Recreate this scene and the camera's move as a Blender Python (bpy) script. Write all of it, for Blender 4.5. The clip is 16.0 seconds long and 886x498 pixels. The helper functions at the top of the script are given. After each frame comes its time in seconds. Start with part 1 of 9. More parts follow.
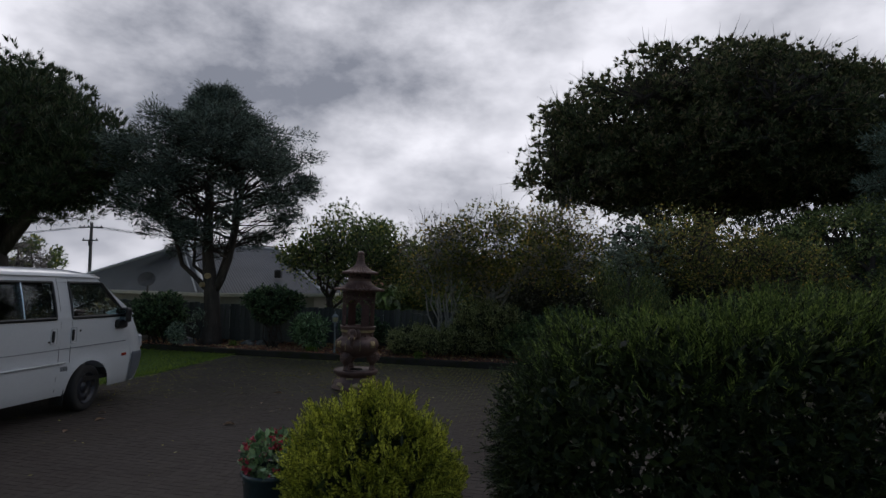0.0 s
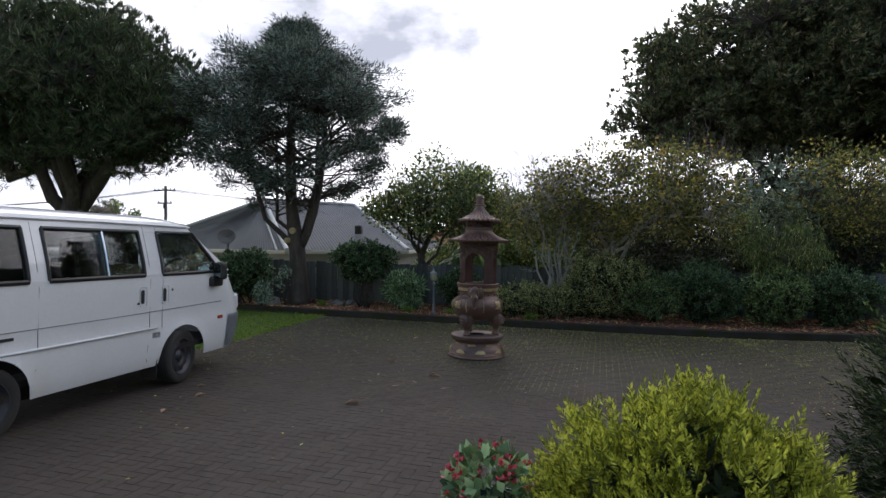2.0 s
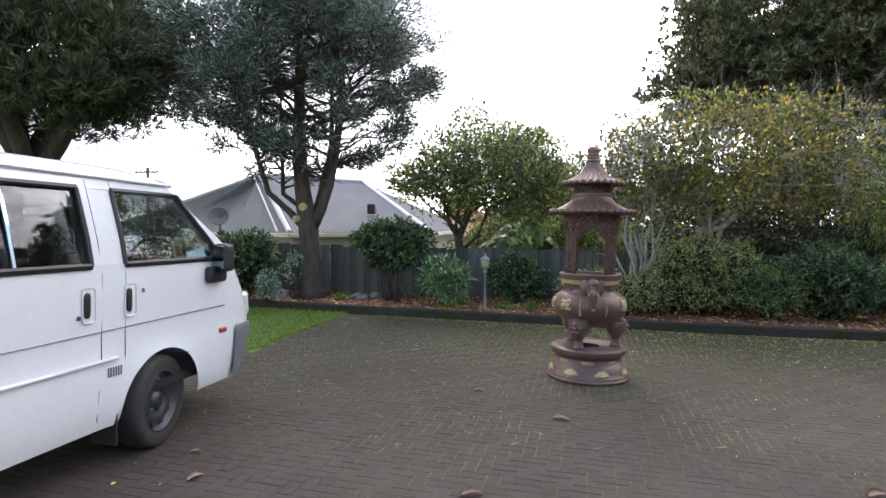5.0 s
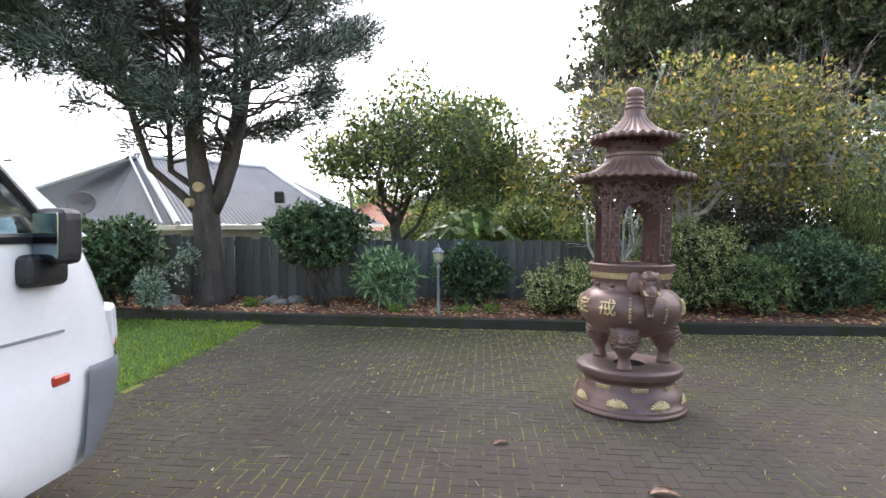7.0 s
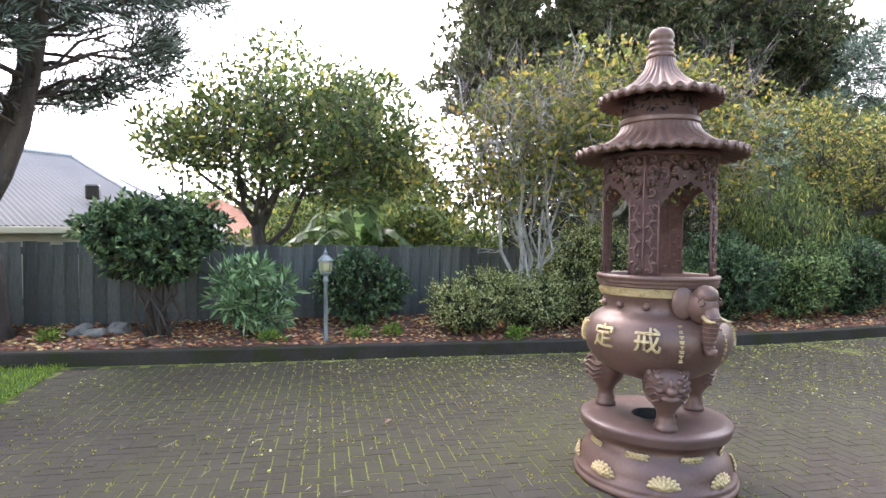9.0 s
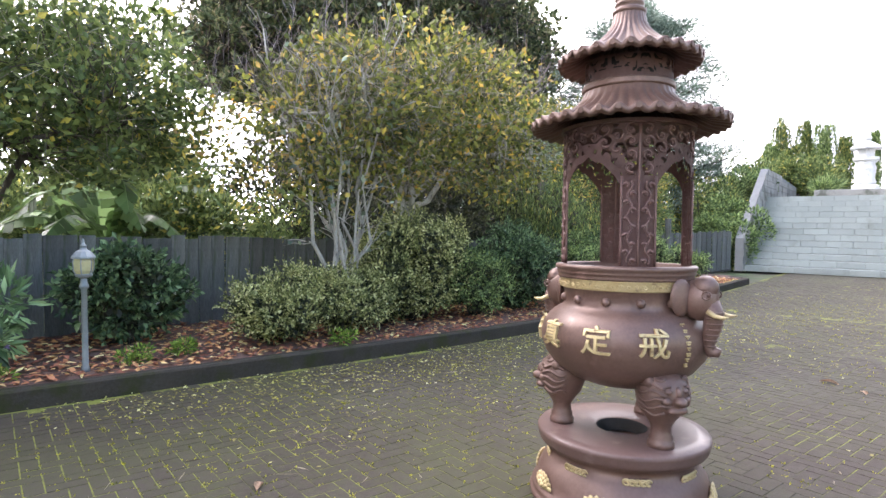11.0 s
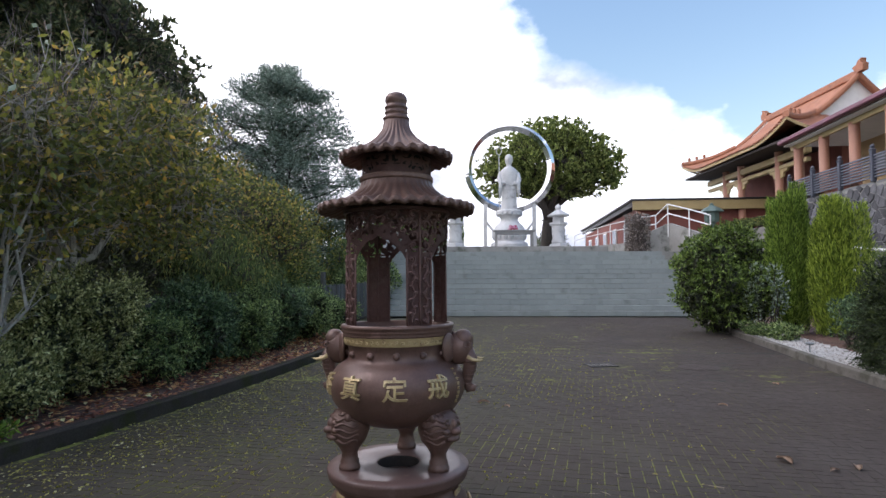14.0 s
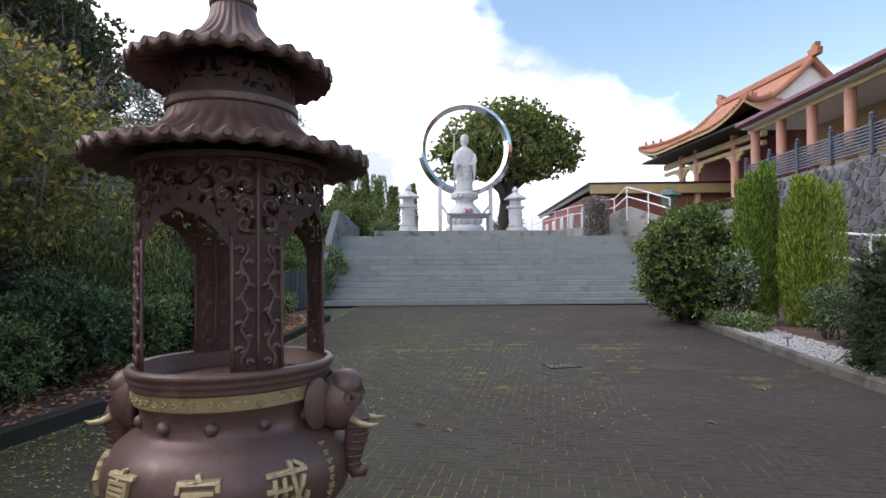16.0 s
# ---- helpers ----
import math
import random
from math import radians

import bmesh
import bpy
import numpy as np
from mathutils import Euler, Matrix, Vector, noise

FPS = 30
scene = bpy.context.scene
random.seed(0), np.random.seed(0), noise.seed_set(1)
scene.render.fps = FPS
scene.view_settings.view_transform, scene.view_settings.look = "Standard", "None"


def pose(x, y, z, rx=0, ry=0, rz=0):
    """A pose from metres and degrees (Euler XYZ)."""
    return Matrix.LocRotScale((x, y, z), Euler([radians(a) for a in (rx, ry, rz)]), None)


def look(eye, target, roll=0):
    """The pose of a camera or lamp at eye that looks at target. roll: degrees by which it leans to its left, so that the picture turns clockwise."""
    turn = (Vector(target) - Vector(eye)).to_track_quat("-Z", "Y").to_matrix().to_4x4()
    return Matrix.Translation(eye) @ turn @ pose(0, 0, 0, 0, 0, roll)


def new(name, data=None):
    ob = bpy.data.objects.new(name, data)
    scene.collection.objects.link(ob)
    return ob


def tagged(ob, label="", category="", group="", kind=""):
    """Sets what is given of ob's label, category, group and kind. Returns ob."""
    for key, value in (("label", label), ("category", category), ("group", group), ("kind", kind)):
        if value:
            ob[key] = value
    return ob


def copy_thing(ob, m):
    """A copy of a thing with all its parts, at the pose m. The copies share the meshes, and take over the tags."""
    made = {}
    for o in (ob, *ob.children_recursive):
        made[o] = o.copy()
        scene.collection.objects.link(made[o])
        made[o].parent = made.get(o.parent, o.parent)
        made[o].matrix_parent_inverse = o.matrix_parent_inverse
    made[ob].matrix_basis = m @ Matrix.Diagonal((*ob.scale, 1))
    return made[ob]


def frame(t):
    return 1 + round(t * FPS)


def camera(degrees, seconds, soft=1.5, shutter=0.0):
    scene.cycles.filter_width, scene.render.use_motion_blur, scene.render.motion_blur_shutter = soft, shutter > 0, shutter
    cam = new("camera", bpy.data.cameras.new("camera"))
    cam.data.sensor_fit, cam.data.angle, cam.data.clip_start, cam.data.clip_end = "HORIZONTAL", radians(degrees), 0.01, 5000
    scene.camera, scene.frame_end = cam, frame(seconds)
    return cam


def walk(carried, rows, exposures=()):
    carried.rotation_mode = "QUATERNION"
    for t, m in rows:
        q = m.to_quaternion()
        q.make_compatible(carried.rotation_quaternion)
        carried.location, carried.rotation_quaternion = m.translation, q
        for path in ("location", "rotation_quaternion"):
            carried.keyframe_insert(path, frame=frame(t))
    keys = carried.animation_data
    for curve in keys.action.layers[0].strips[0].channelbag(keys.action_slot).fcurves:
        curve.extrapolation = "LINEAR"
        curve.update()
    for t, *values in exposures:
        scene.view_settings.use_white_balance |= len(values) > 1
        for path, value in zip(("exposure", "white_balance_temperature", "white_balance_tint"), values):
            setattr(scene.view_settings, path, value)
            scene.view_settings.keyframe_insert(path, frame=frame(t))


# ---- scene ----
cam = camera(75.9, 16.0)
METRES, EYE, TILT, LEAN, TURN = 13.0, 2.1, 0.0, 0.0, 0.0
PATH = [
    (0, (0.29, -0.425, 2.012), (0.258, 1.572, 2.124), 0.8),
    (0.5, (0.009, -0.023, 2.013), (-0.118, 1.972, 2.072), 0.5),
    (1, (-0.324, 0.404, 1.935), (-0.502, 2.395, 1.97), 0.3),
    (1.5, (-0.639, 0.842, 1.906), (-0.841, 2.832, 1.912), 0.2),
    (2, (-0.969, 1.249, 1.834), (-1.2, 3.235, 1.802), 0.1),
    (2.5, (-1.276, 1.674, 1.797), (-1.509, 3.659, 1.733), 0.2),
    (3, (-1.598, 2.061, 1.792), (-1.828, 4.046, 1.714), 0.3),
    (3.5, (-1.865, 2.465, 1.782), (-2.088, 4.45, 1.696), 0.1),
    (3.7, (-1.936, 2.663, 1.792), (-2.159, 4.648, 1.703), 0.0),
    (5.8, (-2.841, 4.634, 1.521), (-2.921, 6.631, 1.439), -0.4),
    (6, (-2.92, 4.856, 1.481), (-2.949, 6.854, 1.396), -0.3),
    (6.5, (-3.156, 5.376, 1.466), (-3.088, 7.372, 1.378), -0.2),
    (7, (-3.353, 5.852, 1.472), (-3.183, 7.843, 1.383), -0.2),
    (7.5, (-3.494, 6.348, 1.496), (-3.222, 8.328, 1.405), -0.2),
    (8, (-3.641, 6.776, 1.484), (-3.239, 8.734, 1.406), 0.0),
    (8.2, (-3.679, 6.949, 1.464), (-3.201, 8.89, 1.39), 0.0),
    (10.3, (-3.969, 8.635, 1.366), (-2.809, 10.263, 1.299), 0.5),
    (10.5, (-4.044, 8.742, 1.381), (-2.775, 10.286, 1.311), 0.6),
    (11, (-4.141, 9.048, 1.34), (-2.663, 10.392, 1.253), 0.5),
    (11.5, (-4.258, 9.32, 1.35), (-2.613, 10.453, 1.241), 0.4),
    (12, (-4.565, 9.494, 1.407), (-2.768, 10.365, 1.302), 0.5),
    (12.5, (-4.872, 9.544, 1.446), (-2.972, 10.164, 1.374), 0.2),
    (13, (-5.011, 9.594, 1.481), (-3.058, 10.026, 1.491), 0.1),
    (13.5, (-4.984, 9.664, 1.491), (-3.009, 9.968, 1.566), 0.1),
    (14, (-4.809, 9.657, 1.435), (-2.821, 9.86, 1.527), -0.1),
    (14.5, (-4.586, 9.617, 1.414), (-2.593, 9.779, 1.458), -0.1),
    (15, (-4.234, 9.631, 1.423), (-2.239, 9.766, 1.427), 0.1),
    (15.5, (-3.849, 9.584, 1.441), (-1.85, 9.668, 1.447), -0.1),
    (16, (-3.40, 9.495, 1.488), (-1.401, 9.552, 1.525), -0.3),
]
EXPOSURE = [(0.0, -1.5, 6100, 15), (0.5, -1.35, 6100, 15), (1.5, -0.5, 6200, 15), (2.5, 0.2, 6200, 16), (3.5, 0.75, 6300, 17), (6.0, 1.4, 6300, 18), (8.0, 1.84, 6400, 19), (10.5, 2.1, 6400, 20), (11.5, 1.8, 6400, 20), (12.5, 1.35, 6400, 18), (14.0, 0.32, 6100, 18), (14.5, 0.2, 6100, 18), (15.0, 0.38, 6100, 18), (16.0, 0.39, 6100, 18)]
walk(cam, [(t, look(eye, target, roll)) for t, eye, target, roll in PATH], EXPOSURE)

# ---- light ----
SUN_EL, SUN_AZ = 44.0, 104.0  # degrees; azimuth counted from +x towards +y
world = bpy.data.worlds.new("sky")
scene.world = world
world.use_nodes = True
wn, wl = world.node_tree.nodes, world.node_tree.links
wn.clear()
w_out = wn.new("ShaderNodeOutputWorld")
w_bg = wn.new("ShaderNodeBackground")
w_sky = wn.new("ShaderNodeTexSky")
w_sky.sky_type = "NISHITA"
w_sky.sun_disc = False
w_sky.sun_elevation = radians(SUN_EL)
w_sky.sun_rotation = radians(90.0 - SUN_AZ)
w_sky.air_density, w_sky.dust_density, w_sky.ozone_density = 1.9, 0.4, 3.0
w_co = wn.new("ShaderNodeTexCoord")
w_map = wn.new("ShaderNodeMapping")
w_map.inputs["Scale"].default_value = (1.0, 1.0, 1.7)
w_map.inputs["Location"].default_value = (0.35, 0.1, 0.2)
wl.new(w_co.outputs["Generated"], w_map.inputs["Vector"])
w_n1 = wn.new("ShaderNodeTexNoise")
w_n1.inputs["Scale"].default_value, w_n1.inputs["Detail"].default_value, w_n1.inputs["Roughness"].default_value = 1.7, 8.0, 0.52
wl.new(w_map.outputs["Vector"], w_n1.inputs["Vector"])
w_n2 = wn.new("ShaderNodeTexNoise")
w_n2.inputs["Scale"].default_value, w_n2.inputs["Detail"].default_value, w_n2.inputs["Roughness"].default_value = 2.3, 8.0, 0.56
wl.new(w_map.outputs["Vector"], w_n2.inputs["Vector"])
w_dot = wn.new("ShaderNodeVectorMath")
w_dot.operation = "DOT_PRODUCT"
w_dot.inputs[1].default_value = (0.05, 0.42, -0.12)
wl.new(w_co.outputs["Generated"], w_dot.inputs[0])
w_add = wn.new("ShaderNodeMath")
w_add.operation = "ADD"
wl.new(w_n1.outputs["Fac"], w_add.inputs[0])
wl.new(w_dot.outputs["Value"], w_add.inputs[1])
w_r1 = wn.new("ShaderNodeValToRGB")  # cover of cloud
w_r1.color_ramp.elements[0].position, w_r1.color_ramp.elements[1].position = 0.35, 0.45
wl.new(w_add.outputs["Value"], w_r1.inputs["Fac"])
w_r2 = wn.new("ShaderNodeValToRGB")  # grey and bright parts of the cloud
w_r2.color_ramp.elements[0].position, w_r2.color_ramp.elements[1].position = 0.40, 0.62
w_r2.color_ramp.elements[0].color, w_r2.color_ramp.elements[1].color = (2.6, 2.57, 2.55, 1), (0.66, 0.70, 0.78, 1)
wl.new(w_n2.outputs["Fac"], w_r2.inputs["Fac"])
w_str = wn.new("ShaderNodeVectorMath")
w_str.operation = "SCALE"
w_str.inputs["Scale"].default_value = 0.15
wl.new(w_sky.outputs["Color"], w_str.inputs[0])
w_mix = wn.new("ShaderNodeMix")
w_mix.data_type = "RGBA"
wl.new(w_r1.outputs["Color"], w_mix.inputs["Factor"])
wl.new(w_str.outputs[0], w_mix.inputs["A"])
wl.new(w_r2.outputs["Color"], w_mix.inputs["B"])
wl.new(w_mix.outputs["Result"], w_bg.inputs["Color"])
w_bg.inputs["Strength"].default_value = 1.0
wl.new(w_bg.outputs["Background"], w_out.inputs["Surface"])

sun_data = bpy.data.lights.new("sun", "SUN")
sun_data.energy, sun_data.angle, sun_data.color = 0.85, radians(25.0), (1.0, 0.95, 0.88)
sun = new("sun", sun_data)
s_dir = Vector((math.cos(radians(SUN_AZ)) * math.cos(radians(SUN_EL)), math.sin(radians(SUN_AZ)) * math.cos(radians(SUN_EL)), math.sin(radians(SUN_EL))))
sun.matrix_world = look(s_dir * 80, (0, 0, 0))


# ---- materials ----
def base_mat(name):
    m = bpy.data.materials.new(name)
    m.use_nodes = True
    n, l = m.node_tree.nodes, m.node_tree.links
    return m, n, l, n["Principled BSDF"]


def noise_node(n, l, vec, scale, detail=4.0, rough=0.55):
    t = n.new("ShaderNodeTexNoise")
    t.inputs["Scale"].default_value, t.inputs["Detail"].default_value, t.inputs["Roughness"].default_value = scale, detail, rough
    l.new(vec, t.inputs["Vector"])
    return t.outputs["Fac"]


def ramp_node(n, l, fac, stops):
    r = n.new("ShaderNodeValToRGB")
    e = r.color_ramp.elements
    while len(e) < len(stops):
        e.new(0.5)
    for k, (p, c) in zip(e, stops):
        k.position, k.color = p, (*c, 1) if len(c) == 3 else c
    l.new(fac, r.inputs["Fac"])
    return r.outputs["Color"]


def mix_node(n, l, fac, a, b, mode="MIX"):
    x = n.new("ShaderNodeMix")
    x.data_type, x.blend_type = "RGBA", mode
    for value, socket in ((fac, "Factor"), (a, "A"), (b, "B")):
        if isinstance(value, (int, float)):
            x.inputs[socket].default_value = value
        elif isinstance(value, tuple):
            x.inputs[socket].default_value = (*value, 1)
        else:
            l.new(value, x.inputs[socket])
    return x.outputs["Result"]


def bump_node(n, l, bsdf, height, strength, dist=0.01):
    b = n.new("ShaderNodeBump")
    b.inputs["Strength"].default_value, b.inputs["Distance"].default_value = strength, dist
    l.new(height, b.inputs["Height"])
    l.new(b.outputs["Normal"], bsdf.inputs["Normal"])


def coords(n, kind="Object"):
    return n.new("ShaderNodeTexCoord").outputs[kind]


def surf(name, a, b, scale=3.0, fine=40.0, rough=0.6, metal=0.0, bump=0.2, stain=None, stain_at=0.6, spec=0.5, stretch=None, per=0.0, coat=0.0):
    """A two-scale surface: a and b mixed by a broad noise and a fine one, with an optional stain, bump, and a change per object."""
    m, n, l, p = base_mat(name)
    v = coords(n)
    if stretch:
        mp = n.new("ShaderNodeMapping")
        mp.inputs["Scale"].default_value = stretch
        l.new(v, mp.inputs["Vector"])
        v = mp.outputs["Vector"]
    broad, small = noise_node(n, l, v, scale), noise_node(n, l, v, fine, 6.0, 0.65)
    f = mix_node(n, l, 0.45, broad, small)
    c = ramp_node(n, l, f, [(0.33, a), (0.67, b)])
    if stain:
        sf = ramp_node(n, l, noise_node(n, l, v, scale * 1.7, 7.0, 0.6), [(stain_at - 0.08, (0, 0, 0)), (stain_at + 0.06, (1, 1, 1))])
        c = mix_node(n, l, sf, c, stain)
    if per:
        h = n.new("ShaderNodeHueSaturation")
        inf = n.new("ShaderNodeObjectInfo")
        mr = n.new("ShaderNodeMapRange")
        mr.inputs["To Min"].default_value, mr.inputs["To Max"].default_value = 1 - per, 1 + per
        l.new(inf.outputs["Random"], mr.inputs["Value"])
        l.new(mr.outputs["Result"], h.inputs["Value"])
        l.new(c, h.inputs["Color"])
        c = h.outputs["Color"]
    l.new(c, p.inputs["Base Color"])
    p.inputs["Metallic"].default_value = metal
    p.inputs["Specular IOR Level"].default_value = spec
    p.inputs["Coat Weight"].default_value = coat
    rr = n.new("ShaderNodeMapRange")
    rr.inputs["To Min"].default_value, rr.inputs["To Max"].default_value = max(0.02, rough - 0.12), min(1.0, rough + 0.12)
    l.new(f, rr.inputs["Value"])
    l.new(rr.outputs["Result"], p.inputs["Roughness"])
    if bump:
        bump_node(n, l, p, small, bump)
    return m


def leaf_mat(name, stops, rough=0.55, through_light=0.26, gain=1.8):
    """Leaves whose colour differs from one to the next."""
    m, n, l, p = base_mat(name)
    g = n.new("ShaderNodeNewGeometry")
    c = ramp_node(n, l, g.outputs["Random Per Island"], [(q, tuple(min(0.8, x * gain * (0.55 + 0.85 * q)) for x in col)) for q, col in stops])
    l.new(c, p.inputs["Base Color"])
    p.inputs["Roughness"].default_value = rough
    p.inputs["Specular IOR Level"].default_value = 0.42
    tr = n.new("ShaderNodeBsdfTranslucent")
    l.new(c, tr.inputs["Color"])
    mx = n.new("ShaderNodeMixShader")
    mx.inputs["Fac"].default_value = through_light
    l.new(p.outputs["BSDF"], mx.inputs[1])
    l.new(tr.outputs["BSDF"], mx.inputs[2])
    l.new(mx.outputs["Shader"], n["Material Output"].inputs["Surface"])
    return m


def glass_mat(name, tint=(0.75, 0.85, 0.82), rough=0.0):
    m, n, l, p = base_mat(name)
    p.inputs["Base Color"].default_value = (*tint, 1)
    p.inputs["Transmission Weight"].default_value = 1.0
    p.inputs["Roughness"].default_value = rough
    p.inputs["IOR"].default_value = 1.35
    return m


def plain(name, c, rough=0.5, metal=0.0):
    return surf(name, tuple(x * 0.88 for x in c), tuple(min(1, x * 1.08) for x in c), 2.5, 50, rough, metal, 0.05)


BRONZE = surf("brown painted iron", (0.100, 0.057, 0.045), (0.168, 0.100, 0.080), 5, 60, 0.42, 0.25, 0.12, (0.20, 0.12, 0.10), 0.66, per=0.0)
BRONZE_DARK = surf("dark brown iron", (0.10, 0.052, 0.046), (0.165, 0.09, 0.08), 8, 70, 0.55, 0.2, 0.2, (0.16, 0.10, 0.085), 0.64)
WET_BRONZE = surf("wet brown painted iron", (0.098, 0.058, 0.050), (0.155, 0.096, 0.083), 5, 60, 0.52, 0.0, 0.02, (0.19, 0.125, 0.108), 0.66, spec=0.25, coat=0.28)
WET_BRONZE.node_tree.nodes["Principled BSDF"].inputs["Coat Roughness"].default_value = 0.10
GOLD = surf("gold paint", (0.40, 0.30, 0.145), (0.60, 0.48, 0.27), 14, 90, 0.42, 0.35, 0.15, (0.16, 0.09, 0.06), 0.68)
NEAR_BLACK = surf("near black", (0.012, 0.011, 0.011), (0.03, 0.027, 0.026), 5, 40, 0.9)
VAN_WHITE = surf("white car paint", (0.60, 0.615, 0.63), (0.68, 0.695, 0.71), 0.9, 30, 0.22, 0.0, 0.0, (0.62, 0.61, 0.58), 0.70, coat=0.6)
RUBBER = surf("tyre rubber", (0.012, 0.012, 0.012), (0.03, 0.029, 0.028), 6, 60, 0.85, 0, 0.25)
GREY_PLASTIC = surf("grey bumper plastic", (0.10, 0.11, 0.125), (0.14, 0.15, 0.17), 5, 80, 0.6, 0, 0.12)
BLACK_TRIM = surf("black trim", (0.010, 0.010, 0.011), (0.02, 0.02, 0.021), 6, 60, 0.45)
STEEL_RIM = surf("painted steel rim", (0.026, 0.030, 0.040), (0.052, 0.058, 0.074), 6, 60, 0.45, 0.5, 0.1, (0.06, 0.05, 0.045), 0.6)
# mirror metal darkened to teal: the dark reflection is put into its colour
MIRROR = surf("mirror toned as its reflection", (0.20, 0.26, 0.29), (0.24, 0.30, 0.33), 2, 30, 0.04, 1.0, 0.0)
CHROME = surf("polished steel", (0.72, 0.73, 0.74), (0.80, 0.81, 0.82), 2, 30, 0.12, 1.0, 0.0)
CAR_GLASS = glass_mat("car glass", (0.66, 0.80, 0.79))
REAR_GLASS = glass_mat("dark tinted car glass", (0.10, 0.115, 0.12))
CLEAR_GLASS = glass_mat("clear glass", (0.9, 0.93, 0.92))
SEAT_CLOTH = surf("dark seat cloth", (0.02, 0.02, 0.022), (0.045, 0.045, 0.05), 8, 120, 0.95)
RED_LENS = surf("red lens", (0.30, 0.03, 0.02), (0.42, 0.06, 0.03), 20, 60, 0.2)
AMBER = surf("orange lens", (0.42, 0.10, 0.02), (0.5, 0.15, 0.03), 20, 60, 0.2)
CONCRETE = surf("weathered concrete", (0.19, 0.185, 0.17), (0.33, 0.325, 0.305), 1.4, 45, 0.9, 0, 0.4, (0.10, 0.105, 0.085), 0.6)
KERB_DARK = surf("dark mossy kerb", (0.026, 0.022, 0.018), (0.060, 0.052, 0.043), 2.2, 50, 0.95, 0, 0.6, (0.032, 0.034, 0.014), 0.56, spec=0.2)
KERB_BROWN = surf("stained concrete kerb", (0.085, 0.075, 0.064), (0.17, 0.155, 0.135), 1.6, 45, 0.92, 0, 0.4, (0.06, 0.058, 0.04), 0.56)
STEP_GREY = surf("grey painted block", (0.215, 0.24, 0.232), (0.285, 0.312, 0.302), 1.2, 55, 0.85, 0, 0.25, (0.20, 0.218, 0.205), 0.64, per=0.07)
GRANITE = surf("pale carved stone", (0.50, 0.50, 0.50), (0.68, 0.68, 0.67), 2.5, 70, 0.75, 0, 0.25, (0.38, 0.38, 0.37), 0.66)
DARK_STONE = surf("dark basalt", (0.045, 0.045, 0.05), (0.14, 0.14, 0.15), 3.0, 40, 0.9, 0, 0.5, per=0.45)
STONE_MORTAR = surf("grey mortar", (0.15, 0.155, 0.155), (0.22, 0.22, 0.218), 4, 60, 0.95, 0, 0.3)
BARK = surf("rough bark", (0.032, 0.025, 0.021), (0.100, 0.079, 0.067), 2.5, 26, 0.95, 0, 1.0, (0.135, 0.125, 0.112), 0.66, stretch=(5, 5, 1))
BARK_PALE = surf("pale lichen bark", (0.27, 0.25, 0.22), (0.47, 0.445, 0.405), 4, 40, 0.95, 0, 0.5, (0.11, 0.10, 0.085), 0.62, stretch=(3, 3, 1))
BARK_DARK = surf("dark bark", (0.03, 0.025, 0.022), (0.075, 0.062, 0.052), 3, 40, 0.95, 0, 0.8, stretch=(4, 4, 1))
CUT_WOOD = surf("pale cut wood", (0.36, 0.25, 0.13), (0.52, 0.39, 0.22), 12, 60, 0.9)
FENCE_WOOD = surf("weathered fence board", (0.040, 0.041, 0.039), (0.17, 0.172, 0.168), 1.6, 22, 0.92, 0, 0.5, (0.045, 0.062, 0.030), 0.60, stretch=(6, 6, 0.7), per=0.30)
MULCH = surf("bark mulch ground", (0.06, 0.034, 0.026), (0.17, 0.095, 0.072), 3, 60, 0.95, 0, 1.0)
SOIL = surf("damp soil ground", (0.045, 0.04, 0.028), (0.10, 0.09, 0.06), 0.5, 12, 0.95, 0, 0.6, (0.05, 0.075, 0.025), 0.5)
ROOF_GREY = surf("grey corrugated roofing", (0.185, 0.183, 0.184), (0.235, 0.232, 0.232), 0.6, 12, 0.88, 0.0, 0.1, spec=0.15)
ROOF_TRIM = plain("pale roof flashing", (0.52, 0.53, 0.53), 0.5)
CREAM = plain("cream fascia paint", (0.52, 0.50, 0.40), 0.5)
HOUSE_WALL = plain("house wall plaster", (0.42, 0.40, 0.36), 0.8)
TERRACOTTA = surf("terracotta tile", (0.27, 0.105, 0.055), (0.41, 0.18, 0.10), 1.5, 30, 0.7, 0, 0.3, (0.21, 0.11, 0.075), 0.64)
RED_BRICK = surf("red brick wall", (0.17, 0.055, 0.042), (0.26, 0.09, 0.07), 2, 30, 0.85, 0, 0.3, per=0.12)
PINK_COLUMN = surf("pink painted column", (0.36, 0.175, 0.115), (0.46, 0.235, 0.16), 1.5, 40, 0.5, 0, 0.1)
OCHRE = surf("ochre wall paint", (0.42, 0.29, 0.14), (0.52, 0.37, 0.195), 0.8, 30, 0.75, 0, 0.1)
YELLOW_BEAM = surf("yellow painted beam", (0.33, 0.245, 0.105), (0.42, 0.32, 0.15), 1.5, 30, 0.6)
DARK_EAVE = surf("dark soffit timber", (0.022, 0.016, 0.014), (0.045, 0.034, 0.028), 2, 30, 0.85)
PURPLE = plain("plum gutter paint", (0.16, 0.045, 0.075), 0.45)
WHITE_PAINT = plain("white rail paint", (0.76, 0.76, 0.75), 0.4)
GABLE_WHITE = plain("white gable plaster", (0.72, 0.72, 0.70), 0.7)
FENCE_SLATE = plain("slate blue railing paint", (0.055, 0.062, 0.085), 0.55)
POLE_GREY = plain("weathered pole timber", (0.13, 0.12, 0.11), 0.9)
LAMP_METAL = surf("grey green lamp paint", (0.16, 0.18, 0.19), (0.26, 0.28, 0.29), 6, 60, 0.5, 0.2, 0.1)
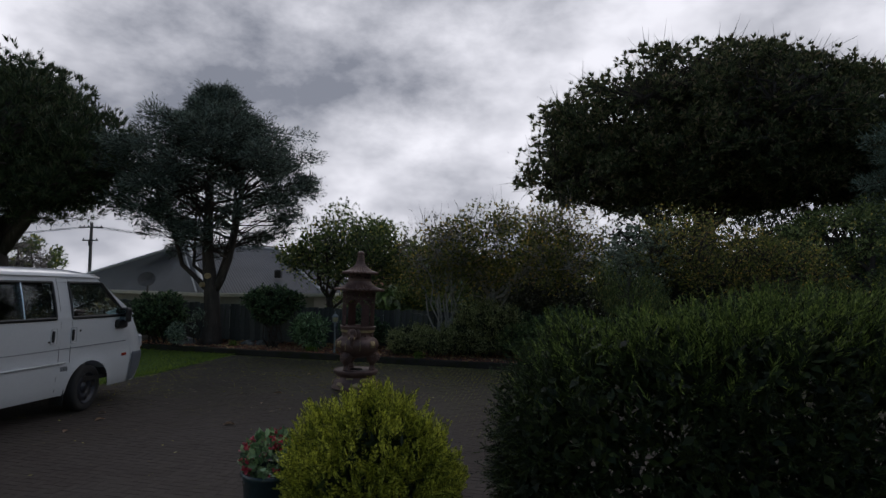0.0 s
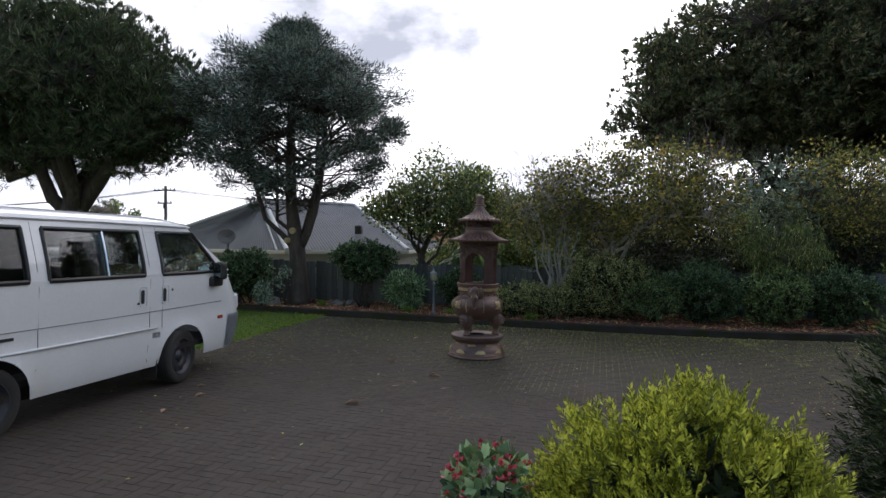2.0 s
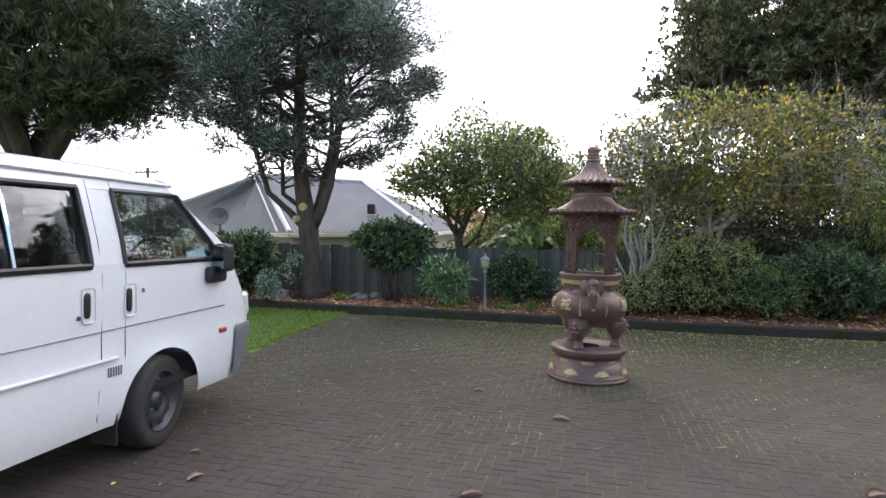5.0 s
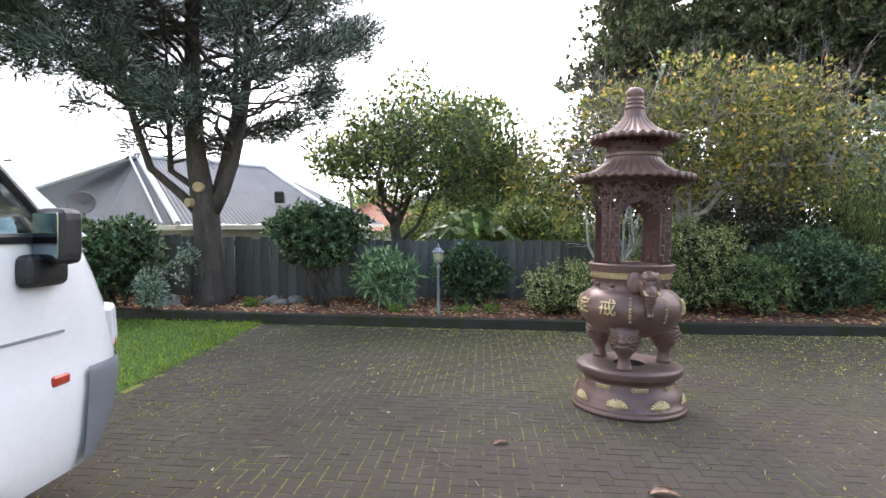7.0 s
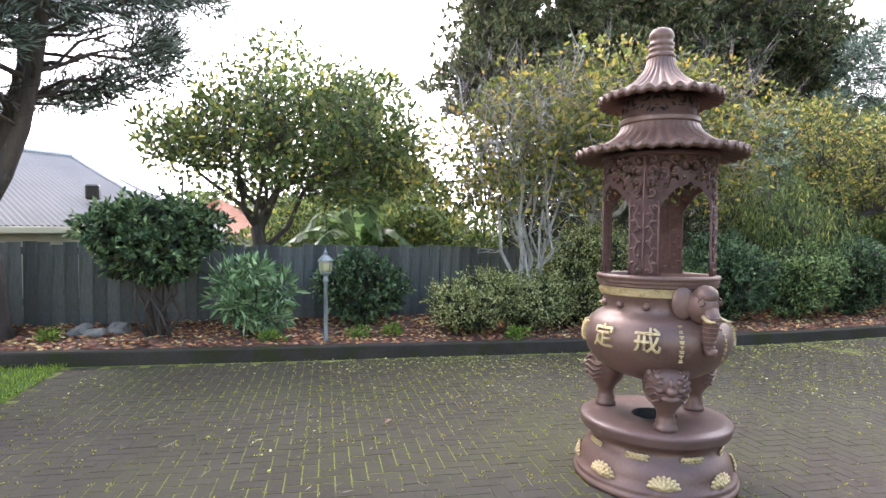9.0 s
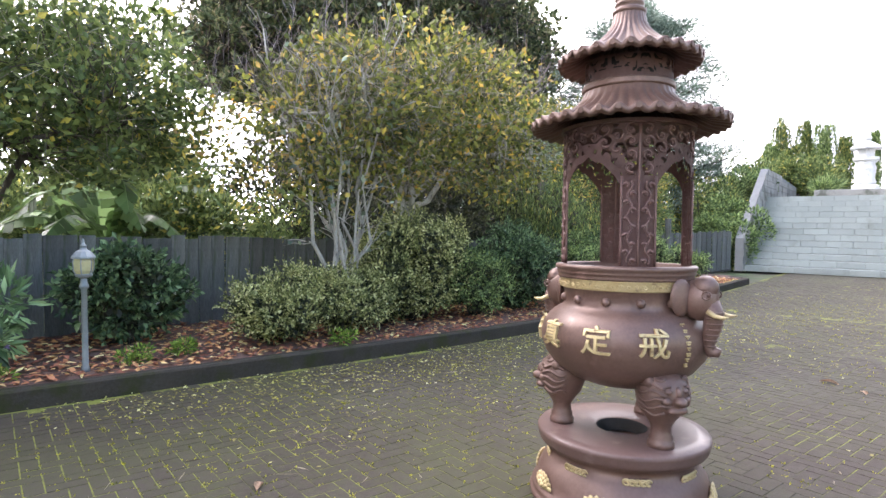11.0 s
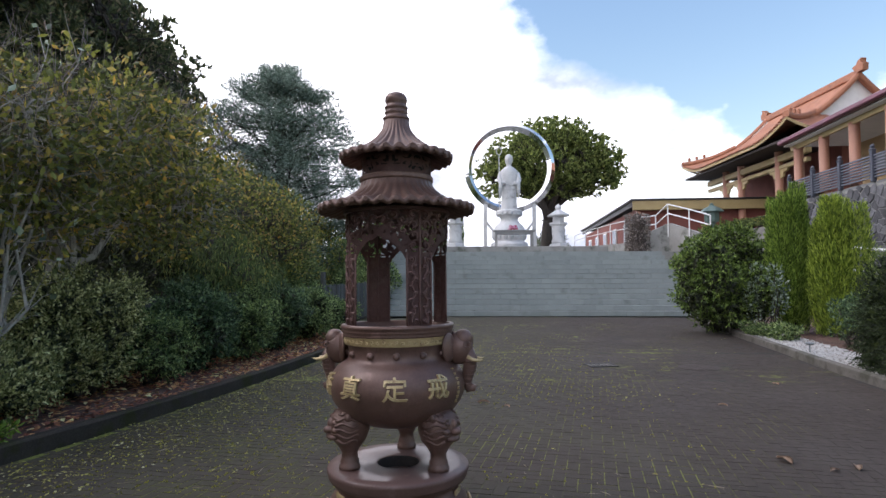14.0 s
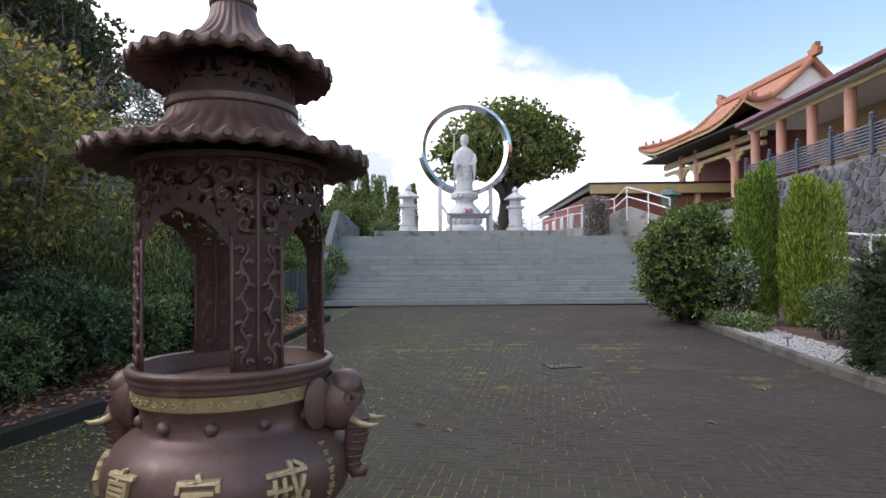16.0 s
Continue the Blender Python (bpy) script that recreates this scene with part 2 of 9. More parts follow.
LAMP_GLASS = surf("yellowed lamp glass", (0.36, 0.33, 0.17), (0.50, 0.46, 0.27), 8, 50, 0.25)
IRON_DARK = surf("cast iron", (0.03, 0.03, 0.03), (0.075, 0.07, 0.065), 6, 60, 0.7, 0.4, 0.3)
HOLE_BLACK = surf("drain pit shade", (0.003, 0.003, 0.003), (0.006, 0.006, 0.006), 6, 60, 0.98, spec=0.0)
POT_TEAL = surf("dark glazed pot", (0.012, 0.028, 0.034), (0.025, 0.05, 0.058), 4, 50, 0.25)
FLOWER_RED = leaf_mat("red petals", [(0.0, (0.35, 0.015, 0.03)), (0.6, (0.58, 0.05, 0.09)), (1.0, (0.65, 0.16, 0.20))], gain=1.0)
FLOWER_WHITE = leaf_mat("white petals", [(0.0, (0.62, 0.55, 0.55)), (1.0, (0.80, 0.76, 0.74))], gain=1.0)
FLOWER_MAUVE = leaf_mat("mauve petals", [(0.0, (0.26, 0.20, 0.48)), (1.0, (0.42, 0.34, 0.6))], gain=1.0)
PINE_GREEN = leaf_mat("pine needles", [(0.0, (0.020, 0.036, 0.016)), (0.5, (0.040, 0.066, 0.026)), (0.85, (0.075, 0.095, 0.042)), (1.0, (0.085, 0.070, 0.045))], 0.65, 0.15, gain=1.3)
BLUE_GREEN = leaf_mat("blue green needles", [(0.0, (0.032, 0.046, 0.036)), (0.5, (0.064, 0.086, 0.068)), (1.0, (0.130, 0.160, 0.135))], 0.6, 0.3, gain=1.5)
# blue-green cedar colour, lightened further to hold the haze of distance
CEDAR_GREEN = leaf_mat("cedar needles paled for haze", [(0.0, (0.050, 0.072, 0.055)), (0.5, (0.095, 0.130, 0.100)), (1.0, (0.16, 0.20, 0.165))], 0.6, 0.4)
MAC_GREEN = leaf_mat("dark cypress foliage", [(0.0, (0.022, 0.032, 0.014)), (0.6, (0.045, 0.058, 0.026)), (0.85, (0.078, 0.082, 0.036)), (1.0, (0.110, 0.082, 0.056))], 0.65, 0.32, gain=2.2)
AUTUMN = leaf_mat("turning leaves", [(0.0, (0.040, 0.052, 0.016)), (0.5, (0.086, 0.100, 0.024)), (0.78, (0.145, 0.148, 0.030)), (0.90, (0.17, 0.115, 0.045)), (0.97, (0.27, 0.22, 0.040)), (1.0, (0.34, 0.17, 0.030))], 0.55, 0.38, gain=1.8)
TREE_GREEN = leaf_mat("broad tree foliage", [(0.0, (0.036, 0.052, 0.014)), (0.5, (0.080, 0.104, 0.028)), (1.0, (0.17, 0.19, 0.055))], 0.6, 0.35, gain=2.1)
OLIVE = leaf_mat("olive green leaves", [(0.0, (0.040, 0.062, 0.022)), (0.6, (0.075, 0.105, 0.034)), (0.93, (0.125, 0.150, 0.05)), (1.0, (0.26, 0.21, 0.04))], 0.55, 0.38)
GREYGREEN = leaf_mat("grey green leaves", [(0.0, (0.055, 0.080, 0.058)), (0.6, (0.105, 0.140, 0.100)), (1.0, (0.20, 0.235, 0.18))])
SHRUB_GREEN = leaf_mat("mid green shrub leaves", [(0.0, (0.035, 0.060, 0.022)), (0.6, (0.075, 0.112, 0.038)), (1.0, (0.16, 0.20, 0.075))], gain=1.85)
DARK_LEAF = leaf_mat("dark glossy leaves", [(0.0, (0.016, 0.032, 0.014)), (0.6, (0.036, 0.066, 0.028)), (1.0, (0.095, 0.135, 0.062))], 0.48, 0.2)
# near-black leaf colour that stands for shade in and under growth
SHADE_LEAF = leaf_mat("leaves darkened for shade", [(0.0, (0.014, 0.020, 0.010)), (0.6, (0.030, 0.038, 0.018)), (1.0, (0.070, 0.078, 0.035))], 0.6, 0.15, gain=0.9)
VARIEGATED = leaf_mat("variegated pale leaves", [(0.0, (0.052, 0.068, 0.024)), (0.5, (0.118, 0.130, 0.044)), (0.8, (0.20, 0.20, 0.088)), (1.0, (0.30, 0.28, 0.145))], 0.55, 0.35, gain=2.1)
# lighter green for the hedge top, its lit look put into the colour
HEDGE_LIT_TIP = leaf_mat("hedge tips painted lit", [(0.0, (0.040, 0.075, 0.014)), (0.6, (0.085, 0.125, 0.024)), (1.0, (0.15, 0.19, 0.045))], 0.6, 0.3, gain=1.3)
RHODO_LEAF = leaf_mat("rhododendron leaves", [(0.0, (0.045, 0.085, 0.036)), (0.6, (0.095, 0.155, 0.068)), (1.0, (0.20, 0.27, 0.15))], 0.32, 0.3)
BANANA = leaf_mat("banana leaves", [(0.0, (0.09, 0.17, 0.055)), (1.0, (0.20, 0.30, 0.12))], 0.4, 0.4, gain=1.0)
GOLD_CYPRESS = leaf_mat("golden cypress sprays", [(0.0, (0.075, 0.095, 0.012)), (0.5, (0.185, 0.200, 0.022)), (1.0, (0.36, 0.35, 0.045))], 0.55, 0.3)
BRIGHT_CYPRESS = leaf_mat("fresh green cypress sprays", [(0.0, (0.045, 0.085, 0.012)), (0.5, (0.095, 0.155, 0.020)), (1.0, (0.17, 0.235, 0.038))], 0.55, 0.3, gain=1.5)
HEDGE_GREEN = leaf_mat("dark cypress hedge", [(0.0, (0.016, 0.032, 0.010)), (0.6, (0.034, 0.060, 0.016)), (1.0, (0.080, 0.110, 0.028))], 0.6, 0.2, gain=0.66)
BOX_GREEN = leaf_mat("glossy round bush leaves", [(0.0, (0.034, 0.060, 0.012)), (0.6, (0.070, 0.110, 0.020)), (1.0, (0.135, 0.185, 0.040))], 0.4, 0.25, gain=1.5)
GRASS = leaf_mat("lawn grass", [(0.0, (0.115, 0.185, 0.012)), (0.6, (0.19, 0.28, 0.022)), (1.0, (0.28, 0.35, 0.045))], 0.5, 0.3, gain=1.0)
FALLEN = leaf_mat("fallen leaves", [(0.0, (0.085, 0.028, 0.020)), (0.45, (0.17, 0.062, 0.036)), (0.8, (0.24, 0.125, 0.05)), (1.0, (0.30, 0.23, 0.11))], 0.8, 0.1, gain=2.3)
FALLEN_YELLOW = leaf_mat("yellow fallen leaves", [(0.0, (0.07, 0.055, 0.02)), (0.5, (0.14, 0.125, 0.035)), (0.85, (0.21, 0.205, 0.05)), (1.0, (0.25, 0.24, 0.14))], 0.8, 0.1)
MOSS = leaf_mat("moss in the joints", [(0.0, (0.075, 0.080, 0.012)), (1.0, (0.20, 0.19, 0.025))], 0.9, 0.1)
TWIGS = leaf_mat("bare twigs", [(0.0, (0.09, 0.075, 0.065)), (1.0, (0.24, 0.21, 0.185))], 0.9, 0.0, gain=1.1)
MAUVE_TWIG = leaf_mat("grey mauve twigs", [(0.0, (0.12, 0.098, 0.098)), (1.0, (0.25, 0.21, 0.215))], 0.9, 0.0, gain=1.1)
LAST_LEAF = leaf_mat("last yellow leaves", [(0.0, (0.13, 0.15, 0.03)), (0.7, (0.26, 0.24, 0.035)), (1.0, (0.36, 0.20, 0.03))], 0.55, 0.35, gain=1.3)
STRAW = leaf_mat("dry straw", [(0.0, (0.13, 0.105, 0.07)), (1.0, (0.28, 0.24, 0.17))], 0.9, 0.0, gain=1.1)
GRAVEL = surf("white pebbles", (0.30, 0.29, 0.27), (0.52, 0.51, 0.49), 20, 90, 0.8, 0, 0.3)
ROCK = surf("grey rock", (0.12, 0.115, 0.105), (0.26, 0.25, 0.235), 3, 40, 0.9, 0, 0.6)


# ---- building helpers ----
def thing(name, at=(0, 0, 0), label="", category="", group="", turn=0.0):
    ob = new(name)
    ob.matrix_basis = pose(*at, 0, 0, turn)
    ob.empty_display_size = 0.1
    return tagged(ob, label, category, group)


def smooth(me, on=True):
    me.polygons.foreach_set("use_smooth", [bool(on)] * len(me.polygons))
    return me


def part(name, bm, material, parent=None, label="", soft=False):
    me = bpy.data.meshes.new(name)
    bm.to_mesh(me)
    bm.free()
    me.materials.append(material)
    smooth(me, soft)
    ob = new(name, me)
    ob.parent = parent
    return tagged(ob, label)


def raw(name, verts, faces, material, parent=None, label="", soft=False):
    me = bpy.data.meshes.new(name)
    me.from_pydata([tuple(v) for v in verts], [], [tuple(f) for f in faces])
    me.materials.append(material)
    smooth(me, soft)
    ob = new(name, me)
    ob.parent = parent
    return tagged(ob, label)


def arr(name, verts, faces, material, parent=None, label="", soft=False):
    """A mesh from numpy arrays, whose faces all have the same number of corners."""
    me = bpy.data.meshes.new(name)
    nv, nf, k = len(verts), len(faces), faces.shape[1]
    me.vertices.add(nv)
    me.vertices.foreach_set("co", np.ascontiguousarray(verts, dtype=np.float32).ravel())
    me.loops.add(nf * k)
    me.loops.foreach_set("vertex_index", np.ascontiguousarray(faces, dtype=np.int32).ravel())
    me.polygons.add(nf)
    me.polygons.foreach_set("loop_start", np.arange(0, nf * k, k, dtype=np.int32))
    me.update(calc_edges=True)
    me.materials.append(material)
    smooth(me, soft)
    ob = new(name, me)
    ob.parent = parent
    return tagged(ob, label)


def bm_box(sx, sy, sz, at=(0, 0, 0), bevel=0.0, m=None, bm=None, seg=1):
    b = bm or bmesh.new()
    g = bmesh.ops.create_cube(b, size=1.0, matrix=Matrix.Translation(at) @ (m or Matrix()) @ Matrix.Diagonal((sx, sy, sz, 1)))
    if bevel:
        es = {e for v in g["verts"] for e in v.link_edges}
        bmesh.ops.bevel(b, geom=list(es), offset=bevel, segments=seg, affect="EDGES", profile=0.6)
    return b


def lathe(profile, seg=64, bm=None, at=(0, 0, 0), rad=None):
    """A turned body from (radius, height) pairs; rad(angle, i) may change the radius."""
    b = bm or bmesh.new()
    rings = []
    for i, (r, z) in enumerate(profile):
        ring = []
        for k in range(seg):
            a = 2 * math.pi * k / seg
            q = r * (rad(a, i) if rad else 1.0)
            ring.append(b.verts.new((at[0] + q * math.cos(a), at[1] + q * math.sin(a), at[2] + z)))
        rings.append(ring)
    for r0, r1 in zip(rings, rings[1:]):
        for k in range(seg):
            b.faces.new((r0[k], r0[(k + 1) % seg], r1[(k + 1) % seg], r1[k]))
    if profile[0][0] > 1e-6:
        b.faces.new(list(reversed(rings[0])))
    if profile[-1][0] > 1e-6:
        b.faces.new(rings[-1])
    return b


def bm_tube(points, radii, seg=8, bm=None, caps=True):
    b = bm or bmesh.new()
    pts = [Vector(p) for p in points]
    rings, side = [], None
    for i, p in enumerate(pts):
        d = (pts[min(i + 1, len(pts) - 1)] - pts[max(i - 1, 0)]).normalized()
        ref = Vector((0, 0, 1)) if abs(d.z) < 0.9 else Vector((1, 0, 0))
        u = d.cross(ref).normalized() if side is None else (side - d * side.dot(d)).normalized()
        side = u
        w = d.cross(u)
        r = radii[i] if isinstance(radii, (list, tuple)) else radii
        rings.append([b.verts.new(p + (u * math.cos(2 * math.pi * k / seg) + w * math.sin(2 * math.pi * k / seg)) * r) for k in range(seg)])
    for r0, r1 in zip(rings, rings[1:]):
        for k in range(seg):
            b.faces.new((r0[k], r0[(k + 1) % seg], r1[(k + 1) % seg], r1[k]))
    if caps:
        b.faces.new(list(reversed(rings[0])))
        b.faces.new(rings[-1])
    return b


def bm_prism(outline, depth, at=(0, 0, 0), axis="y", bm=None):
    """An outline of (u, z) pairs pushed along an axis by depth."""
    b = bm or bmesh.new()
    put = (lambda u, z, d: (at[0] + u, at[1] + d, at[2] + z)) if axis == "y" else (lambda u, z, d: (at[0] + d, at[1] + u, at[2] + z))
    f0 = [b.verts.new(put(u, z, 0)) for u, z in outline]
    f1 = [b.verts.new(put(u, z, depth)) for u, z in outline]
    b.faces.new(f0)
    b.faces.new(list(reversed(f1)))
    for i in range(len(outline)):
        j = (i + 1) % len(outline)
        b.faces.new((f0[j], f0[i], f1[i], f1[j]))
    bmesh.ops.recalc_face_normals(b, faces=b.faces)
    return b


def unit(v):
    return v / np.maximum(np.linalg.norm(v, axis=-1, keepdims=True), 1e-9)


def leaves(pos, way, length, width, rng, cup=0.0):
    """Diamond blades that start at pos and point along way: corner points and faces."""
    n = len(pos)
    side = unit(np.cross(way, unit(rng.normal(size=(n, 3)))))
    nrm = np.cross(way, side)
    ln, wd = length[:, None], width[:, None]
    mid = pos + way * ln * 0.5
    v = np.stack([pos, mid + side * wd * 0.5 - nrm * ln * cup, pos + way * ln, mid - side * wd * 0.5 - nrm * ln * cup], axis=1).reshape(-1, 3)
    return v, np.arange(4 * n).reshape(n, 4)


def ball_points(n, rng, shell=0.0):
    d = unit(rng.normal(size=(n, 3)))
    return d * (shell + (1 - shell) * rng.random((n, 1)) ** (1 / 3))


# ---- plants ----
def limb_path(p0, p1, rng, sag=0.0, n=5, wob=0.06):
    p0, p1 = np.array(p0, float), np.array(p1, float)
    span = np.linalg.norm(p1 - p0)
    out = []
    for i in range(n + 1):
        s = i / n
        q = p0 + (p1 - p0) * s
        q[2] += sag * span * math.sin(math.pi * s)
        if 0 < i < n:
            q += rng.normal(size=3) * wob * span
        out.append(tuple(q))
    return out


def tree(name, at, label, trunk, crown, foliage, bark, seed, clumps=60, per_clump=300, clump_r=0.6, leaf=(0.1, 0.03), up=0.2, out_w=0.5, flat=0.7,
         shell=0.45, limb_r=0.05, sag=0.08, fork=(0.35, 0.9), twig_w=0.0, category="tree", bare=0, group="", limb_low=0.45, tufts=0):
    """trunk: list of (x, y, z, radius); crown: list of (x, y, z, rx, ry, rz), both from the foot. Limbs run from the trunk to every clump."""
    rng = np.random.default_rng(seed)
    t = thing(name, at, label, category, group)
    tp = np.array([p[:3] for p in trunk], float)
    tr = [p[3] for p in trunk]
    b = bm_tube([tuple(p) for p in tp], tr, 10)
    part("trunk", b, bark, t, soft=True)
    vol = np.array([c[3] * c[4] * c[5] for c in crown])
    pick = rng.choice(len(crown), clumps + bare, p=vol / vol.sum())
    cr = np.array(crown)
    centre = cr[pick, :3] + ball_points(clumps + bare, rng, shell) * cr[pick, 3:]
    zs = tp[:, 2]
    top = zs[-1]
    rest = bmesh.new()
    twigs_p, twigs_d = [], []
    # a few main limbs, and lesser ones that leave them
    n_main = min(8, max(4, len(centre) // 14))
    mains = []
    for i in range(n_main):
        want = 2 * math.pi * i / n_main
        az = np.arctan2(centre[:, 1] - tp[-1, 1], centre[:, 0] - tp[-1, 0])
        gap = np.abs((az - want + math.pi) % (2 * math.pi) - math.pi)
        far = np.linalg.norm(centre[:, :2] - tp[-1, :2], axis=1)
        c = centre[int(np.argmin(gap * 1.5 - far * 0.35 / clump_r + rng.random(len(centre)) * 0.6))]
        h = top * rng.uniform(fork[0], min(0.9, fork[1]))
        h = min(h, max(top * fork[0], c[2] * 0.9))
        start = np.array([np.interp(h, zs, tp[:, k]) for k in range(3)])
        r = min(np.interp(h, zs, tr) * 0.8, limb_r * 1.9)
        path = limb_path(start, start + (c - start) * 0.85, rng, sag + 0.05, 6, 0.05)
        part("limb", bm_tube(path, [r * (1 - 0.72 * k / 6) for k in range(7)], 8), bark, t, soft=True)
        mains.append((np.array(path), r))
    nodes = np.concatenate([m[0][1:] for m in mains] + [tp[len(tp) // 2:]])
    thick = np.concatenate([[m[1] * (1 - 0.72 * k / 6) for k in range(1, 7)] for m in mains] + [[limb_r * 0.8] * (len(tp) - len(tp) // 2)])
    for c in centre:
        d = np.linalg.norm(nodes - c, axis=1) + np.maximum(0, nodes[:, 2] - c[2]) * 1.5
        k = int(np.argmin(d * rng.uniform(0.8, 1.25, len(d))))
        r = min(thick[k] * 0.7, limb_r * rng.uniform(0.4, 0.8))
        path = limb_path(nodes[k], c, rng, sag)
        bm_tube(path, [r * (1 - 0.75 * i / 5) for i in range(6)], 5, rest, caps=False)
        for i in (2, 3, 4, 5):
            for _ in range(3):
                twigs_p.append(path[i])
                d = rng.normal(size=3) + (np.array(path[5]) - np.array(path[3])) * 0.8 + np.array([0, 0, up])
                twigs_d.append(d)
    tagged(part("branchwork", rest, bark, t, soft=True), kind="stuff")
    if twig_w:
        tp_, td_ = np.array(twigs_p), unit(np.array(twigs_d))
        v, f = leaves(tp_, td_, rng.uniform(0.8, 1.8, len(tp_)) * clump_r, np.full(len(tp_), twig_w), rng)
        tagged(arr("twig_work", v, f, TWIGS if bark is not BARK_DARK else BARK_DARK, t), kind="stuff")
    cc = np.repeat(centre[:clumps], per_clump, axis=0)
    n = len(cc)
    size = np.repeat(rng.uniform(0.6, 1.25, clumps), per_clump)[:, None] * clump_r
    off = ball_points(n, rng, 0.25)
    if tufts:
        sub = ball_points(clumps * tufts, rng, 0.35).reshape(clumps, tufts, 3)
        which = rng.integers(0, tufts, n)
        base = sub[np.repeat(np.arange(clumps), per_clump), which]
        pos = cc + base * size * np.array([1, 1, flat])
        way = unit(base * out_w + np.array([0, 0, up]) + rng.normal(size=(n, 3)) * 0.45)
    else:
        pos = cc + off * size * np.array([1, 1, flat])
        way = unit(off * out_w + np.array([0, 0, up]) + rng.normal(size=(n, 3)) * 0.5)
    v, f = leaves(pos, way, rng.uniform(0.6, 1.3, n) * leaf[0], rng.uniform(0.7, 1.2, n) * leaf[1], rng, 0.06)
    arr("crown", v, f, foliage, t)
    return t


def shrub(name, at, label, size, foliage, seed, n=5000, leaf=(0.05, 0.025), up=0.3, lumps=14, lump=0.38, stems=7, bark=BARK_DARK, lift=0.12, category="bush", flowers=None, n_flowers=0, inner=0.35, group="", jitter=0.35, spray=0.0):
    """A bush of many small leaves on uneven lumps. size: half widths and height."""
    rng = np.random.default_rng(seed)
    t = thing(name, at, label, category, group)
    rx, ry, h = size
    mid = h * (0.5 + lift / 2)
    half = h * (1 - lift) / 2
    lc = ball_points(lumps, rng, inner) * np.array([rx, ry, half]) * (1 - lump * 0.75)
    lr = lump * rng.uniform(0.75, 1.3, lumps)
    w = lr ** 2
    which = rng.choice(lumps, n, p=w / w.sum())
    off = ball_points(n, rng, 0.55)
    pos = lc[which] + off * lr[which][:, None] * np.array([rx, ry, half]) * 1.05
    pos[:, 2] += mid
    pos[:, 2] = np.maximum(pos[:, 2], 0.02)
    way = unit(off + np.array([0, 0, up]) + rng.normal(size=(n, 3)) * jitter)
    if spray:
        # leafy shoots, each with leaves to both sides, over an inside painted shade-dark
        each = 10
        k = n // each
        n = k * each
        s = np.tile(np.linspace(0.0, 1.0, each), k)
        axis = np.repeat(way[:k], each, 0)
        side = np.repeat(unit(np.cross(way[:k], unit(rng.normal(size=(k, 3))))), each, 0)
        ln = np.repeat(spray * rng.uniform(0.5, 1.5, k), each)
        sg = np.tile(np.where(np.arange(each) % 2, 1.0, -1.0), k)
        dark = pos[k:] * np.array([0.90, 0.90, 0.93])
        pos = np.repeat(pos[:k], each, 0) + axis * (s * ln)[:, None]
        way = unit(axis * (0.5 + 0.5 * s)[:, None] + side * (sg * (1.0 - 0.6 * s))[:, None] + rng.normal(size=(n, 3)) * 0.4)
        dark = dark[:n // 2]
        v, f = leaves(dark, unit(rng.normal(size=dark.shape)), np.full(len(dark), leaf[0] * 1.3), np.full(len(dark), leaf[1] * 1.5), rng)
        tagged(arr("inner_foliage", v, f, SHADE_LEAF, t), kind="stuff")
    v, f = leaves(pos, way, rng.uniform(0.6, 1.3, n) * leaf[0], rng.uniform(0.7, 1.2, n) * leaf[1], rng, 0.08)
    arr("foliage", v, f, foliage, t)
    b = bmesh.new()
    for k in range(stems):
        c = lc[k % lumps] + np.array([0, 0, mid])
        foot = (rng.normal() * rx * 0.12, rng.normal() * ry * 0.12, 0)
        bm_tube(limb_path(foot, c, rng, 0.0, 4, 0.05), [0.022 * max(rx, ry) * (1.2 - 0.2 * i) + 0.004 for i in range(5)], 5, b)
    tagged(part("branchwork", b, bark, t, soft=True), kind="stuff")
    if n_flowers:
        d = unit(rng.normal(size=(n_flowers, 3)))
        k = rng.integers(0, lumps, n_flowers)
        p0 = lc[k] + d * lr[k][:, None] * np.array([rx, ry, half]) * 1.06 + np.array([0, 0, mid])
        pp = np.repeat(p0, 7, axis=0)
        dd = unit(np.repeat(d, 7, axis=0) * 0.7 + rng.normal(size=(n_flowers * 7, 3)) * 0.8)
        v, f = leaves(pp, dd, rng.uniform(0.7, 1.2, len(pp)) * 0.035, np.full(len(pp), 0.03), rng, 0.1)
        tagged(arr("blossom", v, f, flowers, t), kind="stuff")
    return t


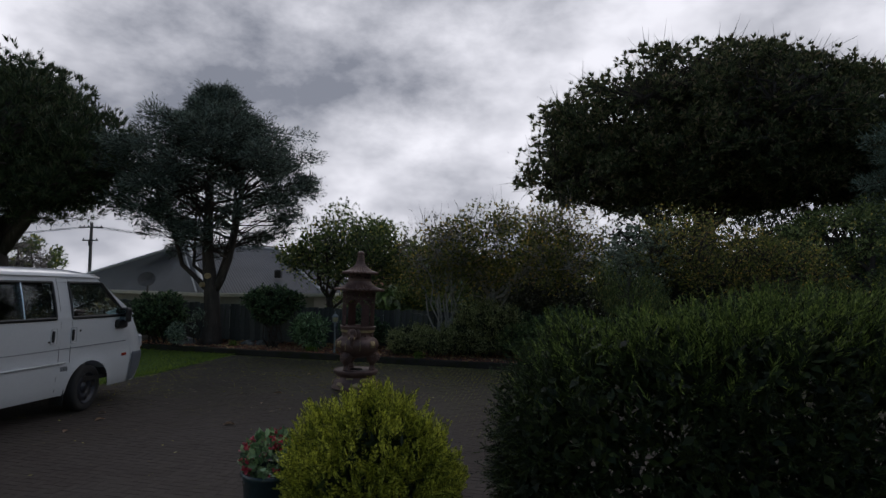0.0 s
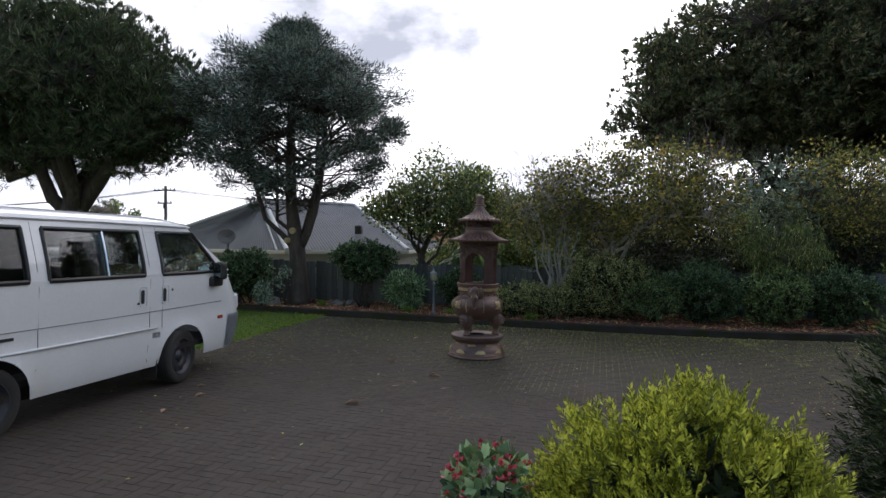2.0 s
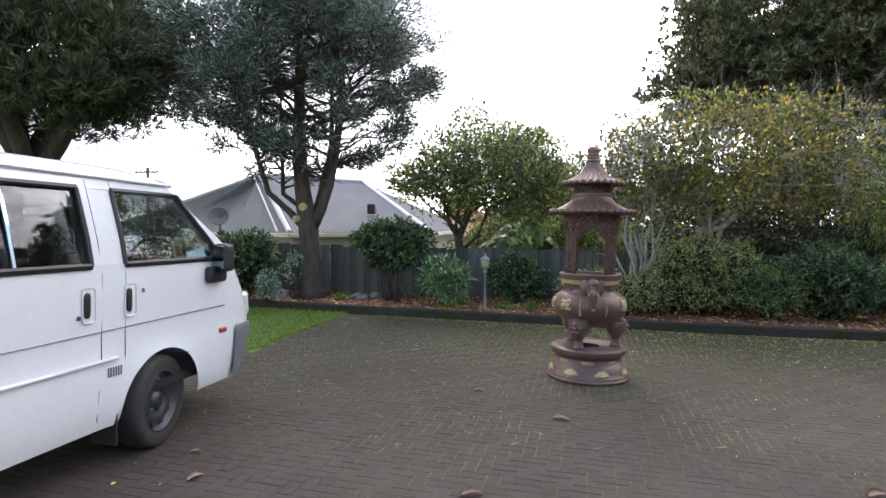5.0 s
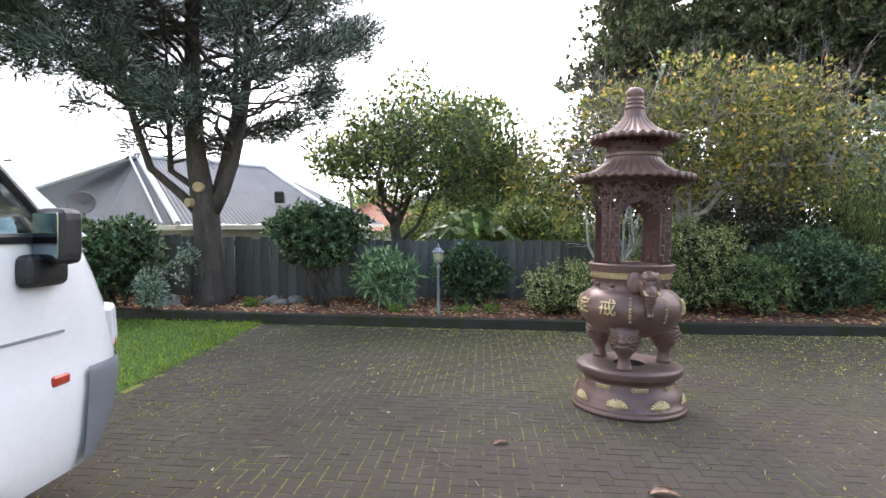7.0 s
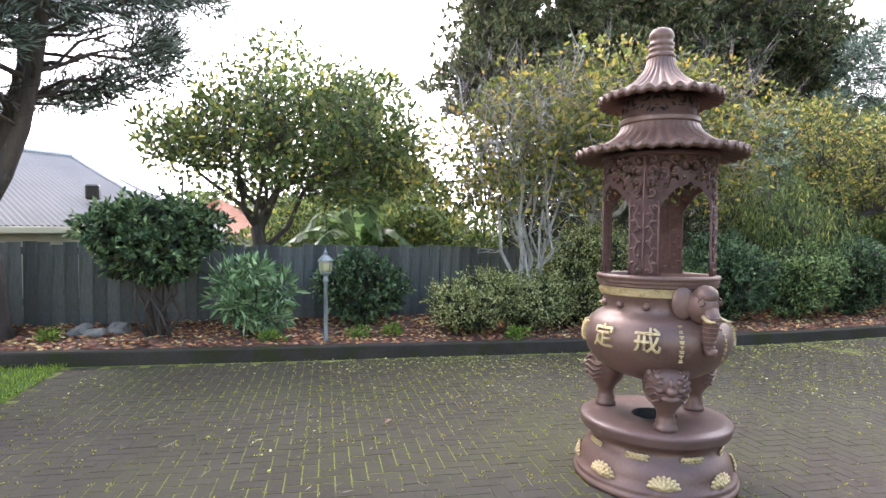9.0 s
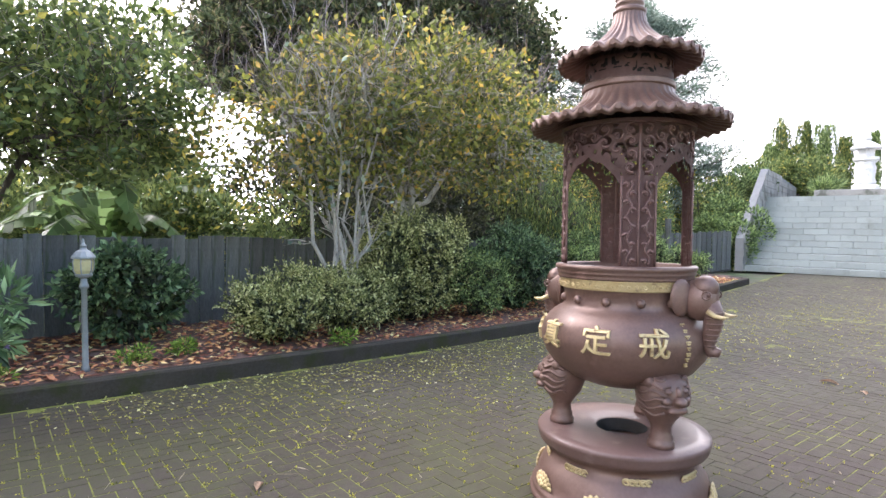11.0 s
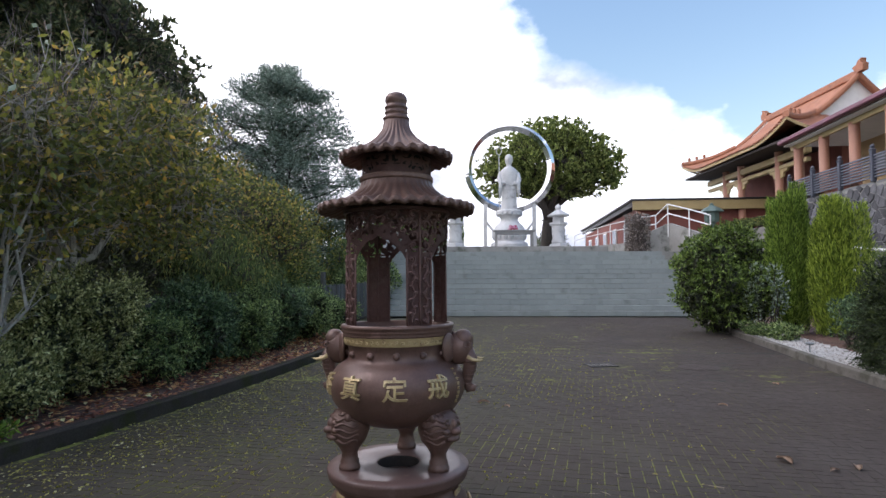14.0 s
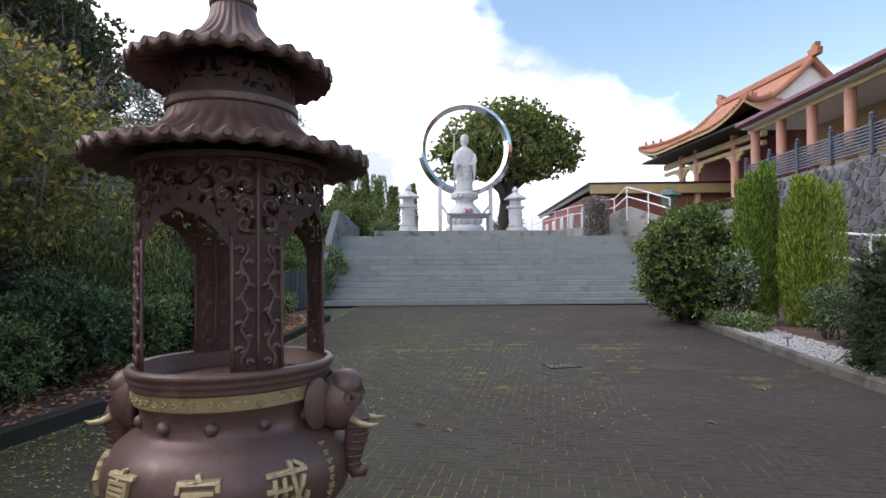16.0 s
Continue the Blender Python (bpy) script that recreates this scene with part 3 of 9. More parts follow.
def column_cypress(name, at, label, rx, h, foliage, seed, n=16000, leaf=(0.09, 0.022), taper=0.55, group="", category="cypress", lean=0.0, peaks=9):
    """A dense upright cypress of many erect sprays that end in uneven peaks."""
    rng = np.random.default_rng(seed)
    t = thing(name, at, label, category, group)
    part("trunk", bm_tube([(0, 0, 0), (0.01, 0, h * 0.35), (0, 0.01, h * 0.7)], [0.07 * rx + 0.03, 0.05 * rx + 0.02, 0.01], 8), BARK_DARK, t, soft=True)
    pa = rng.random(peaks) * 2 * math.pi
    pr = rx * np.sqrt(rng.random(peaks)) * 0.62
    pz = h * rng.uniform(0.84, 1.0, peaks)
    k = rng.integers(0, peaks, n)
    s = rng.random(n) ** 0.75
    a = rng.random(n) * 2 * math.pi
    own = rx * 0.52 * np.clip(1.05 - (s / 1.0) ** 3.0 * taper * 1.75, 0.05, 1) * np.clip(0.62 + s * 2.2, 0, 1)
    r = own * rng.uniform(0.75, 1.05, n)
    x = pr[k] * np.cos(pa[k]) * (0.85 + 0.15 * s) + r * np.cos(a)
    y = pr[k] * np.sin(pa[k]) * (0.85 + 0.15 * s) + r * np.sin(a)
    z = 0.04 + s * (pz[k] - 0.06)
    pos = np.stack([x, y, z], 1)
    way = unit(np.stack([np.cos(a) * 0.42, np.sin(a) * 0.42, np.full(n, 1.0)], 1) + rng.normal(size=(n, 3)) * 0.22)
    v, f = leaves(pos, way, rng.uniform(0.6, 1.4, n) * leaf[0], rng.uniform(0.7, 1.2, n) * leaf[1], rng, 0.05)
    arr("foliage", v, f, foliage, t)
    return t


def conifer(name, at, label, stems, reach, foliage, bark, seed, branches=110, tuft_n=9, blades=110, tuft_r=0.17, leaf=(0.085, 0.013), droop=0.25, rise=0.10, bare_share=0.40, z_low=2.4, knots=(), flat=0.45, bare_top=None):
    """An open conifer: upright stems, whorls of near-level branches, and layered sprays of needles on their outer parts.
    stems: lists of (x, y, z, radius) from the foot; reach: (height, half width) pairs about the foot."""
    rng = np.random.default_rng(seed)
    t = thing(name, at, label, "tree")
    for k, st in enumerate(stems):
        part("trunk" if k == 0 else "stem", bm_tube([p[:3] for p in st], [p[3] for p in st], 14 if k == 0 else 10), bark, t, soft=True)
    rest = bmesh.new()
    tw_p, tw_d, tw_l, fp, fd = [], [], [], [], []
    zt = max(p[2] for st in stems for p in st)
    rz, rr = [q[0] for q in reach], [q[1] for q in reach]
    for i in range(branches):
        z = z_low + (zt - z_low) * (i + rng.random()) / branches
        able = [q for q in stems if q[-1][2] > z + 0.05] or stems[:1]
        st = np.array(able[rng.integers(0, len(able))], float)
        z = min(max(z, st[0, 2] + 0.2), st[-1, 2] - 0.02)
        p0 = np.array([np.interp(z, st[:, 2], st[:, k]) for k in range(3)])
        a = i * 2.399 + rng.normal() * 0.35
        out = np.array([math.cos(a), math.sin(a), 0.0])
        far = max(0.25, float(np.interp(z, rz, rr)) * rng.uniform(0.72, 1.06) - float(np.dot(p0[:2], out[:2])))
        r0 = 0.010 + 0.011 * far
        pts = []
        for j in range(7):
            u = j / 6
            q = p0 + out * far * u + np.array([0, 0, far * (rise * 1.6 * u - droop * u ** 2.4)])
            q = q + (rng.normal(size=3) * 0.035 * far if 0 < j < 6 else 0)
            pts.append(q)
        rad = [r0 * (1 - 0.8 * j / 6) for j in range(7)]
        if i % max(1, branches // 14) == 0:
            part("limb", bm_tube([tuple(q) for q in pts], rad, 7), bark, t, soft=True)
        else:
            bm_tube([tuple(q) for q in pts], rad, 5, rest, caps=False)
        side = np.array([-out[1], out[0], 0])
        for j in range(int(tuft_n * (0.5 + 0.6 * min(2.0, far)))):
            u = rng.random() ** 0.7
            f = u * 6
            c = pts[int(min(5, f))] * (1 - (f - int(min(5, f)))) + pts[int(min(5, f)) + 1] * (f - int(min(5, f)))
            sg = rng.choice([-1, 1])
            tip = c + (side * sg * rng.uniform(0.10, 0.42) * (1.05 - 0.5 * u) + out * rng.uniform(0.02, 0.30)) * min(1.6, 0.5 + 0.5 * far) + np.array([0, 0, rng.normal() * 0.05 + 0.03])
            tw_p.append(c), tw_d.append(tip - c), tw_l.append(np.linalg.norm(tip - c))
            bare = bare_share if bare_top is None else float(np.interp((z - z_low) / (zt - z_low), [0.0, 0.22, 0.42], [bare_share, bare_share, bare_top]))
            if u > bare * rng.uniform(0.6, 1.2):
                fp.append(tip), fd.append(unit(tip - c))
        fp.append(pts[6]), fd.append(out)
    tagged(part("branchwork", rest, bark, t, soft=True), kind="stuff")
    tw_p, tw_d, tw_l = np.array(tw_p), unit(np.array(tw_d)), np.array(tw_l)
    v, f = leaves(tw_p, tw_d, tw_l * 1.15, np.full(len(tw_l), 0.020), rng)
    n3 = len(tw_p)
    w = tw_p + tw_d * (tw_l * rng.uniform(0.3, 0.9, n3))[:, None]
    v2, f2 = leaves(w, unit(tw_d + rng.normal(size=(n3, 3)) * 0.7), tw_l * rng.uniform(0.5, 1.0, n3), np.full(n3, 0.010), rng)
    tagged(arr("twig_work", np.concatenate([v, v2]), np.concatenate([f, f2 + len(v)]), BARK_DARK, t), kind="stuff")
    fp, fd = np.array(fp), np.array(fd)
    m = len(fp)
    size = np.repeat(rng.uniform(0.7, 1.35, m) * tuft_r, blades)[:, None]
    off = ball_points(m * blades, rng, 0.2)
    pos = np.repeat(fp, blades, 0) + (off * np.array([1, 1, flat]) - np.repeat(fd, blades, 0) * 0.5) * size
    way = unit(np.repeat(fd, blades, 0) * 0.7 + off * 0.8 + np.array([0, 0, 0.25]) + rng.normal(size=off.shape) * 0.4)
    v, f = leaves(pos, way, rng.uniform(0.6, 1.3, len(pos)) * leaf[0], rng.uniform(0.7, 1.2, len(pos)) * leaf[1], rng, 0.05)
    arr("crown", v, f, foliage, t)
    for x, y, z, r, turn in knots:
        o = part("cut_knot", lathe([(r * 1.12, -0.10), (r * 1.05, 0.0), (r, 0.012), (0.0, 0.014)], 18), CUT_WOOD, t, "pale sawn branch stub")
        o.matrix_basis = pose(x, y, z, 90, 0, turn)
    return t


# ---- ground, paving, kerbs ----
KERB_L = [(-16.0, 15.9), (-7.5, 14.62), (-5.3, 14.28), (-3.3, 13.95), (-2.0, 13.78), (-1.0, 13.63), (0.2, 13.44), (1.2, 13.33), (2.2, 13.24), (3.4, 13.15), (4.5, 13.06), (7.0, 12.88), (11.0, 12.78)]
KERB_R = [(2.0, 4.98), (3.0, 4.84), (5.0, 4.62), (6.5, 4.40), (10.1, 4.08), (14.6, 3.55)]
FENCE = [(-17.0, 17.9), (-9.0, 16.3), (-5.0, 16.0), (-3.0, 15.98), (-1.1, 15.92), (0.5, 15.8), (5.0, 15.2), (10.0, 14.45), (13.8, 13.95)]


def on_line(line, x):
    return float(np.interp(x, [p[0] for p in line], [p[1] for p in line]))


def bed_z(x, y):
    """The mulch rises gently from the kerb to the fence."""
    return 0.125 + 0.06 * min(1.0, max(0.0, (y - on_line(KERB_L, x)) / 1.9))


def ground_sheet():
    n = 60
    lim = 900.0
    g = np.concatenate([-np.geomspace(lim, 40, 14), np.linspace(-36, 36, 37), np.geomspace(40, lim, 14)])
    X, Y = np.meshgrid(g, g, indexing="ij")
    Z = np.full_like(X, -0.06)
    behind = np.clip((Y - 17.5 + X * 0.17) / 6.0, 0, 1)
    Z -= behind * 1.0
    m = len(g)
    verts = np.stack([X, Y, Z], -1).reshape(-1, 3)
    i, j = np.meshgrid(np.arange(m - 1), np.arange(m - 1), indexing="ij")
    a = (i * m + j).ravel()
    arr_faces = np.stack([a, a + m, a + m + 1, a + 1], 1)
    ob = arr("ground", verts, arr_faces, SOIL)
    tagged(ob, "damp earth ground round the courtyard", "ground", kind="structure")


ground_sheet()


def kerb(name, line, h, w, material, label):
    b = bmesh.new()
    pts = [Vector((*p, 0)) for p in line]
    rings = []
    for i, p in enumerate(pts):
        d = (pts[min(i + 1, len(pts) - 1)] - pts[max(i - 1, 0)]).normalized()
        nrm = Vector((-d.y, d.x, 0)) * w
        rings.append([b.verts.new(p + Vector((0, 0, -0.1))), b.verts.new(p + Vector((0, 0, h - 0.015))), b.verts.new(p + nrm * 0.12 + Vector((0, 0, h))), b.verts.new(p + nrm * 0.9 + Vector((0, 0, h))), b.verts.new(p + nrm + Vector((0, 0, -0.1)))])
    for r0, r1 in zip(rings, rings[1:]):
        for k in range(4):
            b.faces.new((r0[k], r0[k + 1], r1[k + 1], r1[k]))
    bmesh.ops.recalc_face_normals(b, faces=b.faces)
    ob = part(name, b, material)
    return tagged(ob, label, "kerb", kind="structure")


kerb("kerb_fence_bed", KERB_L, 0.15, 0.13, KERB_DARK, "dark mossy concrete kerb along the fence bed")
kerb("kerb_fence_bed_end", [(11.0, 12.78), (11.3, 13.3), (11.3, 14.0)], 0.15, 0.13, KERB_DARK, "dark mossy concrete kerb closing the fence bed")
kerb("kerb_shrub_bed", list(reversed(KERB_R)), 0.13, 0.13, KERB_BROWN, "pale concrete kerb along the gravel shrub bed")


def sheet_between(name, lo, hi, z, material, label, category, xs):
    b = bmesh.new()
    prev = None
    rng = np.random.default_rng(4)
    for x in xs:
        ys = np.linspace(lo(x), hi(x), 12)
        row = [b.verts.new((x, y, (bed_z(x, y) if z is None else z) + (0.0 if k in (0, 11) else rng.uniform(-0.012, 0.018)))) for k, y in enumerate(ys)]
        if prev:
            for k in range(11):
                b.faces.new((prev[k], row[k], row[k + 1], prev[k + 1]))
        prev = row
    return tagged(part(name, b, material, soft=True), label, category, kind="structure")


sheet_between("garden_bed", lambda x: on_line(KERB_L, x) + 0.10, lambda x: on_line(FENCE, x) + 0.3, None, MULCH, "brown bark mulch bed between kerb and fence", "garden bed", np.linspace(-16, 11.3, 80))
sheet_between("gravel_bed", lambda x: on_line(KERB_R, x) - 6.0, lambda x: on_line(KERB_R, x) - 0.10, 0.09, MULCH, "mulched bed with white pebbles under the shrubs", "garden bed", np.linspace(2.0, 14.5, 40))


# ---- fence ----
def fence():
    t = tagged(thing("fence", (0, 0, 0), "weathered grey paling fence of upright boards", "fence"), kind="")
    board_me = {}
    rng = random.Random(5)
    pts = [Vector((*p, 0)) for p in FENCE]
    pos, acc = [], 0.0
    for a, b in zip(pts, pts[1:]):
        d = b - a
        n = int(d.length / 0.152)
        for k in range(n):
            pos.append((a + d * (k / n), math.atan2(d.y, d.x)))
    for i, (p, ang) in enumerate(pos):
        kind = rng.randrange(4)
        if kind not in board_me:
            top = 1.09 + 0.012 * kind
            bm = bm_box(0.158, 0.018, top, (0, 0, top / 2), 0.004)
            me = bpy.data.meshes.new("board")
            bm.to_mesh(me)
            bm.free()
            me.materials.append(FENCE_WOOD)
            board_me[kind] = me
        ob = new("board", board_me[kind])
        ob.parent = t
        ob.matrix_basis = pose(p.x, p.y, 0.12 + rng.uniform(-0.012, 0.012), rng.uniform(-0.6, 0.6), rng.uniform(-0.5, 0.5), math.degrees(ang)) @ pose(0, (0.0 if i % 2 else 0.016), 0)
    for a, b in zip(pts, pts[1:]):
        d = b - a
        for z in (0.35, 1.0):
            c = (a + b) / 2
            part("rail", bm_box(d.length, 0.05, 0.09, (c.x, c.y + 0.06, 0.12 + z), 0.006, Matrix.Rotation(math.atan2(d.y, d.x), 4, "Z")), FENCE_WOOD, t)
        part("plinth_board", bm_box(d.length, 0.03, 0.16, ((a.x + b.x) / 2, (a.y + b.y) / 2 + 0.03, 0.14), 0.004, Matrix.Rotation(math.atan2(d.y, d.x), 4, "Z")), BARK_DARK, t)
    for x in (5.0, 10.0):
        part("post", bm_box(0.12, 0.12, 1.5, (x, on_line(FENCE, x) - 0.06, 0.85), 0.01), FENCE_WOOD, t)


fence()



# ---- incense burner ----
BX, BY = -1.478, 10.258


def on_bowl(ang, r, z):
    return Matrix.Translation((r * math.cos(radians(ang)), r * math.sin(radians(ang)), z)) @ Matrix.Rotation(radians(ang) + math.pi / 2, 4, "Z") @ Matrix.Rotation(math.pi / 2, 4, "X")


def fluted_roof(r0, z0, r1, z1, ribs, thick=0.012, power=0.5):
    """A flared round roof whose ribs end in a scalloped eave."""
    b = bmesh.new()
    seg, rows = ribs * 8, 12
    top, low = [], []
    for i in range(rows + 1):
        s = i / rows
        r = r0 + (r1 - r0) * s ** 1.25
        z = z0 + (z1 - z0) * s ** power
        a_row, b_row = [], []
        for k in range(seg):
            a = 2 * math.pi * k / seg
            wave = abs(math.cos(a * ribs / 2)) ** 1.4
            amp = 0.007 + 0.019 * s
            lift = 0.018 * max(0.0, s - 0.75) * 4
            a_row.append(b.verts.new((r * math.cos(a), r * math.sin(a), z + amp * wave + lift)))
            b_row.append(b.verts.new(((r - 0.006) * math.cos(a), (r - 0.006) * math.sin(a), z + amp * wave * (1.0 if i < rows else 0.4) - thick - 0.012 * s + lift)))
        top.append(a_row)
        low.append(b_row)
    for rows_, flip in ((top, False), (low, True)):
        for q0, q1 in zip(rows_, rows_[1:]):
            for k in range(seg):
                f = [q0[k], q1[k], q1[(k + 1) % seg], q0[(k + 1) % seg]]
                b.faces.new(list(reversed(f)) if flip else f)
    for k in range(seg):
        b.faces.new((top[-1][k], low[-1][k], low[-1][(k + 1) % seg], top[-1][(k + 1) % seg]))
    bmesh.ops.recalc_face_normals(b, faces=b.faces)
    return b


SCROLL = 0.056  # width of one scroll of the ironwork


def pierced_wall(r, thick, z_low, z_top, posts, half, arch_low, arch_top, seg=288, open_at=0.56):
    """A round wall on posts: ogee arches between them, and scrollwork cut through above."""
    b = bmesh.new()

    def low_at(a):
        d = min(abs((math.degrees(a) - p + 180) % 360 - 180) for p in posts)
        if d <= half:
            return None
        gap = 360 / len(posts) / 2
        u = (d - half) / (gap - half)  # 0 at the post, 1 in the middle of the opening
        if u < 0.30:
            return arch_low + (arch_top - arch_low) * 0.52 * (u / 0.30) ** 0.6
        if u < 0.72:
            return arch_low + (arch_top - arch_low) * (0.52 + 0.30 * math.sin((u - 0.30) / 0.42 * math.pi / 2))
        return arch_low + (arch_top - arch_low) * (0.82 + 0.18 * ((u - 0.72) / 0.28) ** 1.6)

    rows = []
    for k in range(seg + 1):
        a = 2 * math.pi * k / seg
        lo = low_at(a)
        zl = lo if lo is not None else z_low
        rows.append((a, zl, lo is None))
    outer, inner = {}, {}

    def vert(store, k, z, q):
        key = (k % seg, round(z, 4))
        if key not in store:
            a = 2 * math.pi * (k % seg) / seg
            store[key] = b.verts.new((q * math.cos(a), q * math.sin(a), z))
        return store[key]

    def cut(a, z):
        """Comma-shaped slots that curl round the eyes of paired scrolls, mirrored about each post."""
        u = min(abs((math.degrees(a) - p + 180) % 360 - 180) for p in posts) * math.pi / 180 * r
        if u < 0.009:
            return False
        i = int((u - 0.009) / SCROLL)
        w = (z - arch_low) / SCROLL + 0.5 * (i % 2)
        j = math.floor(w)
        dx, dy = (u - 0.009) / SCROLL - i - 0.5, w - j - 0.5
        hand = 1 if (i + j) % 2 else -1
        rho, th = 2 * math.hypot(dx, dy), math.atan2(dy, dx) * hand + 1.3 * i + 2.1 * j
        return 0.30 < rho < 1.12 and math.sin(th + rho * 3.4) > open_at - 0.16 * (rho > 0.8)

    for k in range(seg):
        a0, l0, c0 = rows[k]
        a1, l1, c1 = rows[(k + 1) % seg] if k + 1 < seg else rows[0]
        if c0 != c1:
            l0 = l1 = max(l0, l1)
            c0 = c1 = False
        tiers = []
        if c0:
            m = max(20, int((z_top - z_low) / 0.006))
            tiers = [(z_low + (z_top - z_low) * i / m, z_low + (z_top - z_low) * i / m, z_low + (z_top - z_low) * (i + 1) / m, z_low + (z_top - z_low) * (i + 1) / m) for i in range(m)]
        else:
            m = 44
            tiers = [(l0 + (z_top - l0) * i / m, l1 + (z_top - l1) * i / m, l0 + (z_top - l0) * (i + 1) / m, l1 + (z_top - l1) * (i + 1) / m) for i in range(m)]
        for i, (p0, p1, q0, q1) in enumerate(tiers):
            zm = (p0 + q0) / 2
            edge = (i < 9 and not c0) or i >= len(tiers) - 2
            if c0 and zm < arch_low + 0.05:
                edge = True  # the posts stay closed and carry relief
            if not edge and cut(a0, zm):
                continue
            f = (vert(outer, k, p0, r), vert(outer, k + 1, p1, r), vert(outer, k + 1, q1, r), vert(outer, k, q0, r))
            if len(set(f)) == 4:
                try:
                    b.faces.new(f)
                except ValueError:
                    pass
    bmesh.ops.solidify(b, geom=b.faces[:], thickness=thick)
    return b


def scroll_band(r, z, h, ang0, ang1, n):
    b = bmesh.new()
    for i in range(n):
        a = ang0 + (ang1 - ang0) * (i + 0.5) / n
        m = on_bowl(a, r, z)
        pts = [m @ Vector((math.cos(k * 0.9) * h * 0.34 * (1 - k * 0.09) - h * 0.1, math.sin(k * 0.9) * h * 0.34 * (1 - k * 0.09) * (1 if i % 2 else -1), 0.004)) for k in range(9)]
        bm_tube([tuple(p) for p in pts], h * 0.085, 5, b)
    return b


def glyph(text, size, depth):
    cu = bpy.data.curves.new("glyph", "FONT")
    cu.body, cu.size, cu.extrude, cu.bevel_depth = text, size, depth, 0.0012
    cu.align_x, cu.align_y = "CENTER", "CENTER"
    tmp = bpy.data.objects.new("glyph", cu)
    scene.collection.objects.link(tmp)
    dg = bpy.context.evaluated_depsgraph_get()
    me = bpy.data.meshes.new_from_object(tmp.evaluated_get(dg))
    bpy.data.objects.remove(tmp)
    bm = bmesh.new()
    bm.from_mesh(me)
    bpy.data.meshes.remove(me)
    return bm


def elephant_head():
    b = bmesh.new()
    # skull, looking along +x
    bmesh.ops.create_uvsphere(b, u_segments=20, v_segments=14, radius=1.0, matrix=Matrix.Translation((0.05, 0, 0.0)) @ Matrix.Diagonal((0.085, 0.075, 0.095, 1)))
    bmesh.ops.create_uvsphere(b, u_segments=16, v_segments=10, radius=1.0, matrix=Matrix.Translation((0.075, 0, 0.055)) @ Matrix.Diagonal((0.06, 0.062, 0.055, 1)))
    trunk = [(0.09, 0, -0.02), (0.115, 0, -0.065), (0.112, 0, -0.115), (0.098, 0, -0.165), (0.095, 0, -0.205), (0.108, 0, -0.232), (0.13, 0, -0.23), (0.138, 0, -0.208)]
    bm_tube(trunk, [0.052, 0.046, 0.04, 0.034, 0.028, 0.024, 0.021, 0.018], 10, b)
    for i in range(7):
        z = -0.05 - i * 0.025
        x = np.interp(-z, [0.02, 0.065, 0.115, 0.165, 0.205], [0.09, 0.115, 0.112, 0.098, 0.095])
        r = np.interp(-z, [0.02, 0.205], [0.054, 0.031])
        bm_tube([(x + r * math.cos(q), r * math.sin(q), z) for q in np.linspace(-1.9, 1.9, 10)], 0.004, 5, b)
    for s in (-1, 1):
        bmesh.ops.create_uvsphere(b, u_segments=14, v_segments=8, radius=1.0, matrix=Matrix.Translation((0.0, s * 0.085, 0.01)) @ Matrix.Rotation(s * 0.5, 4, "Z") @ Matrix.Diagonal((0.018, 0.06, 0.085, 1)))
        bmesh.ops.create_uvsphere(b, u_segments=8, v_segments=6, radius=0.011, matrix=Matrix.Translation((0.112, s * 0.048, 0.025)))
        bm_tube([(0.105 + 0.052 * math.cos(q) * 0.4, s * (0.05 + 0.012), 0.025 + 0.018 * math.sin(q)) for q in np.linspace(0, 6.28, 9)], 0.004, 5, b)
    return b


EAVES = []


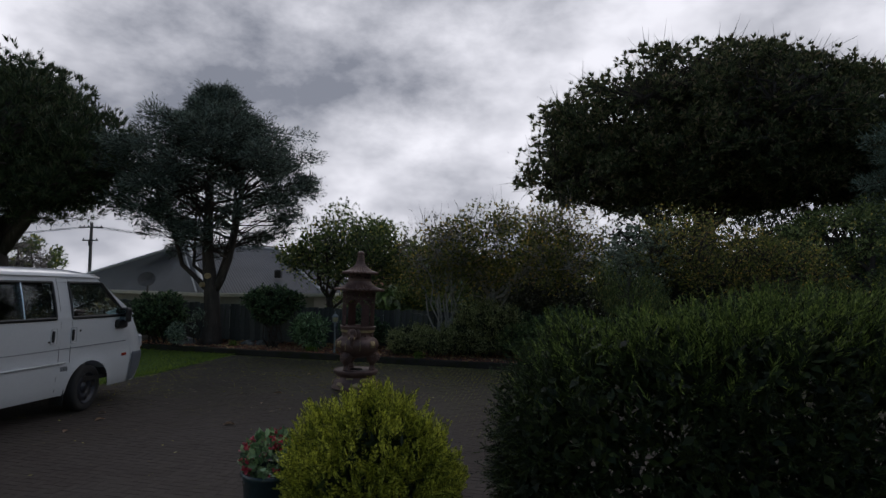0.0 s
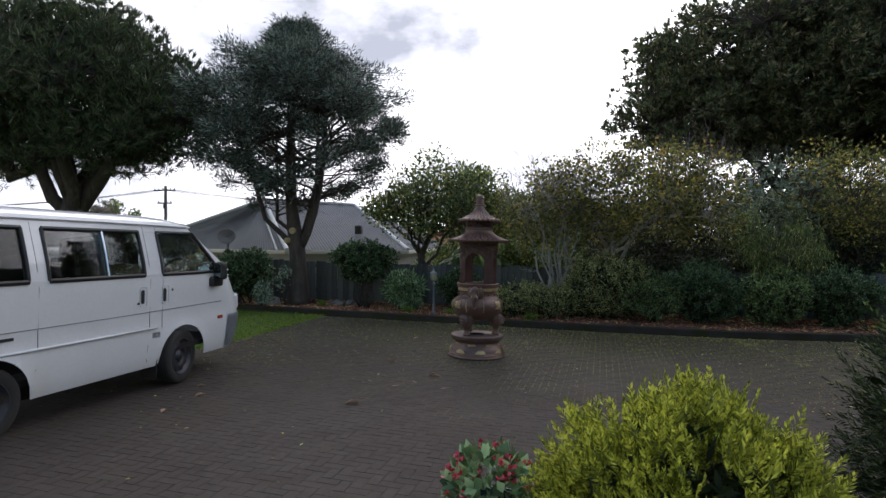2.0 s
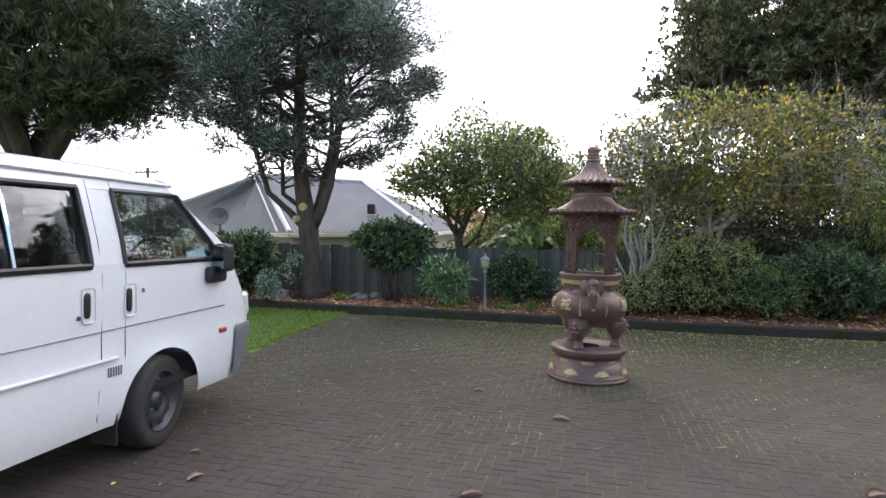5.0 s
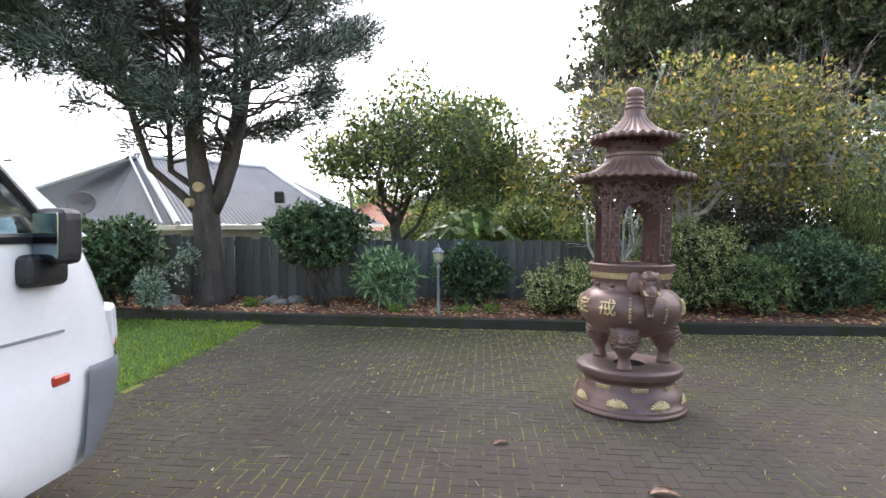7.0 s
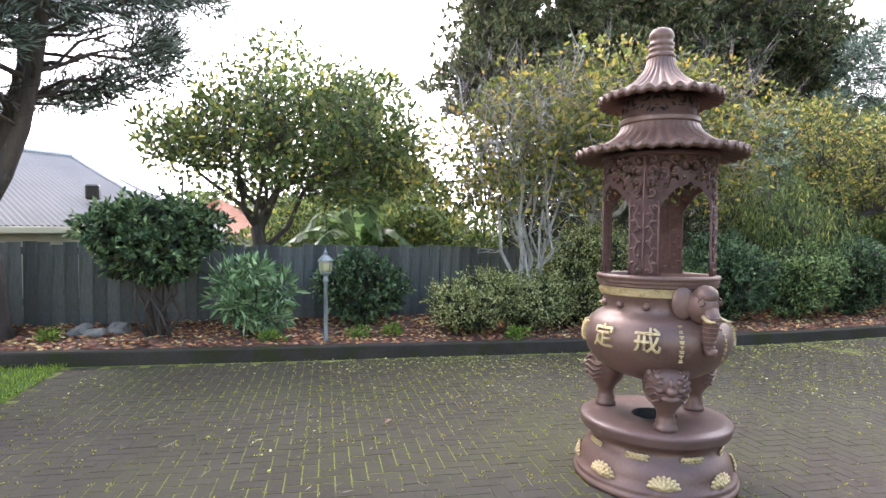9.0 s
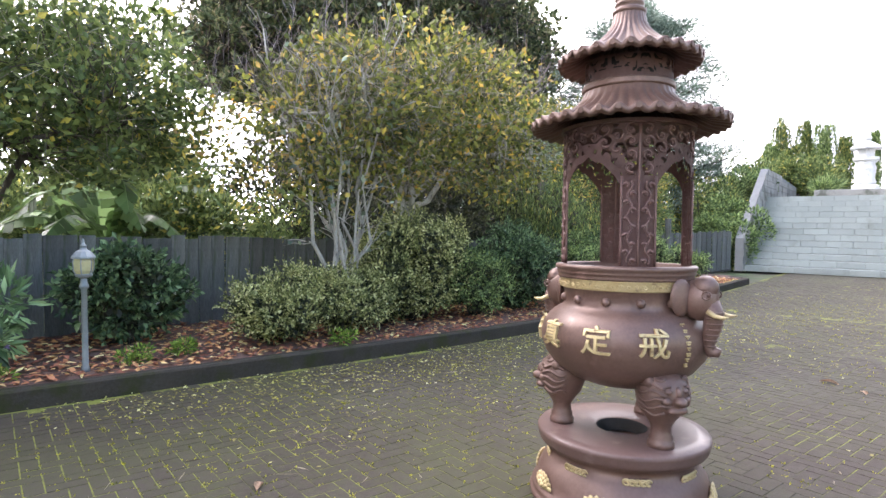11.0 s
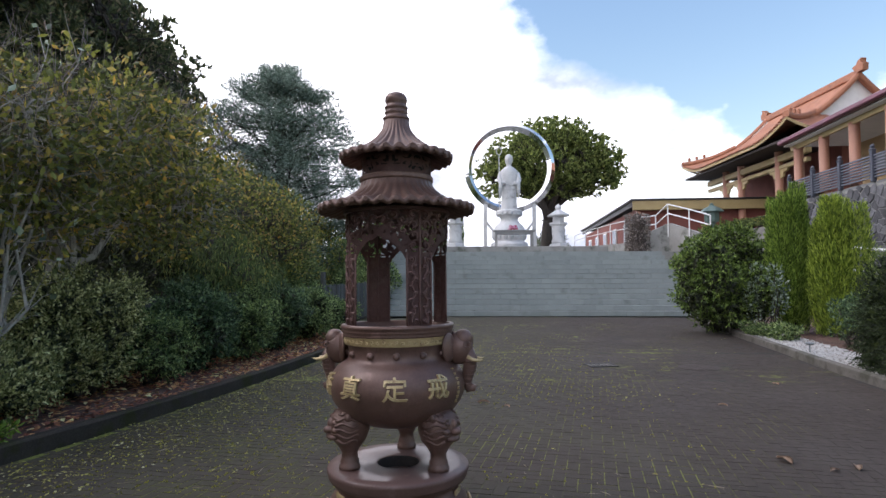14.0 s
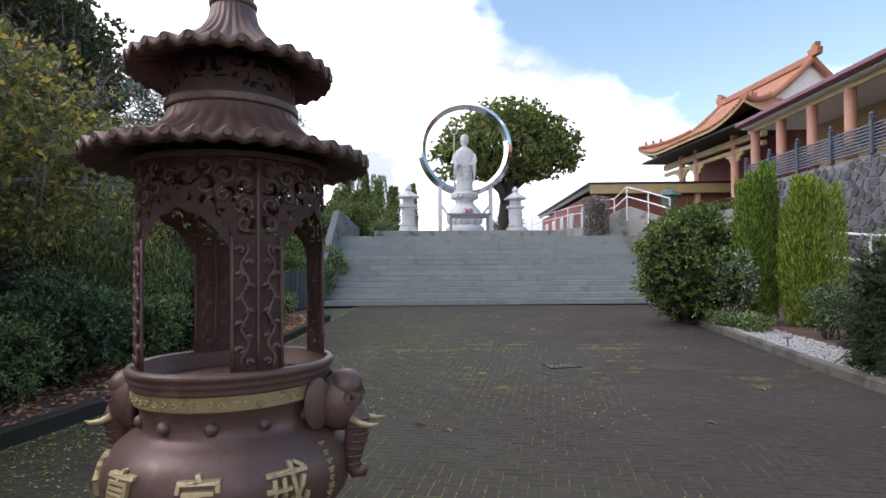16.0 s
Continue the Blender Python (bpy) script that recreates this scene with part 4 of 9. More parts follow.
def incense_burner():
    t = thing("incense_burner", (BX, BY, 0), "tall brown cast-iron pagoda incense burner with gold characters", "incense burner")
    t.scale = (1.022, 1.022, 1.022)
    base = part("base", lathe([(0.41, 0.0), (0.434, 0.004), (0.438, 0.022), (0.430, 0.034), (0.423, 0.038), (0.428, 0.052), (0.422, 0.064), (0.406, 0.076), (0.400, 0.11), (0.391, 0.14), (0.374, 0.168), (0.352, 0.192), (0.338, 0.213), (0.334, 0.228), (0.341, 0.242), (0.36, 0.262), (0.372, 0.275)], 96), BRONZE, t, soft=True)
    part("disc", lathe([(0.30, 0.262), (0.385, 0.268), (0.388, 0.276), (0.394, 0.281), (0.394, 0.291), (0.398, 0.296), (0.398, 0.308), (0.402, 0.313), (0.402, 0.328), (0.396, 0.336), (0.34, 0.340), (0.128, 0.340), (0.12, 0.336), (0.12, 0.25), (0.0, 0.25)], 96), WET_BRONZE, t, "broad disc with a wet sheen", soft=True)
    part("ash_hole", lathe([(0.119, 0.2505), (0.119, 0.337), (0.117, 0.337), (0.117, 0.2515), (0.0, 0.2512)], 48), NEAR_BLACK, t)
    for k in range(8):
        lot = bmesh.new()
        for ring_, (count, reach, size, lift) in enumerate(((9, 0.050, 1.22, 0.0), (7, 0.030, 1.15, 0.008), (3, 0.012, 1.0, 0.015))):
            for i in range(count):
                lean = (i / (count - 1) - 0.5) * (2.9 - 0.5 * ring_)
                m = on_bowl(k * 45 + 11, 0.401, 0.092) @ Matrix.Translation((math.sin(lean) * reach * 1.15, math.cos(lean) * reach * 0.80 - 0.008, 0.004 + lift)) @ Matrix.Rotation(-lean, 4, "Z")
                bmesh.ops.create_uvsphere(lot, u_segments=8, v_segments=6, radius=1.0, matrix=m @ Matrix.Diagonal((0.011 * size, 0.022 * size, 0.008, 1)))
        bmesh.ops.create_uvsphere(lot, u_segments=10, v_segments=6, radius=1.0, matrix=on_bowl(k * 45 + 11, 0.401, 0.074) @ Matrix.Diagonal((0.050, 0.016, 0.012, 1)))
        part("lotus", lot, GOLD, base, "gold lotus flower", soft=True)
    for k in range(8):
        scr = bmesh.new()
        a0 = k * 45 + 36
        pts = [on_bowl(a0 + (i - 9) * 0.95, 0.344, 0.206 + 0.010 * math.sin(i * 1.5)) @ Vector((0, 0, 0.005)) for i in range(19)]
        bm_tube([tuple(p) for p in pts], 0.0062, 6, scr)
        for i in (1, 5, 9, 13, 17):
            c = on_bowl(a0 + (i - 9) * 0.95, 0.345, 0.206)
            bm_tube([tuple(c @ Vector((0.014 * math.cos(q), 0.013 * math.sin(q), 0.006))) for q in np.linspace(0, 5.4, 9)], 0.0050, 5, scr)
        part("cloud_scroll", scr, GOLD, base, "gold cloud scroll", soft=True)
    # legs with lion masks
    for a in (240, 120, 0):
        b = lathe([(0.058, 0.338), (0.058, 0.362), (0.050, 0.368), (0.052, 0.385), (0.045, 0.40), (0.044, 0.43), (0.060, 0.46), (0.092, 0.50), (0.110, 0.55), (0.112, 0.59), (0.098, 0.64), (0.06, 0.67)], 24, at=(0.285, 0, 0))
        leg = part("leg", b, BRONZE, t, soft=True)
        leg.matrix_basis = pose(0, 0, 0, 0, 0, a)
        f = bmesh.new()
        def blob(x, y, z, sx, sy, sz):
            bmesh.ops.create_uvsphere(f, u_segments=10, v_segments=8, radius=1.0, matrix=Matrix.Translation((x, y, z)) @ Matrix.Diagonal((sx, sy, sz, 1)))
        blob(0.372, 0, 0.565, 0.03, 0.026, 0.022)
        blob(0.362, 0, 0.595, 0.022, 0.016, 0.03)
        blob(0.362, 0, 0.528, 0.026, 0.045, 0.02)
        for s in (-1, 1):
            blob(0.355, s * 0.036, 0.602, 0.016, 0.017, 0.014)
            blob(0.345, s * 0.045, 0.565, 0.03, 0.022, 0.02)
            blob(0.305, s * 0.078, 0.63, 0.022, 0.018, 0.026)
            bm_tube([(0.348, s * 0.012, 0.617), (0.358, s * 0.035, 0.626), (0.342, s * 0.06, 0.618), (0.32, s * 0.076, 0.60)], 0.008, 6, f)
            bm_tube([(0.37, s * 0.012, 0.545), (0.358, s * 0.045, 0.543), (0.335, s * 0.068, 0.555), (0.32, s * 0.075, 0.575)], 0.007, 6, f)
        for v in f.verts:
            v.co = Vector((0.285 + (v.co.x - 0.285) * 1.27, v.co.y * 1.12, 0.585 + (v.co.z - 0.585) * 1.06))
        leg_z, leg_r = [0.43, 0.46, 0.50, 0.55, 0.59, 0.64, 0.67], [0.044, 0.060, 0.092, 0.110, 0.112, 0.098, 0.06]
        for s in (-1, 1):
            for q in range(6):
                zz = 0.655 - q * 0.030
                curl = []
                for w in np.linspace(0.55, 1.75, 9):
                    zw = zz + 0.010 * math.sin(w * 6.0 + q)
                    rw = float(np.interp(zw, leg_z, leg_r)) + 0.002
                    curl.append((0.285 + rw * math.cos(w), s * rw * math.sin(w), zw))
                bm_tube(curl, [0.008 * (1.1 - 0.06 * i) for i in range(9)], 5, f)
        part("lion_mask", f, BRONZE, leg, "grinning lion face in relief", soft=True)
    bowl = part("bowl", lathe([(0.0, 0.545), (0.09, 0.548), (0.17, 0.562), (0.25, 0.592), (0.32, 0.64), (0.368, 0.70), (0.389, 0.76), (0.392, 0.80), (0.38, 0.845), (0.352, 0.885), (0.318, 0.912), (0.293, 0.925), (0.283, 0.94), (0.281, 0.965), (0.285, 1.0), (0.292, 1.012), (0.292, 1.016)], 96), BRONZE, t, soft=True)
    band = lathe([(0.288, 1.014), (0.303, 1.016), (0.305, 1.022), (0.303, 1.056), (0.306, 1.06), (0.288, 1.062)], 96)
    bmesh.ops.delete(band, geom=[f for f in band.faces if len(f.verts) > 4], context="FACES")
    part("gold_band", band, GOLD, bowl, "gold relief band", soft=True)
    part("band_relief", scroll_band(0.303, 1.037, 0.032, 0, 360, 56), GOLD, bowl, soft=True)
    part("rim", lathe([(0.288, 1.060), (0.312, 1.062), (0.316, 1.070), (0.312, 1.078), (0.318, 1.084), (0.322, 1.093), (0.318, 1.101), (0.326, 1.106), (0.328, 1.118), (0.322, 1.126), (0.308, 1.128), (0.300, 1.120), (0.296, 1.02), (0.0, 1.015)], 96), BRONZE, bowl, soft=True)
    part("ash_bed", lathe([(0.294, 1.03), (0.2, 1.045), (0.0, 1.05)], 48), surf("dark ash", (0.045, 0.04, 0.038), (0.10, 0.092, 0.085), 8, 60, 0.95), bowl, soft=True)
    for k in range(12):
        m = on_bowl(k * 30 + 9, 0.283, 0.965)
        st = bmesh.new()
        bmesh.ops.create_uvsphere(st, u_segments=14, v_segments=8, radius=1.0, matrix=m @ Matrix.Diagonal((0.021, 0.021, 0.02, 1)))
        part("stud", st, BRONZE, bowl, soft=True)
    # characters round the bowl
    for ch, ang in (("戒", 223), ("定", 188), ("真", 151), ("香", 114), ("慧", 325)):
        g = glyph(ch, 0.137, 0.008)
        for v in g.verts:
            a = ang + math.degrees(v.co.x / 0.392)
            zz = 0.80 + v.co.y * 0.95
            rr = float(np.interp(zz, [0.70, 0.76, 0.80, 0.845, 0.885], [0.368, 0.389, 0.392, 0.38, 0.352]))
            v.co = Vector(((rr + 0.006 + v.co.z) * math.cos(radians(a)), (rr + 0.006 + v.co.z) * math.sin(radians(a)), zz))
        part("character", g, GOLD, bowl, "raised gold character")
    for ang in (247, 287):
        bars = bmesh.new()
        for i in range(8):
            zz = 0.885 - i * 0.024
            rr = float(np.interp(zz, [0.64, 0.70, 0.76, 0.80, 0.845, 0.885], [0.32, 0.368, 0.389, 0.392, 0.38, 0.352]))
            m = on_bowl(ang, rr + 0.003, zz)
            bmesh.ops.create_cube(bars, size=1.0, matrix=m @ Matrix.Diagonal((0.022 - 0.006 * (i % 3 == 1), 0.006, 0.008, 1)))
            bmesh.ops.create_cube(bars, size=1.0, matrix=m @ Matrix.Translation((0, -0.009, 0)) @ Matrix.Diagonal((0.006 + 0.012 * (i % 2), 0.006, 0.008, 1)))
        part("small_writing", bars, GOLD, bowl, "small gold writing in a column")
    for ang in (266, 86):
        h = part("elephant_head", elephant_head(), BRONZE, bowl, "cast elephant head handle", soft=True)
        h.matrix_basis = Matrix.Translation((0.312 * math.cos(radians(ang)), 0.312 * math.sin(radians(ang)), 0.985)) @ Matrix.Rotation(radians(ang), 4, "Z") @ Matrix.Diagonal((0.95, 0.92, 0.98, 1))
        for s in (-1, 1):
            tk = part("tusk", bm_tube([(0.105, s * 0.045, -0.045), (0.14, s * 0.052, -0.062), (0.175, s * 0.055, -0.066), (0.20, s * 0.053, -0.06)], [0.013, 0.011, 0.008, 0.003], 8), GOLD, h, "pale gilt tusk", soft=True)
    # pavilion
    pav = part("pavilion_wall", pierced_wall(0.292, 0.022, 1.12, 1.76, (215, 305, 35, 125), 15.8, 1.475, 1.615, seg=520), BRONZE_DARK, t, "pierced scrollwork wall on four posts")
    for p in (215, 305, 35, 125):
        # two leafy vines beside a plain middle rib
        rel = bmesh.new()
        for sg in (-1, 1):
            vine = [on_bowl(p + sg * (7.6 + 2.1 * math.sin(q * 0.85)), 0.293, 1.135 + q * 0.0125) @ Vector((0, 0, 0.003)) for q in range(30)]
            bm_tube([tuple(w) for w in vine], 0.0058, 5, rel)
            for i in range(10):
                z0, side = 1.150 + i * 0.0365, (1 if i % 2 else -1)
                size = 1.0 + 0.2 * math.sin(i * 2.3)
                curl = [on_bowl(p + sg * (7.6 + side * 2.2) + side * sg * 2.3 * size * (1 - q / 10) * math.cos(q * 0.7), 0.293, z0 + 0.013 * size * (1 - q / 10) * math.sin(q * 0.7)) @ Vector((0, 0, 0.003)) for q in range(9)]
                bm_tube([tuple(w) for w in curl], [0.0074 * (1.15 - q * 0.06) for q in range(9)], 5, rel)
            bm_tube([tuple(on_bowl(p + sg * 14.2, 0.293, z) @ Vector((0, 0, 0.001))) for z in np.linspace(1.13, 1.52, 6)], 0.006, 5, rel)
        bm_tube([tuple(on_bowl(p, 0.293, z) @ Vector((0, 0, 0.001))) for z in np.linspace(1.13, 1.75, 8)], 0.0055, 6, rel)
        part("post_relief", rel, BRONZE_DARK, pav, "leafy scroll relief", soft=True)
    for p in (215, 305, 35, 125):
        rel = bmesh.new()
        for sg in (-1, 1):
            for i in range(4):
                for j in range(1, 6):
                    u, z0 = 0.009 + (i + 0.5) * SCROLL, 1.475 + (j + 0.5 - 0.5 * (i % 2)) * SCROLL
                    if z0 > 1.735 or z0 < (1.50, 1.615, 1.635, 1.66)[i]:
                        continue
                    hand = 1 if (i + j) % 2 else -1
                    curl = []
                    for q in range(11):
                        rho, th = 0.42 * SCROLL * (1.05 - q / 11), hand * (q * 0.62 - 1.3 * i - 2.1 * j)
                        curl.append(tuple(on_bowl(p + sg * math.degrees((u + rho * math.cos(th)) / 0.293), 0.293, z0 + rho * math.sin(th)) @ Vector((0, 0, 0.002))))
                    bm_tube(curl, [0.0060 * (1.1 - 0.05 * q) for q in range(11)], 5, rel)
        part("scroll_relief", rel, BRONZE_DARK, pav, "raised scrollwork above the arches", soft=True)
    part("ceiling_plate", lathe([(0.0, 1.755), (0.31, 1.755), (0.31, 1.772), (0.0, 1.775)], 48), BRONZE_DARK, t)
    low = part("lower_roof", fluted_roof(0.205, 1.955, 0.456, 1.765, 36, power=0.62), BRONZE, t, "flared ribbed roof", soft=True)
    disc = lathe([(0.015, -0.006), (0.015, 0.004), (0.012, 0.006), (0.010, 0.004), (0.0, 0.005)], 10)
    first = part("eave_tile", disc, BRONZE, low)
    first.matrix_basis = on_bowl(0, 0.452, 1.793)
    for roof_ob, count, rad_, zz in ((low, 36, 0.452, 1.793), (None, 28, 0.329, 2.098)):
        for k in range(count):
            if roof_ob is low and k == 0:
                continue
            o = new("eave_tile", first.data)
            EAVES.append((o, roof_ob))
            o.matrix_basis = on_bowl(k * 360 / count, rad_, zz)
    part("ring", lathe([(0.195, 1.945), (0.213, 1.948), (0.217, 1.957), (0.212, 1.965), (0.216, 1.972), (0.212, 1.98), (0.195, 1.982)], 64), BRONZE, t, soft=True)
    part("upper_wall", pierced_wall(0.203, 0.018, 1.97, 2.085, (0, 90, 180, 270), 30, 1.972, 1.974, seg=330, open_at=0.30), BRONZE_DARK, t, "pierced ring wall")
    # added black core, so that the wall's openings look dark inside
    part("upper_core", lathe([(0.0, 1.96), (0.178, 1.96), (0.178, 2.09), (0.0, 2.09)], 40), NEAR_BLACK, t)
    up = part("upper_roof", fluted_roof(0.072, 2.325, 0.332, 2.07, 28, power=0.60), BRONZE, t, "flared ribbed roof", soft=True)
    for o, roof_ob in EAVES:
        o.parent = roof_ob or up
    part("finial", lathe([(0.068, 2.315), (0.078, 2.325), (0.080, 2.337), (0.070, 2.347), (0.062, 2.352), (0.066, 2.36), (0.070, 2.369), (0.066, 2.378), (0.060, 2.383), (0.068, 2.392), (0.070, 2.404), (0.060, 2.415), (0.058, 2.420), (0.064, 2.432), (0.067, 2.448), (0.064, 2.465), (0.052, 2.482), (0.030, 2.493), (0.0, 2.497)], 40), BRONZE, t, soft=True)


incense_burner()


# ---- trees beyond and in the beds ----
tree("pine_tree", (-12.0, 14.6, 0), "large dark pine with thick forked trunks and dense crown", [(0, 0, 0, 0.46), (0.05, 0, 1.4, 0.40), (0.0, 0, 2.3, 0.34), (-0.15, 0.1, 2.9, 0.20), (-0.4, 0.2, 4.0, 0.15), (-0.5, 0.2, 5.6, 0.08)],
     [(0.0, 0, 5.3, 3.1, 2.9, 1.9), (-0.6, 0.4, 7.0, 2.3, 2.2, 0.95), (1.7, -0.5, 4.5, 1.5, 1.6, 0.95), (2.75, 0.4, 4.85, 0.95, 1.3, 1.05), (-3.0, 0, 4.9, 2.4, 2.2, 1.4)], PINE_GREEN, BARK, 11, clumps=640, per_clump=250, clump_r=0.62, leaf=(0.21, 0.026), up=0.8, out_w=0.9, flat=0.75, limb_r=0.10, fork=(0.36, 0.52), tufts=22, shell=0.2)
conifer("cypress_tree", (-6.3, 15.25, 0.12), "blue-green conifer with open lower branches and pruned trunk",
        [[(0, 0, -0.02, 0.34), (0.0, 0, 0.2, 0.26), (-0.02, 0, 0.9, 0.215), (-0.06, 0, 1.55, 0.205), (-0.12, 0, 1.9, 0.18), (-0.20, 0, 2.5, 0.15), (-0.22, 0, 3.4, 0.13), (-0.20, 0, 5.2, 0.085), (-0.20, 0, 7.0, 0.02)],
         [(-0.10, 0, 1.45, 0.10), (-0.42, -0.05, 1.80, 0.070), (-0.85, -0.1, 2.20, 0.060), (-1.08, -0.1, 2.95, 0.055), (-1.32, -0.1, 4.0, 0.040), (-1.35, 0, 5.4, 0.02)],
         [(0.0, 0, 1.45, 0.13), (0.24, -0.05, 1.85, 0.10), (0.42, -0.05, 2.35, 0.085), (0.55, 0, 3.1, 0.080), (0.68, 0.05, 4.2, 0.075), (0.62, 0, 6.0, 0.02)],
         [(0.05, 0.1, 1.7, 0.08), (0.15, 0.3, 2.3, 0.075), (0.30, 0.5, 3.2, 0.06), (0.35, 0.5, 5.4, 0.02)],
         [(-0.15, 0.05, 1.85, 0.06), (-0.62, 0.1, 2.18, 0.05), (-0.75, 0.4, 3.2, 0.04), (-0.8, 0.5, 4.6, 0.015)]],
        [(2.2, 1.1), (3.0, 2.3), (3.9, 2.9), (4.8, 2.2), (5.6, 1.35), (6.3, 0.7), (7.3, 0.1)], BLUE_GREEN, BARK, 12, branches=200, tuft_n=13, blades=44, tuft_r=0.21, leaf=(0.130, 0.023), z_low=2.3, bare_share=0.76, bare_top=0.38, rise=0.30, droop=0.12, flat=0.9,
        knots=((-0.10, -0.235, 1.90, 0.075, 0), (-0.26, -0.215, 1.66, 0.065, -25)))
tree("plum_tree", (-3.30, 16.5, -0.25), "small autumn tree with thinning olive leaves and forked trunk", [(0, 0, 0, 0.13), (0.02, 0, 1.2, 0.11), (-0.05, 0, 1.7, 0.10), (0.2, 0, 2.2, 0.06)],
     [(0.5, 0, 3.05, 1.75, 1.3, 1.0), (1.25, -0.3, 3.0, 1.2, 1.1, 0.95), (0.7, -0.2, 3.85, 1.0, 0.9, 0.45), (-0.65, 0, 2.85, 0.9, 0.8, 0.6)], OLIVE, BARK, 13, clumps=140, per_clump=120, clump_r=0.40, leaf=(0.105, 0.055), up=0.3, flat=0.9, limb_r=0.022, fork=(0.6, 0.98), shell=0.2, twig_w=0.007, bare=45, sag=0.1)
AUTUMN_CROWN = [(0.2, 0, 3.0, 2.2, 1.4, 1.05), (-1.5, -0.3, 2.7, 1.1, 1.0, 0.95), (1.7, -0.2, 3.0, 1.0, 1.0, 0.95), (-2.2, 0.2, 2.5, 0.75, 0.7, 0.75)]
AUTUMN_TREE = tree("autumn_tree", (1.6, 14.85, 0.0), "wide autumn tree with yellow-green leaves and bare twigs", [(0, 0, 0, 0.10), (-0.1, 0, 0.9, 0.09), (-0.35, -0.05, 1.6, 0.075), (-0.1, 0, 2.4, 0.05)],
     AUTUMN_CROWN, AUTUMN, BARK_PALE, 14, clumps=230, per_clump=85, clump_r=0.42, leaf=(0.095, 0.052), up=0.1, flat=0.9, limb_r=0.026, fork=(0.4, 0.98), shell=0.25, twig_w=0.008, bare=120, sag=0.12)


def bare_shoots(t, crown, n, seed):
    """Thin grey-mauve shoots that stand above a thinning crown, with a few last leaves on them."""
    rng = np.random.default_rng(seed)
    cr = np.array(crown)
    k = rng.integers(0, len(cr), n)
    d = unit(rng.normal(size=(n, 3)) * np.array([1, 1, 0.5]) + np.array([0, 0, 0.8]))
    foot = cr[k, :3] + d * cr[k, 3:] * rng.uniform(0.7, 1.0, (n, 1))
    way = unit(d * 0.5 + np.array([0, 0, 0.8]) + rng.normal(size=(n, 3)) * 0.35)
    ln = rng.uniform(0.3, 0.85, n)
    v, f = leaves(foot, way, ln, np.full(n, 0.009), rng)
    m = n * 3
    kk = rng.integers(0, n, m)
    fork_at = foot[kk] + way[kk] * (ln[kk] * rng.uniform(0.25, 0.8, m))[:, None]
    w2 = unit(way[kk] + rng.normal(size=(m, 3)) * 0.5)
    v2, f2 = leaves(fork_at, w2, ln[kk] * rng.uniform(0.3, 0.6, m), np.full(m, 0.007), rng)
    tagged(arr("shoot_work", np.concatenate([v, v2]), np.concatenate([f, f2 + len(v)]), MAUVE_TWIG, t, "grey-mauve leafless shoots"), kind="stuff")
    q = rng.integers(0, m, n // 2)
    v, f = leaves(fork_at[q], unit(rng.normal(size=(len(q), 3))), rng.uniform(0.07, 0.11, len(q)), rng.uniform(0.04, 0.06, len(q)), rng, 0.06)
    tagged(arr("last_leaves", v, f, LAST_LEAF, t, "last yellow leaves"), kind="stuff")


bare_shoots(AUTUMN_TREE, AUTUMN_CROWN, 330, 22)


def pale_shrub():
    """A fan of thin pale stems with a few round leaves."""
    rng = np.random.default_rng(15)
    t = thing("pale_shrub", (0.10, 14.52, 0.12), "multi-stemmed pale shrub with few round grey leaves", "shrub")
    lp, ld = [], []
    fine = bmesh.new()
    for k in range(12):
        a = k * 2.4 + rng.normal() * 0.3
        lean = rng.uniform(0.25, 1.05) if k else 0.1
        h = rng.uniform(2.6, 3.9)
        foot = np.array([0.08 * math.cos(a), 0.08 * math.sin(a), 0.0])
        top = np.array([lean * math.cos(a) * 1.25, lean * math.sin(a) * 0.6, h])
        pts = limb_path(foot, top, rng, 0.05, 7, 0.022)
        r = rng.uniform(0.019, 0.031)
        part("stem", bm_tube(pts, [r * (1 - 0.75 * i / 7) for i in range(8)], 7), BARK_PALE, t, soft=True)
        for i in range(2, 8):
            for _ in range(2):
                d = unit(np.array([math.cos(a), math.sin(a), 1.6]) + rng.normal(size=3) * 0.75)
                q = np.array(pts[i]) + d * rng.uniform(0.2, 0.55)
                bm_tube(limb_path(pts[i], q, rng, 0.05, 3, 0.03), [0.007, 0.006, 0.005, 0.003], 4, fine, caps=False)
                if rng.random() < 0.65:
                    lp.append(q), ld.append(unit(rng.normal(size=3)))
                    lp.append((q + np.array(pts[i])) / 2), ld.append(unit(rng.normal(size=3)))
    tagged(part("twig_work", fine, BARK_PALE, t, soft=True), kind="stuff")
    v, f = leaves(np.array(lp), np.array(ld), rng.uniform(0.07, 0.12, len(lp)), rng.uniform(0.05, 0.08, len(lp)), rng, 0.05)
    arr("foliage", v, f, GREYGREEN, t)


pale_shrub()
tree("macrocarpa_tree", (13.0, 28.5, -0.6), "huge dark spreading macrocarpa behind the fence", [(0, 0, 0, 0.8), (0.2, 0, 3.0, 0.65), (0, 0, 6.5, 0.45), (-0.5, 0, 11.0, 0.2)],
     [(0.6, 0, 10.2, 8.8, 6.5, 4.0), (-3, 0, 8.3, 6.2, 5, 2.2), (4, 0, 8.3, 6, 5, 2.2), (2.5, 0, 12.6, 4.5, 4.0, 1.5), (6.0, 0, 10.0, 5.0, 4.5, 3.6)], MAC_GREEN, BARK_DARK, 16, clumps=1150, per_clump=250, clump_r=1.0, leaf=(0.25, 0.085), up=0.5, flat=0.5, limb_r=0.16, fork=(0.2, 0.95), tufts=26, shell=0.3, twig_w=0.03, bare=60)
